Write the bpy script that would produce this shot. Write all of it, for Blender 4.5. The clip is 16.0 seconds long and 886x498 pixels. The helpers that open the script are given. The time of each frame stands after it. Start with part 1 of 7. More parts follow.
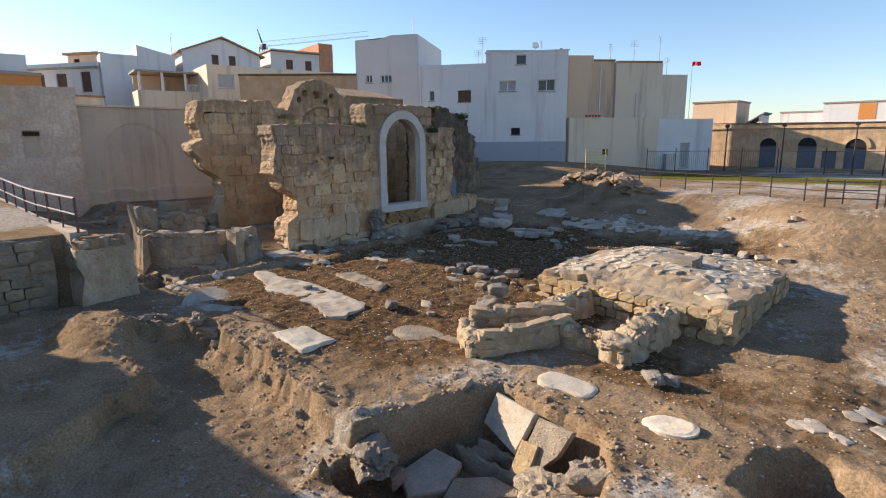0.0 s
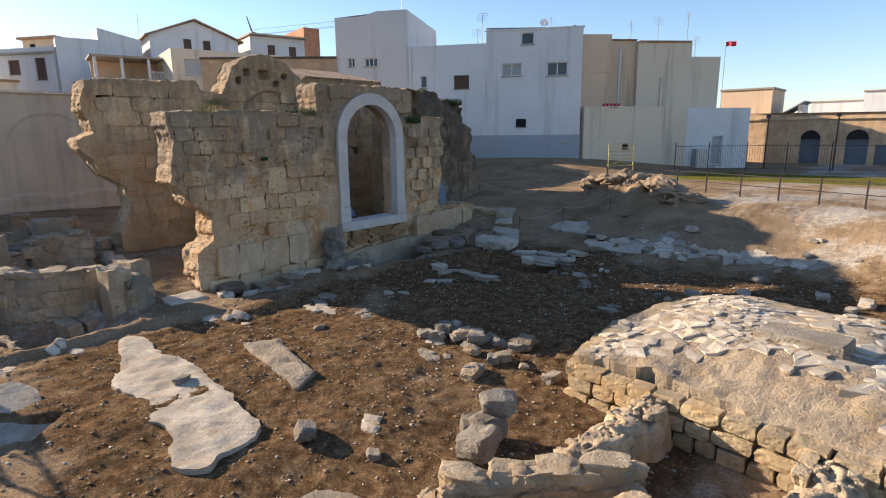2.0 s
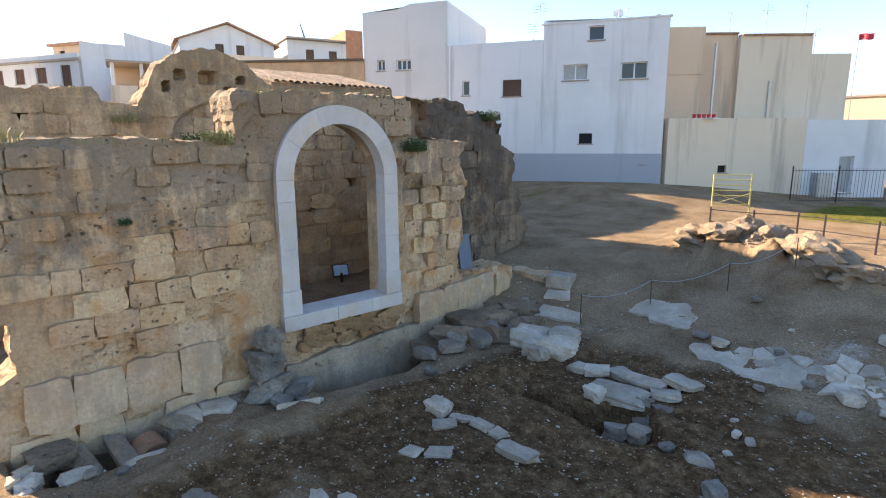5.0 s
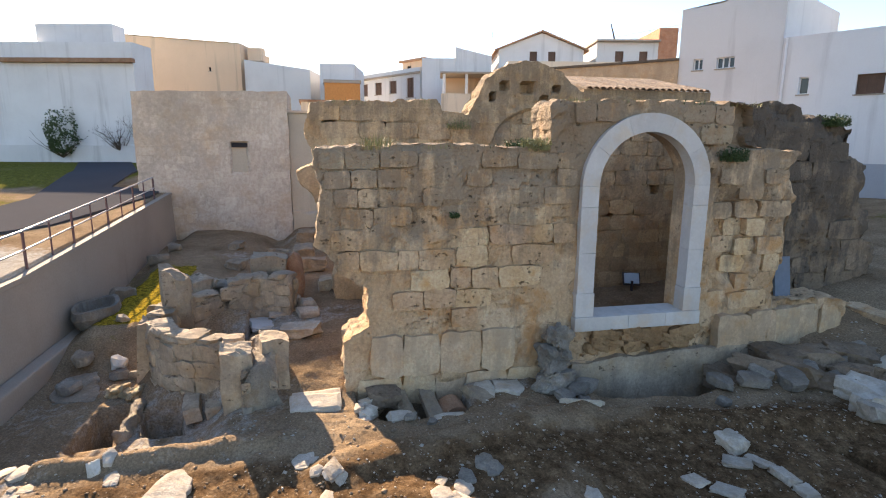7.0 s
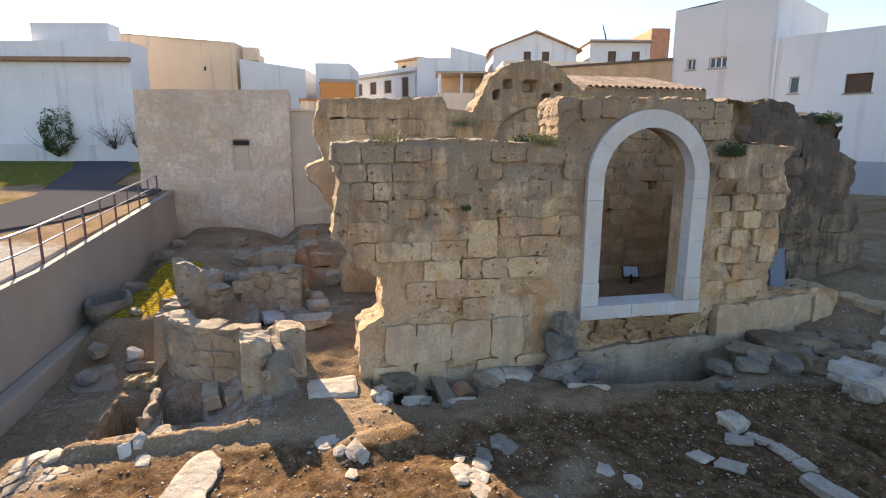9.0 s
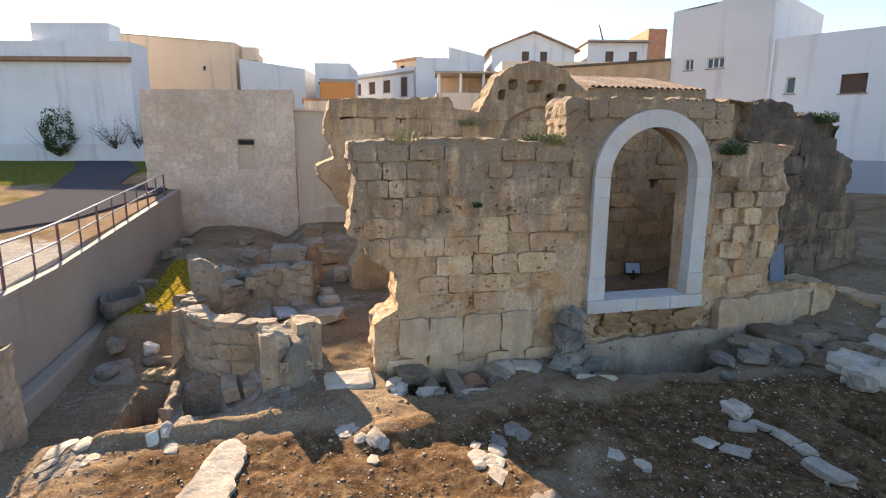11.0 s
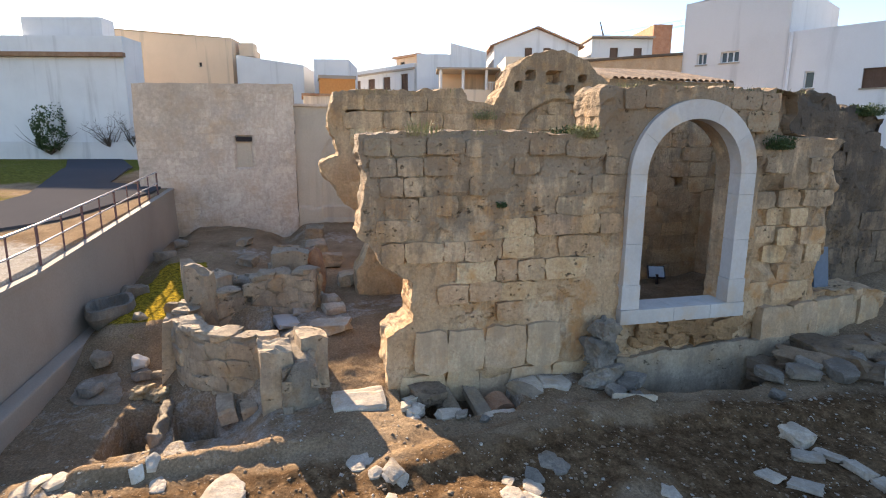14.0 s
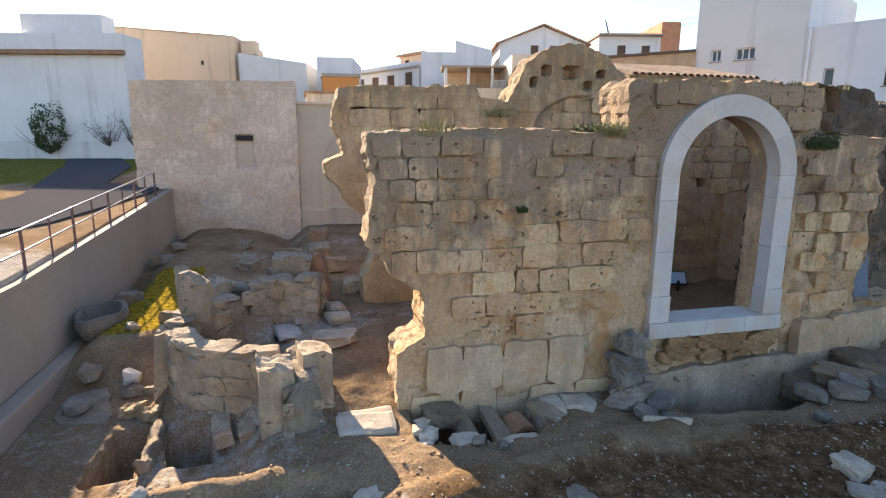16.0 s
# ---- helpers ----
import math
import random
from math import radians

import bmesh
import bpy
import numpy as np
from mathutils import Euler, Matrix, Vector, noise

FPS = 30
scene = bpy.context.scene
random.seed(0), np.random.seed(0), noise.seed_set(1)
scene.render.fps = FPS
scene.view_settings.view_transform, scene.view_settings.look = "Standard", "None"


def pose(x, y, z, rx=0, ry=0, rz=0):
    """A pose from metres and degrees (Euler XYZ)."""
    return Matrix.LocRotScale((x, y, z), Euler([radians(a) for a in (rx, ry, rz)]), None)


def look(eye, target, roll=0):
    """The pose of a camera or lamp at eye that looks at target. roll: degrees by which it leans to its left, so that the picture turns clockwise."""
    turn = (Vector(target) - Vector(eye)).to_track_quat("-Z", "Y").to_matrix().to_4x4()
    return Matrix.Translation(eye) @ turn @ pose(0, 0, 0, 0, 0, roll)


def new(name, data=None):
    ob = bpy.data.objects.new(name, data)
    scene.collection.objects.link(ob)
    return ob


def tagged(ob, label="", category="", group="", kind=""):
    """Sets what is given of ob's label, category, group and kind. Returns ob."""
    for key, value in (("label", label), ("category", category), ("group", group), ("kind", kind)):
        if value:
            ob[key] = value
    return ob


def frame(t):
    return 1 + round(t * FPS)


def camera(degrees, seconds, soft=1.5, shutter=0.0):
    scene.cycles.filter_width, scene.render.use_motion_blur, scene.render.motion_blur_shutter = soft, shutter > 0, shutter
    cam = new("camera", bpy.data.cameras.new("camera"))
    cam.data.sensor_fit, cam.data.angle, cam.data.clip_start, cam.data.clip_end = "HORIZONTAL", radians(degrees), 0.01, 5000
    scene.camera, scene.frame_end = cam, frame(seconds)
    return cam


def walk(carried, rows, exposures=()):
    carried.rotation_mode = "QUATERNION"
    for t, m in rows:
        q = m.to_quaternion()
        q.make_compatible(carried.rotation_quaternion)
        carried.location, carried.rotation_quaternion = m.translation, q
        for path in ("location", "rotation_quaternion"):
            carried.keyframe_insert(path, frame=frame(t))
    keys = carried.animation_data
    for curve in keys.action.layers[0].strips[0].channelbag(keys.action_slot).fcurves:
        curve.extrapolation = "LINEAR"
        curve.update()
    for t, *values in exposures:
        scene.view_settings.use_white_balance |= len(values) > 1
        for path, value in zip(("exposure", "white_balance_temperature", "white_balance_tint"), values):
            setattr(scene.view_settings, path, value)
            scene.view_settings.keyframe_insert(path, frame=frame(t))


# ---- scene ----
cam = camera(77.7, 16.0, 1.1)
METRES, EYE, TILT, LEAN, TURN = 18.0, 3.857, -7.5, -1.2, 41.7
ROWS = [
    (0.0, 0.0, 0.0, 0.0, -0.11, -3.77, 1.74),
    (0.5, -0.0003, 0.0637, 0.0048, -0.1, -3.91, 1.74),
    (1.0, 0.008, 0.1442, 0.0125, 0.12, -4.05, 1.72),
    (1.5, 0.0219, 0.2389, 0.0245, 0.23, -4.15, 1.74),
    (2.0, 0.0397, 0.3546, 0.0445, 0.21, -4.42, 1.82),
    (2.5, 0.0596, 0.4874, 0.0737, 0.24, -4.15, 1.74),
    (3.0, 0.0771, 0.6227, 0.1097, 0.56, -3.86, 1.63),
    (5.5, 0.0931, 0.7682, 0.132, 11.69, -3.49, -0.05),
    (6.0, 0.0908, 0.7604, 0.1331, 26.27, -3.79, -2.37),
    (6.5, 0.088, 0.7521, 0.1349, 35.98, -4.3, -3.86),
    (7.0, 0.0856, 0.7439, 0.1346, 35.62, -4.27, -3.8),
    (7.5, 0.0836, 0.7354, 0.1329, 35.3, -4.26, -3.74),
    (8.0, 0.0833, 0.7279, 0.1304, 35.1, -4.24, -3.72),
    (8.5, 0.0827, 0.7205, 0.1271, 34.9, -4.23, -3.69),
    (9.0, 0.0812, 0.7134, 0.1256, 34.75, -4.22, -3.67),
    (11.5, 0.0757, 0.6843, 0.1203, 34.28, -4.21, -3.6),
    (12.0, 0.0734, 0.6832, 0.1183, 34.25, -4.19, -3.61),
    (12.5, 0.0675, 0.6873, 0.1168, 34.23, -4.2, -3.6),
    (13.0, 0.0568, 0.6965, 0.1171, 34.14, -4.23, -3.59),
    (13.5, 0.0419, 0.71, 0.1195, 34.13, -4.29, -3.58),
    (14.0, 0.0231, 0.7266, 0.1214, 34.1, -4.31, -3.55),
    (14.5, 0.0028, 0.7459, 0.1247, 34.21, -4.34, -3.57),
    (15.0, -0.0083, 0.7567, 0.125, 34.33, -4.47, -3.6),
    (15.5, -0.012, 0.7589, 0.1257, 34.39, -4.45, -3.6),
    (16.0, -0.0125, 0.7583, 0.1259, 34.38, -4.4, -3.59),
]
walk(cam, [(t, pose(0, 0, EYE, TILT, LEAN, TURN) @ pose(METRES * x, METRES * y, METRES * z, 90 + pitch, roll, yaw)) for t, x, y, z, yaw, pitch, roll in ROWS],
     exposures=[(0.0, 1.00, 6350, 15), (1.5, 1.06, 6400, 15), (3.0, 1.22, 6500, 15), (5.5, 2.10, 6850, 16), (6.2, 2.00, 6950, 17), (7.0, 1.85, 7000, 17), (12.0, 1.80, 6950, 17), (16.0, 1.86, 6900, 17)])

# ---- light ----
SUN_AZ, SUN_EL = radians(-161.7), radians(21.8)
world = bpy.data.worlds.new("sky")
scene.world = world
world.use_nodes = True
wt = world.node_tree
sky = wt.nodes.new("ShaderNodeTexSky")
sky.sky_type = "NISHITA"
sky.sun_disc = False
sky.sun_elevation = SUN_EL
sky.sun_rotation = radians(90) - SUN_AZ
sky.dust_density = 0.25
sky.ozone_density = 3.0
sky.air_density = 1.0
wt.nodes["Background"].inputs["Strength"].default_value = 0.098
wt.links.new(sky.outputs[0], wt.nodes["Background"].inputs["Color"])
sun = new("sun", bpy.data.lights.new("sun", "SUN"))
sun.data.energy = 5.0
sun.data.angle = radians(0.6)
sun.data.color = (1.0, 0.85, 0.64)
sd = Vector((math.cos(SUN_AZ) * math.cos(SUN_EL), math.sin(SUN_AZ) * math.cos(SUN_EL), math.sin(SUN_EL)))
sun.matrix_world = look(sd * 60, (0, 0, 0))

# ---- tools ----
def sm(a, b, v):
    t = np.clip((v - a) / (b - a), 0, 1)
    return t * t * (3 - 2 * t)


def lattice(ix, iy, iz, seed):
    h = (ix.astype(np.int64) * 374761393 + iy.astype(np.int64) * 668265263 + iz.astype(np.int64) * 2147483647 + seed * 974711) & 0xFFFFFFFF
    h = ((h ^ (h >> 13)) * 1274126177) & 0xFFFFFFFF
    h = ((h ^ (h >> 16)) * 2246822519) & 0xFFFFFFFF
    return ((h ^ (h >> 15)) & 0xFFFFFF) / float(0xFFFFFF) * 2 - 1


def vnoise(x, y, z=0.0, seed=0):
    x, y, z = np.broadcast_arrays(np.asarray(x, float), np.asarray(y, float), np.asarray(z, float))
    fx, fy, fz = np.floor(x), np.floor(y), np.floor(z)
    u, v, w = x - fx, y - fy, z - fz
    u, v, w = u * u * (3 - 2 * u), v * v * (3 - 2 * v), w * w * (3 - 2 * w)
    out = 0
    for i in (0, 1):
        for j in (0, 1):
            for k in (0, 1):
                out = out + lattice(fx + i, fy + j, fz + k, seed) * (u if i else 1 - u) * (v if j else 1 - v) * (w if k else 1 - w)
    return out


def fbm(x, y, z=0.0, seed=0, octaves=4):
    out, amp, f = 0, 1.0, 1.0
    for o in range(octaves):
        out = out + amp * vnoise(np.asarray(x) * f, np.asarray(y) * f, np.asarray(z) * f, seed + 17 * o)
        amp, f = amp * 0.5, f * 2.07
    return out


def poly_dist(px, py, poly):
    """Signed distance to a polygon, negative inside."""
    px, py = np.asarray(px, float), np.asarray(py, float)
    best = np.full(px.shape, 1e9)
    inside = np.zeros(px.shape, bool)
    n = len(poly)
    for i in range(n):
        ax, ay = poly[i]
        bx, by = poly[(i + 1) % n]
        ex, ey = bx - ax, by - ay
        t = np.clip(((px - ax) * ex + (py - ay) * ey) / (ex * ex + ey * ey + 1e-12), 0, 1)
        best = np.minimum(best, np.hypot(px - ax - t * ex, py - ay - t * ey))
        cross = ((ay > py) != (by > py)) & (px < (bx - ax) * (py - ay) / (by - ay + 1e-12) + ax)
        inside ^= cross
    return np.where(inside, -best, best)


def mesh_from(name, verts, faces, smooth=False):
    me = bpy.data.meshes.new(name)
    me.from_pydata([tuple(map(float, v)) for v in verts], [], [tuple(map(int, f)) for f in faces])
    if smooth:
        me.polygons.foreach_set("use_smooth", [True] * len(me.polygons))
    me.update()
    return me


def finish(name, bm, smooth=False):
    bmesh.ops.recalc_face_normals(bm, faces=bm.faces)
    me = bpy.data.meshes.new(name)
    if smooth:
        for f in bm.faces:
            f.smooth = True
    bm.to_mesh(me)
    bm.free()
    return me


def thing(name, label, category, group="", kind="", at=(0, 0, 0)):
    ob = new(name)
    ob.location = at
    ob.empty_display_size = 0.2
    return tagged(ob, label, category, group, kind)


def mesh_thing(name, me, material, label, category, group="", kind="", m=None):
    ob = new(name, me)
    if material and not me.materials:
        me.materials.append(material)
    if m is not None:
        ob.matrix_basis = m
    return tagged(ob, label, category, group, kind)


def part(name, shape, material, parent, label="", m=None):
    """One mesh object under a thing or part; shape is a bmesh or a mesh, in the parent's space."""
    me = finish(name, shape) if isinstance(shape, bmesh.types.BMesh) else shape
    if material and not me.materials:
        me.materials.append(material)
    ob = new(name, me)
    ob.parent = parent
    if m is not None:
        ob.matrix_basis = m
    return tagged(ob, label)


def add_box(bm, lo, hi, bevel=0.0, m=None):
    vs = [bm.verts.new((x, y, z)) for x in (lo[0], hi[0]) for y in (lo[1], hi[1]) for z in (lo[2], hi[2])]
    fs = [bm.faces.new([vs[i] for i in q]) for q in ((0, 1, 3, 2), (4, 6, 7, 5), (0, 4, 5, 1), (2, 3, 7, 6), (0, 2, 6, 4), (1, 5, 7, 3))]
    if bevel:
        es = list({e for f in fs for e in f.edges})
        r = bmesh.ops.bevel(bm, geom=es, offset=bevel, segments=2, affect="EDGES", profile=0.6)
        vs = list({v for f in r["faces"] for v in f.verts} | {v for v in vs if v.is_valid})
    if m is not None:
        bmesh.ops.transform(bm, matrix=m, verts=[v for v in vs if v.is_valid])
    return vs


def box(lo, hi, bevel=0.0, m=None):
    bm = bmesh.new()
    add_box(bm, lo, hi, bevel, m)
    return bm


def tube(bm, a, b, r, sides=8, r2=None):
    a, b = Vector(a), Vector(b)
    q = (b - a).to_track_quat("Z", "Y").to_matrix()
    rings = []
    for p, rr in ((a, r), (b, r if r2 is None else r2)):
        rings.append([bm.verts.new(p + q @ Vector((rr * math.cos(2 * math.pi * i / sides), rr * math.sin(2 * math.pi * i / sides), 0))) for i in range(sides)])
    for i in range(sides):
        j = (i + 1) % sides
        bm.faces.new((rings[0][i], rings[0][j], rings[1][j], rings[1][i]))
    bm.faces.new(rings[0][::-1])
    bm.faces.new(rings[1])
    return bm


def masonry(name, inside, lo, hi, cell, depth, dent=None, rough=0.03, seed=1, layers=4, edge=0.06, freq=2.2):
    """A ragged wall standing in the y-z plane: front at x = 0, back at -depth. inside(y, z) gives the signed distance to its outline, dent(y, z) the depth of hollows."""
    ys, zs = np.arange(lo[0], hi[0] + cell, cell), np.arange(lo[1], hi[1] + cell, cell)
    Y, Z = np.meshgrid(ys, zs, indexing="ij")
    cy, cz = Y[:-1, :-1] + cell / 2, Z[:-1, :-1] + cell / 2
    keep = inside(cy, cz) + edge * fbm(cy * freq, cz * freq, seed * 3.1, seed, 3) < 0
    used = np.zeros(Y.shape, bool)
    for di in (0, 1):
        for dj in (0, 1):
            used[di:di + keep.shape[0], dj:dj + keep.shape[1]] |= keep
    idx = np.full(Y.shape, -1)
    idx[used] = np.arange(used.sum())
    # grid points close to the ragged outline move onto it
    out = lambda a, b: inside(a, b) + edge * fbm(a * freq, b * freq, seed * 3.1, seed, 3)
    for _ in range(2):
        h = cell * 0.25
        d0 = out(Y, Z)
        g1, g2 = (out(Y + h, Z) - out(Y - h, Z)) / (2 * h), (out(Y, Z + h) - out(Y, Z - h)) / (2 * h)
        g = np.maximum(np.hypot(g1, g2), 0.3)
        on = np.zeros(Y.shape, bool)
        pk = np.pad(keep, 1)
        on = used & ~(pk[:-1, :-1] & pk[1:, :-1] & pk[:-1, 1:] & pk[1:, 1:])
        step = np.where(on, np.clip(d0, -cell * 0.8, cell * 0.8), 0)
        Y, Z = Y - step * g1 / g, Z - step * g2 / g
    fy, fz = Y[used], Z[used]
    front = rough * fbm(fy * 1.7, fz * 1.7, 0.0, seed + 5, 5)
    if dent is not None:
        front = front - dent(fy, fz)
    n = len(fy)
    verts, faces = [], []
    ii, jj = np.nonzero(keep)
    quads = np.stack([idx[ii, jj], idx[ii + 1, jj], idx[ii + 1, jj + 1], idx[ii, jj + 1]], 1)
    # boundary edges of the kept cells
    pad = np.pad(keep, 1)
    bound = []
    for i, j in zip(ii, jj):
        if not pad[i + 1, j]:
            bound.append((idx[i, j], idx[i + 1, j]))
        if not pad[i + 1, j + 2]:
            bound.append((idx[i + 1, j + 1], idx[i, j + 1]))
        if not pad[i, j + 1]:
            bound.append((idx[i, j + 1], idx[i, j]))
        if not pad[i + 2, j + 1]:
            bound.append((idx[i + 1, j], idx[i + 1, j + 1]))
    rim = sorted({v for e in bound for v in e})
    pos = {v: k for k, v in enumerate(rim)}
    jit = lambda a, b, c, s: fbm(np.asarray(a) * 0.9 * freq, np.asarray(b) * 0.9 * freq, np.asarray(c) * 0.9 * freq, s, 3)
    jy, jz = jit(fy, fz, 0.0, seed + 31), jit(fy, fz, 0.0, seed + 41)
    onrim = np.zeros(n)
    onrim[rim] = 1
    verts.append(np.stack([front, fy + edge * 0.5 * jy * onrim, fz + edge * 0.5 * jz * onrim], 1))
    faces += [tuple(q) for q in quads]
    rim = np.array(rim)
    start = n
    prev = rim
    for k in range(1, layers + 1):
        x = -depth * k / layers
        ry, rz = fy[rim], fz[rim]
        wob = edge * 1.0
        verts.append(np.stack([np.full(len(rim), x), ry + wob * jit(ry, rz, x + 0 * ry, seed + 31), rz + wob * jit(ry, rz, x + 0 * ry, seed + 41)], 1))
        cur = start + np.arange(len(rim))
        for a, b in bound:
            faces.append((prev[pos[a]], cur[pos[a]], cur[pos[b]], prev[pos[b]]))
        prev, start = cur, start + len(rim)
    # back
    verts.append(np.stack([np.full(n, -depth), fy, fz], 1))
    bidx = start
    faces += [tuple(bidx + q[::-1]) for q in quads]
    return mesh_from(name, np.concatenate(verts), faces)


def unit_block(seed, nu=5, nv=4, rough=0.04):
    """A dressed stone, 1 x 1 x 1, front at x = 0, with a worn face."""
    rnd = random.Random(seed)
    bm = bmesh.new()
    g = []
    for i in range(nu):
        row = []
        for j in range(nv):
            u, v = i / (nu - 1) - 0.5, j / (nv - 1) - 0.5
            rim = i in (0, nu - 1) or j in (0, nv - 1)
            cor = i in (0, nu - 1) and j in (0, nv - 1)
            x = rnd.uniform(-1, 1) * rough - (0.014 if rim else 0) - (0.05 if cor else 0)
            du = rnd.uniform(-0.025, 0.015) * (1 if u > 0 else -1) - (math.copysign(rnd.uniform(0, 0.05), u) if cor else 0)
            dv = rnd.uniform(-0.06, 0.02) * (1 if v > 0 else -1) - (math.copysign(rnd.uniform(0, 0.08), v) if cor else 0)
            row.append(bm.verts.new((x, u + du, v + dv)))
        g.append(row)
    for i in range(nu - 1):
        for j in range(nv - 1):
            bm.faces.new((g[i][j], g[i + 1][j], g[i + 1][j + 1], g[i][j + 1]))
    ring = [g[i][0] for i in range(nu)] + [g[-1][j] for j in range(1, nv)] + [g[i][-1] for i in range(nu - 2, -1, -1)] + [g[0][j] for j in range(nv - 2, 0, -1)]
    back = [bm.verts.new((-1, v.co.y, v.co.z)) for v in ring]
    for i in range(len(ring)):
        j = (i + 1) % len(ring)
        bm.faces.new((ring[j], ring[i], back[i], back[j]))
    return finish("block", bm)


def lump(seed, rough=0.2, square=0.5, level=4):
    """A crumbly lump of mortar or earth about 1 m across, its base at z = 0."""
    bm = bmesh.new()
    bmesh.ops.create_icosphere(bm, subdivisions=level, radius=0.5)
    co = np.array([v.co for v in bm.verts])
    big = np.max(np.abs(co), axis=1, keepdims=True)
    co = co * (1 - square) + co / big * 0.5 * square
    n = co / np.linalg.norm(co, axis=1, keepdims=True)
    d = rough * fbm(co[:, 0] * 2.6, co[:, 1] * 2.6, co[:, 2] * 2.6, seed, 5) - rough * 0.5 * np.abs(fbm(co[:, 0] * 5, co[:, 1] * 5, co[:, 2] * 5, seed + 3, 3))
    co = co + n * d[:, None]
    co[:, 2] = np.maximum(co[:, 2], -0.38)
    co[:, 2] -= co[:, 2].min()
    for v, c in zip(bm.verts, co):
        v.co = c
    return finish("lump", bm)


def boulder(seed, rough=0.16, cuts=2, square=0.55, planes=0, smooth=False):
    """A broken stone about 1 m across, its base at z = 0."""
    bm = bmesh.new()
    bmesh.ops.create_cube(bm, size=1.0)
    bmesh.ops.subdivide_edges(bm, edges=bm.edges[:], cuts=cuts, use_grid_fill=True)
    co = np.array([v.co for v in bm.verts])
    r = np.linalg.norm(co, axis=1, keepdims=True)
    co = co * square + co / r * 0.55 * (1 - square)
    for k in range(3):
        co[:, k] += rough * fbm(co[:, 0] * 2.1 + 9 * k, co[:, 1] * 2.1, co[:, 2] * 2.1, seed * 7 + k, 3)
    rnd = np.random.RandomState(seed)
    for k in range(planes):
        n = rnd.normal(size=3)
        n /= np.linalg.norm(n)
        lim = np.max(co @ n) * rnd.uniform(0.62, 0.85)
        co = co - np.maximum(co @ n - lim, 0)[:, None] * n
    co += 0.012 * rnd.uniform(-1, 1, co.shape)
    co[:, 2] -= co[:, 2].min()
    for v, c in zip(bm.verts, co):
        v.co = c
    return finish("stone", bm, smooth)


def slab_mesh(name, outline, thick, seed=0, rough=0.012, wob=0.03, segs=9):
    """A flat stone of irregular outline, its base at z = 0, with a chipped rim."""
    pts = []
    n = len(outline)
    for i in range(n):
        a, b = Vector(outline[i]), Vector(outline[(i + 1) % n])
        for k in range(segs):
            p = a.lerp(b, k / segs)
            pts.append((p.x + wob * float(fbm(p.x * 3, p.y * 3, seed, seed, 3)), p.y + wob * float(fbm(p.x * 3 + 7, p.y * 3, seed, seed + 3, 3))))
    c = np.mean(np.array(pts), axis=0)
    verts, faces, m = [], [], len(pts)
    for s, z in ((1.0, -0.12), (1.0, thick * 0.7), (0.965, thick), (0.72, thick), (0.4, thick)):
        for p in pts:
            q = c + (np.array(p) - c) * s
            verts.append((q[0], q[1], z + (rough * float(fbm(q[0] * 4, q[1] * 4, z, seed + 9, 3)) if z > 0 else 0)))
    for k in range(4):
        for i in range(m):
            j = (i + 1) % m
            faces.append((k * m + i, k * m + j, (k + 1) * m + j, (k + 1) * m + i))
    verts.append((c[0], c[1], thick))
    for i in range(m):
        faces.append((4 * m + i, 4 * m + (i + 1) % m, 5 * m))
    faces.append(tuple(range(m - 1, -1, -1)))
    return mesh_from(name, verts, faces)


def quad_slab(name, pts, thick):
    """A slab through given corners, with its thickness below the face and slightly worn edges."""
    p = [Vector(q) for q in pts]
    n = (p[1] - p[0]).cross(p[2] - p[1]).normalized()
    if n.z < 0:
        n = -n
    c = sum(p, Vector()) / len(p)
    bm = bmesh.new()
    rings = [[bm.verts.new(c + (q - c) * s - n * d) for q in p] for s, d in ((0.6, 0.0), (0.965, 0.0), (1.0, thick * 0.25), (1.0, thick))]
    for a, b in zip(rings[:-1], rings[1:]):
        for i in range(len(p)):
            j = (i + 1) % len(p)
            bm.faces.new((a[i], a[j], b[j], b[i]))
    bm.faces.new(rings[0])
    bm.faces.new(rings[-1])
    return finish(name, bm)

# ---- materials ----
def nodes_of(name, rough=0.9, metal=0.0):
    m = bpy.data.materials.new(name)
    m.use_nodes = True
    t = m.node_tree
    b = t.nodes["Principled BSDF"]
    b.inputs["Roughness"].default_value = rough
    b.inputs["Metallic"].default_value = metal
    b.inputs["Specular IOR Level"].default_value = 0.3
    return m, t, b


def noise_node(t, scale, detail=5.0, rough=0.6, stretch=(1, 1, 1), offset=(0, 0, 0), space="world"):
    if space == "world":
        src = t.nodes.new("ShaderNodeNewGeometry").outputs["Position"]
    else:
        src = t.nodes.new("ShaderNodeTexCoord").outputs["Object"]
    mp = t.nodes.new("ShaderNodeMapping")
    mp.inputs["Scale"].default_value = stretch
    mp.inputs["Location"].default_value = offset
    n = t.nodes.new("ShaderNodeTexNoise")
    n.inputs["Scale"].default_value = scale
    n.inputs["Detail"].default_value = detail
    n.inputs["Roughness"].default_value = rough
    t.links.new(src, mp.inputs["Vector"])
    t.links.new(mp.outputs[0], n.inputs["Vector"])
    return n.outputs["Fac"]


def ramp(t, fac, stops):
    r = t.nodes.new("ShaderNodeValToRGB")
    el = r.color_ramp.elements
    while len(el) < len(stops):
        el.new(0.5)
    for e, (p, c) in zip(el, stops):
        e.position = p
        e.color = (*c, 1) if len(c) == 3 else c
    t.links.new(fac, r.inputs[0])
    return r.outputs[0]


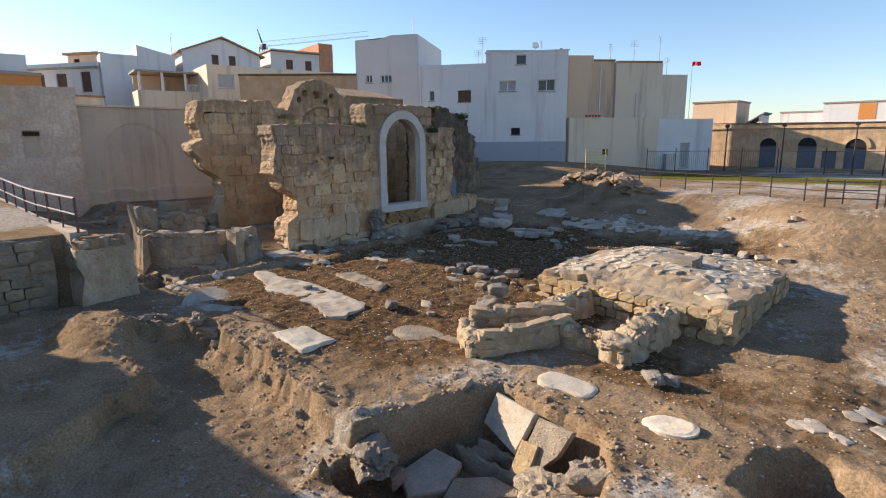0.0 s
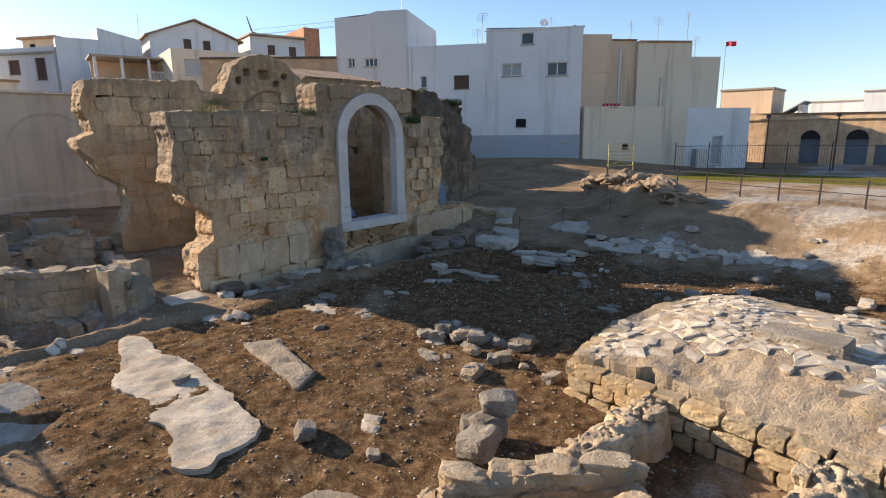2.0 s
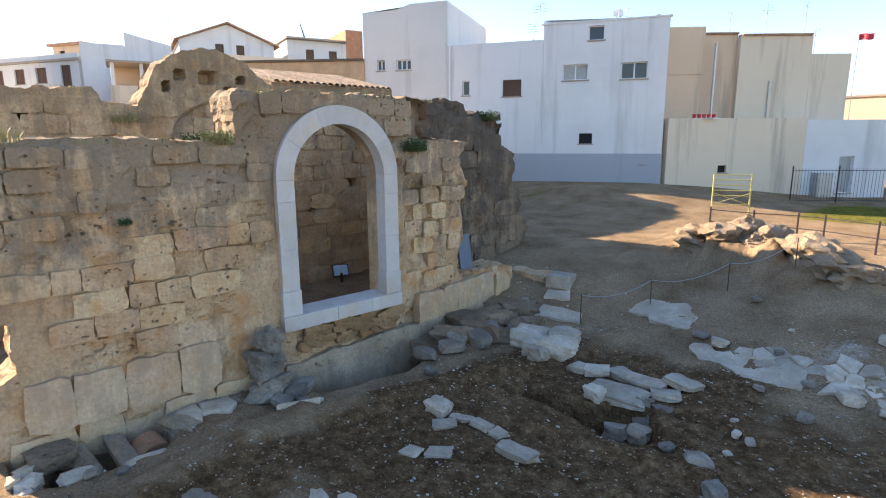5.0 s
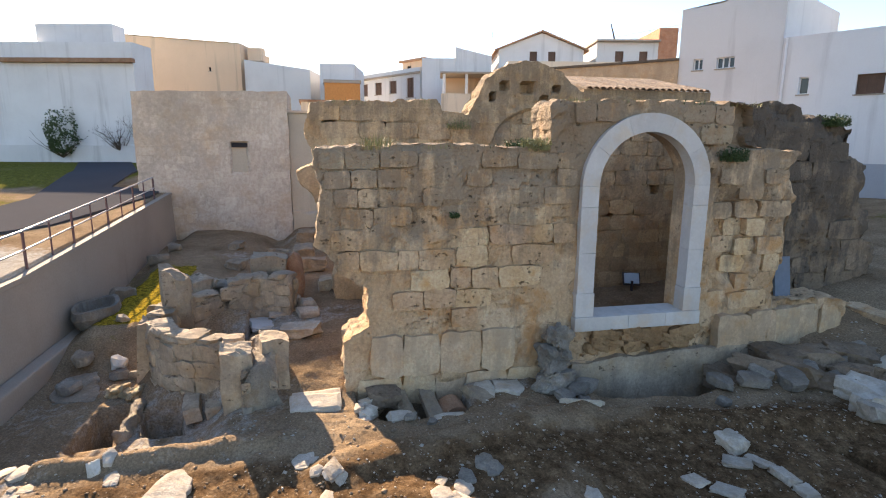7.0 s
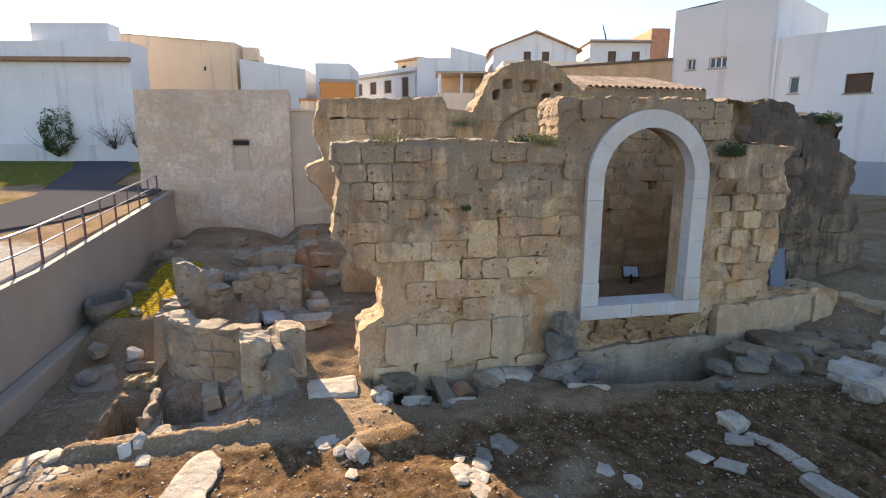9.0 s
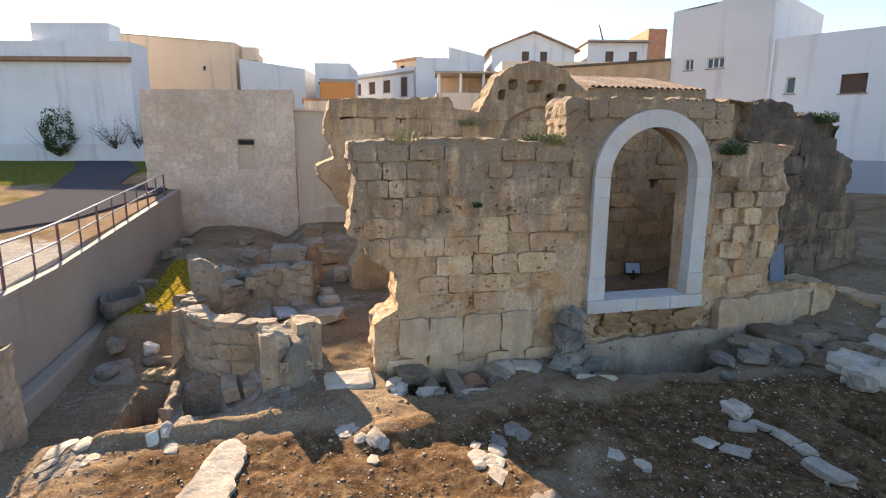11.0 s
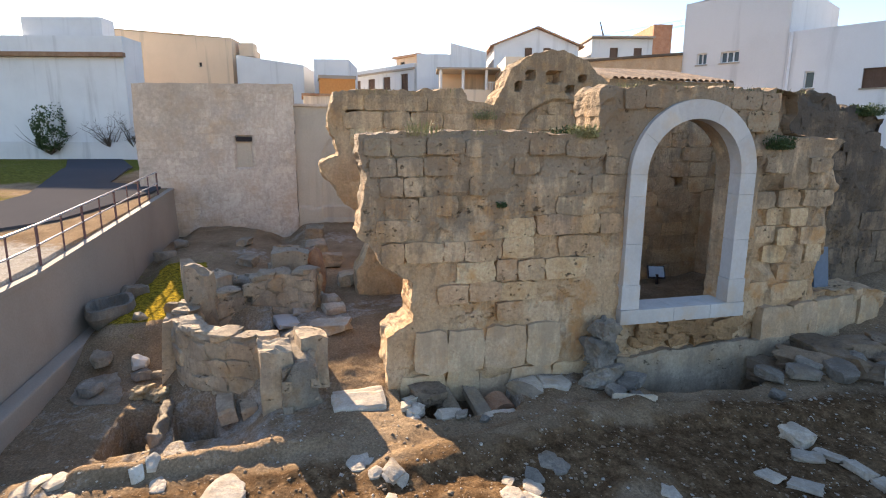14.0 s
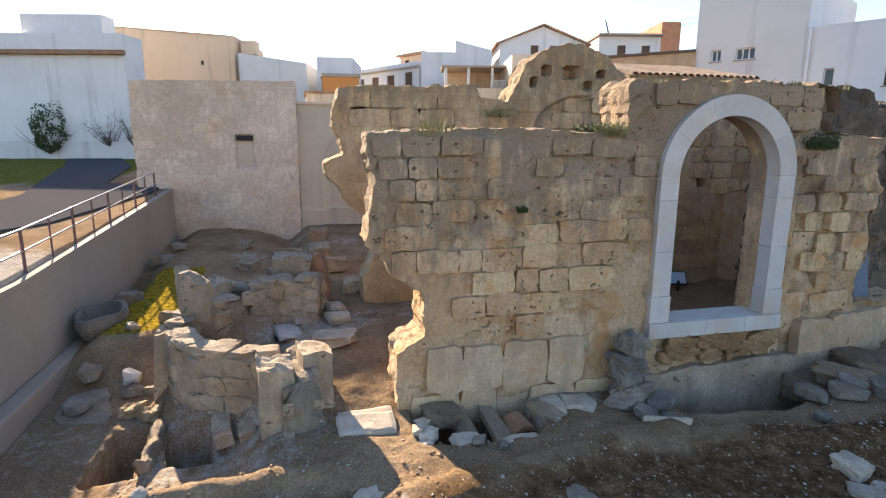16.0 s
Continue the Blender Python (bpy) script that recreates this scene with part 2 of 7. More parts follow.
def mix(t, fac, a, b, mode="MIX"):
    n = t.nodes.new("ShaderNodeMix")
    n.data_type = "RGBA"
    n.blend_type = mode
    for s, v in ((n.inputs[0], fac), (n.inputs[6], a), (n.inputs[7], b)):
        if isinstance(v, (int, float)):
            s.default_value = v
        elif isinstance(v, tuple):
            s.default_value = (*v, 1)
        else:
            t.links.new(v, s)
    return n.outputs[2]


def calc(t, op, a, b=0.0, clamp=False):
    n = t.nodes.new("ShaderNodeMath")
    n.operation = op
    n.use_clamp = clamp
    for s, v in zip(n.inputs, (a, b)):
        if isinstance(v, (int, float)):
            s.default_value = v
        else:
            t.links.new(v, s)
    return n.outputs[0]


def bump(t, b, height, strength=0.4, distance=0.02):
    n = t.nodes.new("ShaderNodeBump")
    n.inputs["Strength"].default_value = strength
    n.inputs["Distance"].default_value = distance
    t.links.new(height, n.inputs["Height"])
    t.links.new(n.outputs[0], b.inputs["Normal"])


def height_mask(t, z0, z1):
    g = t.nodes.new("ShaderNodeNewGeometry")
    s = t.nodes.new("ShaderNodeSeparateXYZ")
    t.links.new(g.outputs["Position"], s.inputs[0])
    r = t.nodes.new("ShaderNodeMapRange")
    r.inputs["From Min"].default_value = z0
    r.inputs["From Max"].default_value = z1
    t.links.new(s.outputs["Z"], r.inputs["Value"])
    return r.outputs[0]


def stone_mat(name, dark, light, crust=None, vary=0.5, crust_z=(1.0, 5.0), crust_amount=0.55, pits=True, scale=1.0, ochre=0.5, spots=False, relief=1.0, grain=0.55):
    """Weathered stone: grain, pits, blotches, a per-piece shade and, where wanted, dark lichen crust with run-off streaks."""
    m, t, b = nodes_of(name, 0.95)
    b.inputs["Specular IOR Level"].default_value = 0.2
    big = noise_node(t, 0.9 * scale, 6, 0.65)
    col = ramp(t, big, [(0.30, dark), (0.72, light)])
    fine = noise_node(t, 16 * scale, 6, 0.7)
    col = mix(t, grain, col, ramp(t, fine, [(0.25, (0.25, 0.25, 0.25)), (0.75, (0.75, 0.75, 0.75))]), "OVERLAY")
    och = ramp(t, noise_node(t, 1.7 * scale, 4, 0.6, (1, 1, 1), (3, 11, 5)), [(0.52, (0, 0, 0)), (0.66, (1, 1, 1))])
    col = mix(t, calc(t, "MULTIPLY", och, ochre), col, tuple(c * k for c, k in zip(dark, (1.15, 0.95, 0.7))))
    info = t.nodes.new("ShaderNodeObjectInfo").outputs["Random"]
    col = mix(t, vary, col, ramp(t, info, [(0.0, (0.30, 0.29, 0.27)), (0.5, (0.5, 0.49, 0.48)), (1.0, (0.68, 0.64, 0.58))]), "OVERLAY")
    if crust:
        streak = noise_node(t, 3.6, 6, 0.68, (1.0, 1.0, 0.17))
        blot = noise_node(t, 1.5, 7, 0.72, (1, 1, 1), (7, 3, 1))
        hz = height_mask(t, *crust_z)
        v = calc(t, "ADD", calc(t, "MULTIPLY", streak, 0.62), calc(t, "MULTIPLY", blot, 0.68))
        v = calc(t, "ADD", v, calc(t, "MULTIPLY", hz, 0.22))
        f = ramp(t, v, [(0.68, (0, 0, 0)), (0.82, (1, 1, 1))])
        col = mix(t, calc(t, "MULTIPLY", f, crust_amount), col, crust)
    if spots:
        # ragged weather holes, in swarms
        few = noise_node(t, 1.1, 3, 0.6, (1, 1, 1), (5, 9, 2))
        frag = noise_node(t, 7.5, 5, 0.62, (1, 1, 1.5), (2, 4, 8))
        hole = ramp(t, calc(t, "ADD", frag, calc(t, "MULTIPLY", calc(t, "SUBTRACT", few, 0.5), 0.35)), [(0.635, (0, 0, 0)), (0.70, (1, 1, 1))])
        col = mix(t, calc(t, "MULTIPLY", hole, 0.72), col, (0.075, 0.055, 0.035))
    t.links.new(col, b.inputs["Base Color"])
    h = noise_node(t, 9 * scale, 8, 0.72)
    if spots:
        h = calc(t, "SUBTRACT", h, calc(t, "MULTIPLY", hole, 0.8))
    if pits:
        v = t.nodes.new("ShaderNodeTexVoronoi")
        v.inputs["Scale"].default_value = 14 * scale
        g = t.nodes.new("ShaderNodeNewGeometry")
        t.links.new(g.outputs["Position"], v.inputs["Vector"])
        h = calc(t, "ADD", h, calc(t, "MULTIPLY", calc(t, "MINIMUM", v.outputs["Distance"], 0.45), 0.7))
    bump(t, b, h, min(1.0, relief + 0.3), 0.045 * relief)
    return m


def plaster_mat(name, base, stain=(0.25, 0.23, 0.2), amount=0.35, streaks=True, rough=0.92, spots=0.3, lo=0.62):
    m, t, b = nodes_of(name, rough)
    blot = noise_node(t, 0.35, 6, 0.62)
    col = mix(t, calc(t, "MULTIPLY", ramp(t, blot, [(0.42, (0, 0, 0)), (0.75, (1, 1, 1))]), spots), base, tuple(0.62 * c + 0.38 * s for c, s in zip(base, stain)))
    if streaks:
        st = noise_node(t, 1.3, 4, 0.6, (1.0, 1.0, 0.07))
        col = mix(t, calc(t, "MULTIPLY", ramp(t, st, [(lo, (0, 0, 0)), (lo + 0.2, (1, 1, 1))]), amount), col, stain)
    fine = noise_node(t, 22, 4, 0.6)
    col = mix(t, 0.22, col, ramp(t, fine, [(0.3, (0.35, 0.35, 0.35)), (0.7, (0.65, 0.65, 0.65))]), "OVERLAY")
    t.links.new(col, b.inputs["Base Color"])
    bump(t, b, noise_node(t, 7, 7, 0.7), 0.35, 0.012)
    return m


def plain_mat(name, base, rough=0.6, metal=0.0, vary=0.25, scale=6.0):
    m, t, b = nodes_of(name, rough, metal)
    n = noise_node(t, scale, 5, 0.6)
    col = mix(t, vary, base, ramp(t, n, [(0.3, (0.25, 0.25, 0.25)), (0.7, (0.72, 0.72, 0.72))]), "OVERLAY")
    t.links.new(col, b.inputs["Base Color"])
    bump(t, b, noise_node(t, scale * 4, 4, 0.6), 0.15, 0.005)
    return m


def soil_mat():
    """Excavation soil: attribute 'zone' holds litter (R), pale lime dust (G), grass (B), painted sun patch (A)."""
    m, t, b = nodes_of("soil", 1.0)
    b.inputs["Specular IOR Level"].default_value = 0.0
    at = t.nodes.new("ShaderNodeAttribute")
    at.attribute_name = "zone"
    sp = t.nodes.new("ShaderNodeSeparateColor")
    t.links.new(at.outputs["Color"], sp.inputs[0])
    big = noise_node(t, 0.8, 6, 0.65)
    mid = noise_node(t, 5, 7, 0.7)
    fine = noise_node(t, 24, 5, 0.7)
    earth = ramp(t, big, [(0.3, (0.185, 0.122, 0.07)), (0.7, (0.345, 0.25, 0.158))])
    litter = ramp(t, mid, [(0.3, (0.048, 0.027, 0.013)), (0.5, (0.125, 0.076, 0.040)), (0.72, (0.27, 0.176, 0.097))])
    lime = ramp(t, mid, [(0.3, (0.30, 0.26, 0.21)), (0.7, (0.46, 0.42, 0.36))])
    grass = ramp(t, mid, [(0.3, (0.045, 0.048, 0.014)), (0.7, (0.23, 0.205, 0.045))])

    def patch(ch, lo, hi):
        v = calc(t, "ADD", sp.outputs[ch], calc(t, "MULTIPLY", calc(t, "SUBTRACT", mid, 0.5), 0.9))
        return ramp(t, v, [(lo, (0, 0, 0)), (hi, (1, 1, 1))])

    col = mix(t, patch(0, 0.35, 0.65), earth, litter)
    col = mix(t, patch(1, 0.38, 0.66), col, lime)
    col = mix(t, patch(2, 0.4, 0.62), col, grass)
    # yellow of a sun patch, put into the ground's colour
    sunlit_yellow = ramp(t, noise_node(t, 9, 5, 0.7), [(0.35, (0.07, 0.06, 0.014)), (0.6, (0.40, 0.27, 0.03))])
    sunlit_fac = calc(t, "ADD", at.outputs["Alpha"], calc(t, "MULTIPLY", calc(t, "SUBTRACT", mid, 0.5), 0.7))
    col = mix(t, ramp(t, sunlit_fac, [(0.45, (0, 0, 0)), (0.62, (1, 1, 1))]), col, sunlit_yellow)
    col = mix(t, 0.6, col, ramp(t, fine, [(0.30, (0.15, 0.15, 0.15)), (0.70, (0.85, 0.85, 0.85))]), "OVERLAY")
    specks = t.nodes.new("ShaderNodeTexVoronoi")
    specks.inputs["Scale"].default_value = 9
    g = t.nodes.new("ShaderNodeNewGeometry")
    t.links.new(g.outputs["Position"], specks.inputs["Vector"])
    few = ramp(t, specks.outputs["Distance"], [(0.09, (1, 1, 1)), (0.13, (0, 0, 0))])
    col = mix(t, calc(t, "MULTIPLY", few, 0.55), col, (0.42, 0.37, 0.30))
    t.links.new(col, b.inputs["Base Color"])
    h = calc(t, "ADD", calc(t, "MULTIPLY", mid, 1.0), calc(t, "MULTIPLY", fine, 0.5))
    bump(t, b, h, 0.9, 0.05)
    return m


def glass_mat(name, tint):
    m, t, b = nodes_of(name, 0.08)
    b.inputs["Base Color"].default_value = (*tint, 1)
    b.inputs["Specular IOR Level"].default_value = 0.6
    return m


M_SOIL = soil_mat()
M_TUFF = stone_mat("tuff_ashlar", (0.48, 0.305, 0.16), (0.71, 0.54, 0.355), (0.195, 0.156, 0.115), 0.5, (1.6, 4.6), 0.66, spots=True, ochre=0.75)
M_TUFF_OLD = stone_mat("tuff_core", (0.44, 0.28, 0.15), (0.67, 0.51, 0.335), (0.195, 0.156, 0.115), 0.3, (1.4, 4.6), 0.70, spots=True, ochre=0.75)
M_TUFF_FOOT = stone_mat("tuff_plinth", (0.48, 0.33, 0.195), (0.68, 0.525, 0.355), (0.36, 0.275, 0.19), 0.35, (-1.0, 2.5), 0.6, ochre=0.5, relief=0.6)
M_TUFF_BACK = stone_mat("tuff_back_wall", (0.41, 0.27, 0.145), (0.63, 0.475, 0.295), (0.17, 0.135, 0.10), 0.5, (3.0, 7.5), 0.6)
M_RUIN = stone_mat("rubble_masonry", (0.28, 0.215, 0.145), (0.48, 0.395, 0.285), (0.17, 0.145, 0.115), 0.5, (-1.5, 2.0), 0.45)
M_ORANGESTONE = stone_mat("orange_rubble", (0.22, 0.125, 0.06), (0.40, 0.26, 0.14), None, 0.5)
M_BASIN = stone_mat("mortared_tuff", (0.33, 0.25, 0.165), (0.52, 0.43, 0.315), (0.2, 0.165, 0.13), 0.5, (-1.5, 2.0), 0.5, spots=True, relief=0.6)
M_TOMB = stone_mat("tomb_rubble", (0.33, 0.25, 0.16), (0.53, 0.43, 0.30), (0.24, 0.19, 0.14), 0.5, (-2, 2), 0.5, scale=1.4, relief=0.7)
M_YELLOW = stone_mat("yellow_tuff", (0.38, 0.27, 0.145), (0.56, 0.445, 0.28), (0.27, 0.21, 0.14), 0.45, (-2, 2), 0.5)
M_PALE = stone_mat("pale_limestone", (0.35, 0.295, 0.23), (0.555, 0.49, 0.40), (0.25, 0.215, 0.17), 0.4, (-2, 3), 0.5, True, 1.6, relief=0.4)
M_GREYSTONE = stone_mat("grey_stone", (0.20, 0.175, 0.145), (0.40, 0.36, 0.30), (0.14, 0.125, 0.105), 0.5, (-2, 3), 0.5, True, 1.6)
M_MARBLE = stone_mat("white_marble", (0.49, 0.465, 0.435), (0.60, 0.575, 0.54), (0.36, 0.345, 0.33), 0.25, (0, 6), 0.25, False, 1.2, relief=0.12, grain=0.16)
M_MORTAR = stone_mat("lime_mortar", (0.25, 0.20, 0.145), (0.43, 0.365, 0.28), (0.18, 0.15, 0.12), 0.2, (-2, 3), 0.5, True, 1.7)
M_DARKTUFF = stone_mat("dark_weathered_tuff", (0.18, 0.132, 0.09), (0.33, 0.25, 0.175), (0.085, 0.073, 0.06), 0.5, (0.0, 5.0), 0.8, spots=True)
M_CLOD = stone_mat("earth_clod", (0.27, 0.185, 0.115), (0.40, 0.30, 0.205), None, 0.3, pits=False, scale=3, ochre=0.2)
M_HEAP = stone_mat("heaped_earth", (0.20, 0.145, 0.095), (0.34, 0.265, 0.19), None, 0.3, scale=1.5, ochre=0.3)
M_CREAM = stone_mat("cream_limestone", (0.44, 0.375, 0.29), (0.66, 0.595, 0.495), (0.32, 0.27, 0.205), 0.35, (-2, 3), 0.5, True, 1.5, relief=0.32, grain=0.38)
M_CHIP = stone_mat("stone_chips", (0.48, 0.43, 0.36), (0.68, 0.63, 0.55), None, 0.2, pits=False, scale=3, ochre=0.1)
M_STONEWALL = stone_mat("old_house_stone", (0.45, 0.375, 0.29), (0.66, 0.575, 0.47), (0.38, 0.315, 0.25), 0.3, (3, 8), 0.4, scale=0.4, relief=0.3)
M_WHITE = plaster_mat("white_plaster", (0.70, 0.69, 0.675), (0.34, 0.32, 0.30), 0.5, spots=0.6, lo=0.56)
M_WHITE2 = plaster_mat("grey_white_plaster", (0.63, 0.62, 0.60), (0.27, 0.255, 0.24), 0.55, spots=0.5, lo=0.58)
M_GREYBAND = plaster_mat("grey_plinth_paint", (0.36, 0.38, 0.41), (0.22, 0.22, 0.22), 0.35)
M_BEIGE = plaster_mat("beige_plaster", (0.68, 0.50, 0.345), (0.16, 0.14, 0.12), 0.6, lo=0.56)
M_BEIGE2 = plaster_mat("sand_plaster", (0.70, 0.585, 0.44), (0.20, 0.165, 0.13), 0.6, lo=0.55)
M_TUFA_PLASTER = plaster_mat("blind_arch_plaster", (0.49, 0.425, 0.325), (0.22, 0.185, 0.15), 0.5, spots=0.9, lo=0.54)
M_CONCRETE = plaster_mat("concrete", (0.38, 0.315, 0.25), (0.15, 0.12, 0.095), 0.7, spots=0.9)
M_TERRA = stone_mat("terracotta", (0.28, 0.15, 0.09), (0.48, 0.30, 0.19), None, 0.5, pits=False, scale=2)
M_HOUSESTONE = stone_mat("ochre_house_stone", (0.52, 0.355, 0.21), (0.74, 0.55, 0.35), (0.24, 0.2, 0.15), 0.3, (2, 8), 0.4)
M_IRON = plain_mat("dark_painted_iron", (0.06, 0.045, 0.045), 0.4, 0.2)
# pale colour paints the sun's glare on the glossy rails
M_RAILTOP = plain_mat("sun_glare_rail", (0.52, 0.46, 0.44), 0.28, 0.15)
M_RAIL = plain_mat("brown_gloss_paint", (0.15, 0.085, 0.085), 0.25)
M_STEEL = plain_mat("galvanised_steel", (0.42, 0.42, 0.42), 0.4, 0.7)
M_YELLOWPAINT = plain_mat("yellow_painted_steel", (0.50, 0.42, 0.14), 0.5, 0.1)
M_GLASS = glass_mat("window_glass", (0.03, 0.035, 0.04))
M_DARKWIN = plain_mat("dark_interior", (0.025, 0.022, 0.022), 0.8)
M_BROWNWOOD = plain_mat("brown_shutter_wood", (0.13, 0.075, 0.05), 0.6)
M_GREYWOOD = plain_mat("grey_blue_door_paint", (0.15, 0.17, 0.20), 0.6)
M_SHUTTER = plain_mat("grey_roller_shutter", (0.40, 0.41, 0.40), 0.5)
M_WHITEPAINT = plain_mat("white_painted_frame", (0.72, 0.72, 0.72), 0.5)
M_BLUE = plain_mat("blue_plastic_sheet", (0.12, 0.155, 0.20), 0.45)
M_RED = plain_mat("red_cloth", (0.55, 0.05, 0.06), 0.8)
M_ORANGE = plain_mat("orange_render", (0.62, 0.26, 0.08), 0.9)
M_TILE = stone_mat("weathered_clay_tile", (0.24, 0.17, 0.115), (0.46, 0.36, 0.27), (0.16, 0.14, 0.12), 0.5, (4, 8), 0.5, pits=False, scale=2)
M_BRICK = stone_mat("hollow_brick", (0.36, 0.17, 0.10), (0.50, 0.26, 0.16), None, 0.3, pits=False, scale=2)
M_LEAF = plain_mat("leaf_green", (0.055, 0.085, 0.03), 0.7, 0, 0.6, 9)
M_DRYLEAF = plain_mat("dry_straw_green", (0.26, 0.24, 0.11), 0.8, 0, 0.6, 9)
M_TWIG = plain_mat("bare_twigs", (0.10, 0.075, 0.055), 0.9)
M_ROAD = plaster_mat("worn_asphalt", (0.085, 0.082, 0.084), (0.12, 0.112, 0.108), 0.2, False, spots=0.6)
M_ROAD.node_tree.nodes["Principled BSDF"].inputs["Specular IOR Level"].default_value = 0.0
M_LAMPFACE = plain_mat("pale_blue_lamp_face", (0.45, 0.58, 0.66), 0.4)

# ---- ground: one sheet, dense in the dig, wide to the horizon ----
PIT = [(-6.5, 4.6), (-6.25, 5.6), (-6.05, 6.85), (-5.5, 7.72), (-4.5, 7.62), (-3.4, 7.35), (-2.75, 6.5), (-2.5, 5.4), (-3.1, 4.5), (-4.6, 3.9), (-5.6, 3.8)]
PIT_SMALL = [(-1.5, 7.2), (-1.42, 8.15), (-1.25, 8.6), (-0.6, 8.95), (0.2, 8.5), (0.5, 7.2), (-0.4, 6.6)]
LOW = [(-13.4, 4.2), (-12.6, 5.2), (-11.7, 5.6), (-11.1, 5.5), (-10.3, 5.45), (-9.4, 5.5), (-8.6, 5.3), (-7.8, 5.2), (-7.0, 5.15), (-6.4, 5.0), (-5.6, 3.4), (-5.0, 1.8), (-5.5, 0.2), (-9.0, 0.4), (-9.8, 2.6), (-10.6, 3.6), (-12.2, 3.7)]
TRENCH = [(-17.95, 16.3), (-17.0, 16.4), (-16.8, 18.0), (-16.9, 19.7), (-17.95, 19.9)]
TRENCH2 = [(-18.0, 11.75), (-17.0, 11.8), (-16.88, 12.4), (-16.8, 13.5), (-17.15, 13.75), (-18.0, 13.8)]
GRAVE = [(-14.5, 19.2), (-14.45, 19.5), (-13.2, 19.75), (-12.9, 20.2), (-12.3, 20.3), (-11.85, 19.75), (-11.8, 19.3), (-12.15, 19.0), (-13.2, 19.25)]
TOMB_A = [(-19.4, 6.7), (-17.9, 6.65), (-17.95, 7.3), (-19.45, 7.25)]
TOMB_B = [(-19.05, 7.62), (-18.1, 7.8), (-18.02, 8.5), (-19.05, 8.3)]
HOLLOW = [(-13.9, 6.1), (-13.3, 6.0), (-12.8, 6.6), (-13.3, 7.1)]


def ground_height(x, y):
    x, y = np.asarray(x, float), np.asarray(y, float)
    z = -0.30 - 0.28 * sm(-13, -4, x) * (1 - sm(12, 18, y))
    z = z + 0.06 * fbm(x * 0.35, y * 0.35, 0, 3, 3)
    # lower ground by the basin, and the floor behind the walls
    low = sm(-16.4, -17.3, x) * (1 - sm(8.6, 9.6, y))
    z = z + low * (-0.50 + 0.78 * sm(-20.9, -22.6, x) - 0.42 * (1 - sm(4.8, 5.7, y)) * sm(-20.9, -22.6, x))
    z = z + 0.42 * (1 - sm(0.3, 1.0, np.hypot((x + 13.4) / 2.0, (y - 3.7) / 1.1)))
    z = np.where((x < -17.6) & (y > 8), z + (0.25 + 0.03 * np.clip(-19 - x, 0, 20)) * sm(9.0, 10.2, y) * sm(-17.6, -19, x), z)
    z = z + 0.9 * sm(-24, -34, x) * (1 - sm(6.5, 9.5, y)) * 0.6
    # earth heaped against the basin
    z = z + 0.42 * (1 - sm(1.95, 2.5, np.hypot(x + 20.8, y - 9.4))) * (y < 9.3)
    # earth bank beyond the dig
    edge = 25.2 + 0.5 * np.sin(x * 0.7) - 2.2 * sm(-7, -2, x) - 1.4 * sm(-14, -17, x)
    rise = sm(edge - 3.6, edge + 3.2, y)
    flat = 1.12 + 0.9 * sm(30, 38, y) * sm(-15, -24, x) - 0.1 * sm(40, 52, y)
    z = z * (1 - rise) + flat * rise
    for cx, cy, r, h in ((-14.5, 28.2, 1.5, 0.30), (-13.2, 28.0, 1.3, 0.25), (-11.6, 27.4, 1.4, 0.28)):
        d = np.hypot((x - cx) / r, (y - cy) / (0.8 * r)) + 0.35 * fbm(x * 1.4, y * 1.4, 1, 8, 3)
        z = z + h * (1 - sm(0.75, 1.0, d)) * (1 + 0.25 * fbm(x * 2, y * 2, 1, 9, 3))
    # right-hand side of the foreground falls a little, then climbs
    z = z - 0.25 * sm(-1.5, 2, x) * (1 - sm(12, 16, y))
    # cuttings
    wob = 0.14 * fbm(x * 1.1, y * 1.1, 0, 11, 3) + 0.05 * fbm(x * 6, y * 6, 0, 12, 2)
    d = poly_dist(x, y, LOW) + wob
    z = z - (0.55 + 0.1 * sm(-12, -9, x)) * (1 - (0.75 * sm(-0.14, 0.02, d) + 0.25 * sm(-0.6, -0.1, d)))
    z = z - 0.35 * (1 - sm(0.0, 3.4, y)) * sm(-14, -9, x)
    d = poly_dist(x, y, PIT) + 0.6 * wob
    z = z - 1.12 * (1 - sm(-0.16, 0.05, d))
    d = poly_dist(x, y, PIT_SMALL) + 0.6 * wob
    z = z - 0.9 * (1 - sm(-0.3, 0.08, d))
    for poly, depth, w in ((TRENCH, 0.75, 0.1), (TRENCH2, 0.85, 0.09), (GRAVE, 0.55, 0.05), (TOMB_A, 0.8, 0.03), (TOMB_B, 0.8, 0.03), (HOLLOW, 0.42, 0.09)):
        z = z - depth * (1 - sm(-w, w, poly_dist(x, y, poly) + 0.25 * wob))
    # banks of earth left standing
    for ax, ay, bx, by, w, h in ((-16.4, 7.0, -16.6, 10.2, 0.30, 0.14), (-16.2, 15.8, -14.4, 23.0, 0.55, 0.16), (-15.6, 11.2, -16.4, 15.5, 0.5, 0.12), (-14.2, 18.2, -10.8, 19.0, 0.35, 0.14), (-10.0, 20.6, -12.8, 21.6, 0.5, 0.16)):
        t = np.clip(((x - ax) * (bx - ax) + (y - ay) * (by - ay)) / ((bx - ax) ** 2 + (by - ay) ** 2), 0, 1)
        d = np.hypot(x - ax - t * (bx - ax), y - ay - t * (by - ay))
        z = z + h * (1 - sm(0.2 * w, w, d))
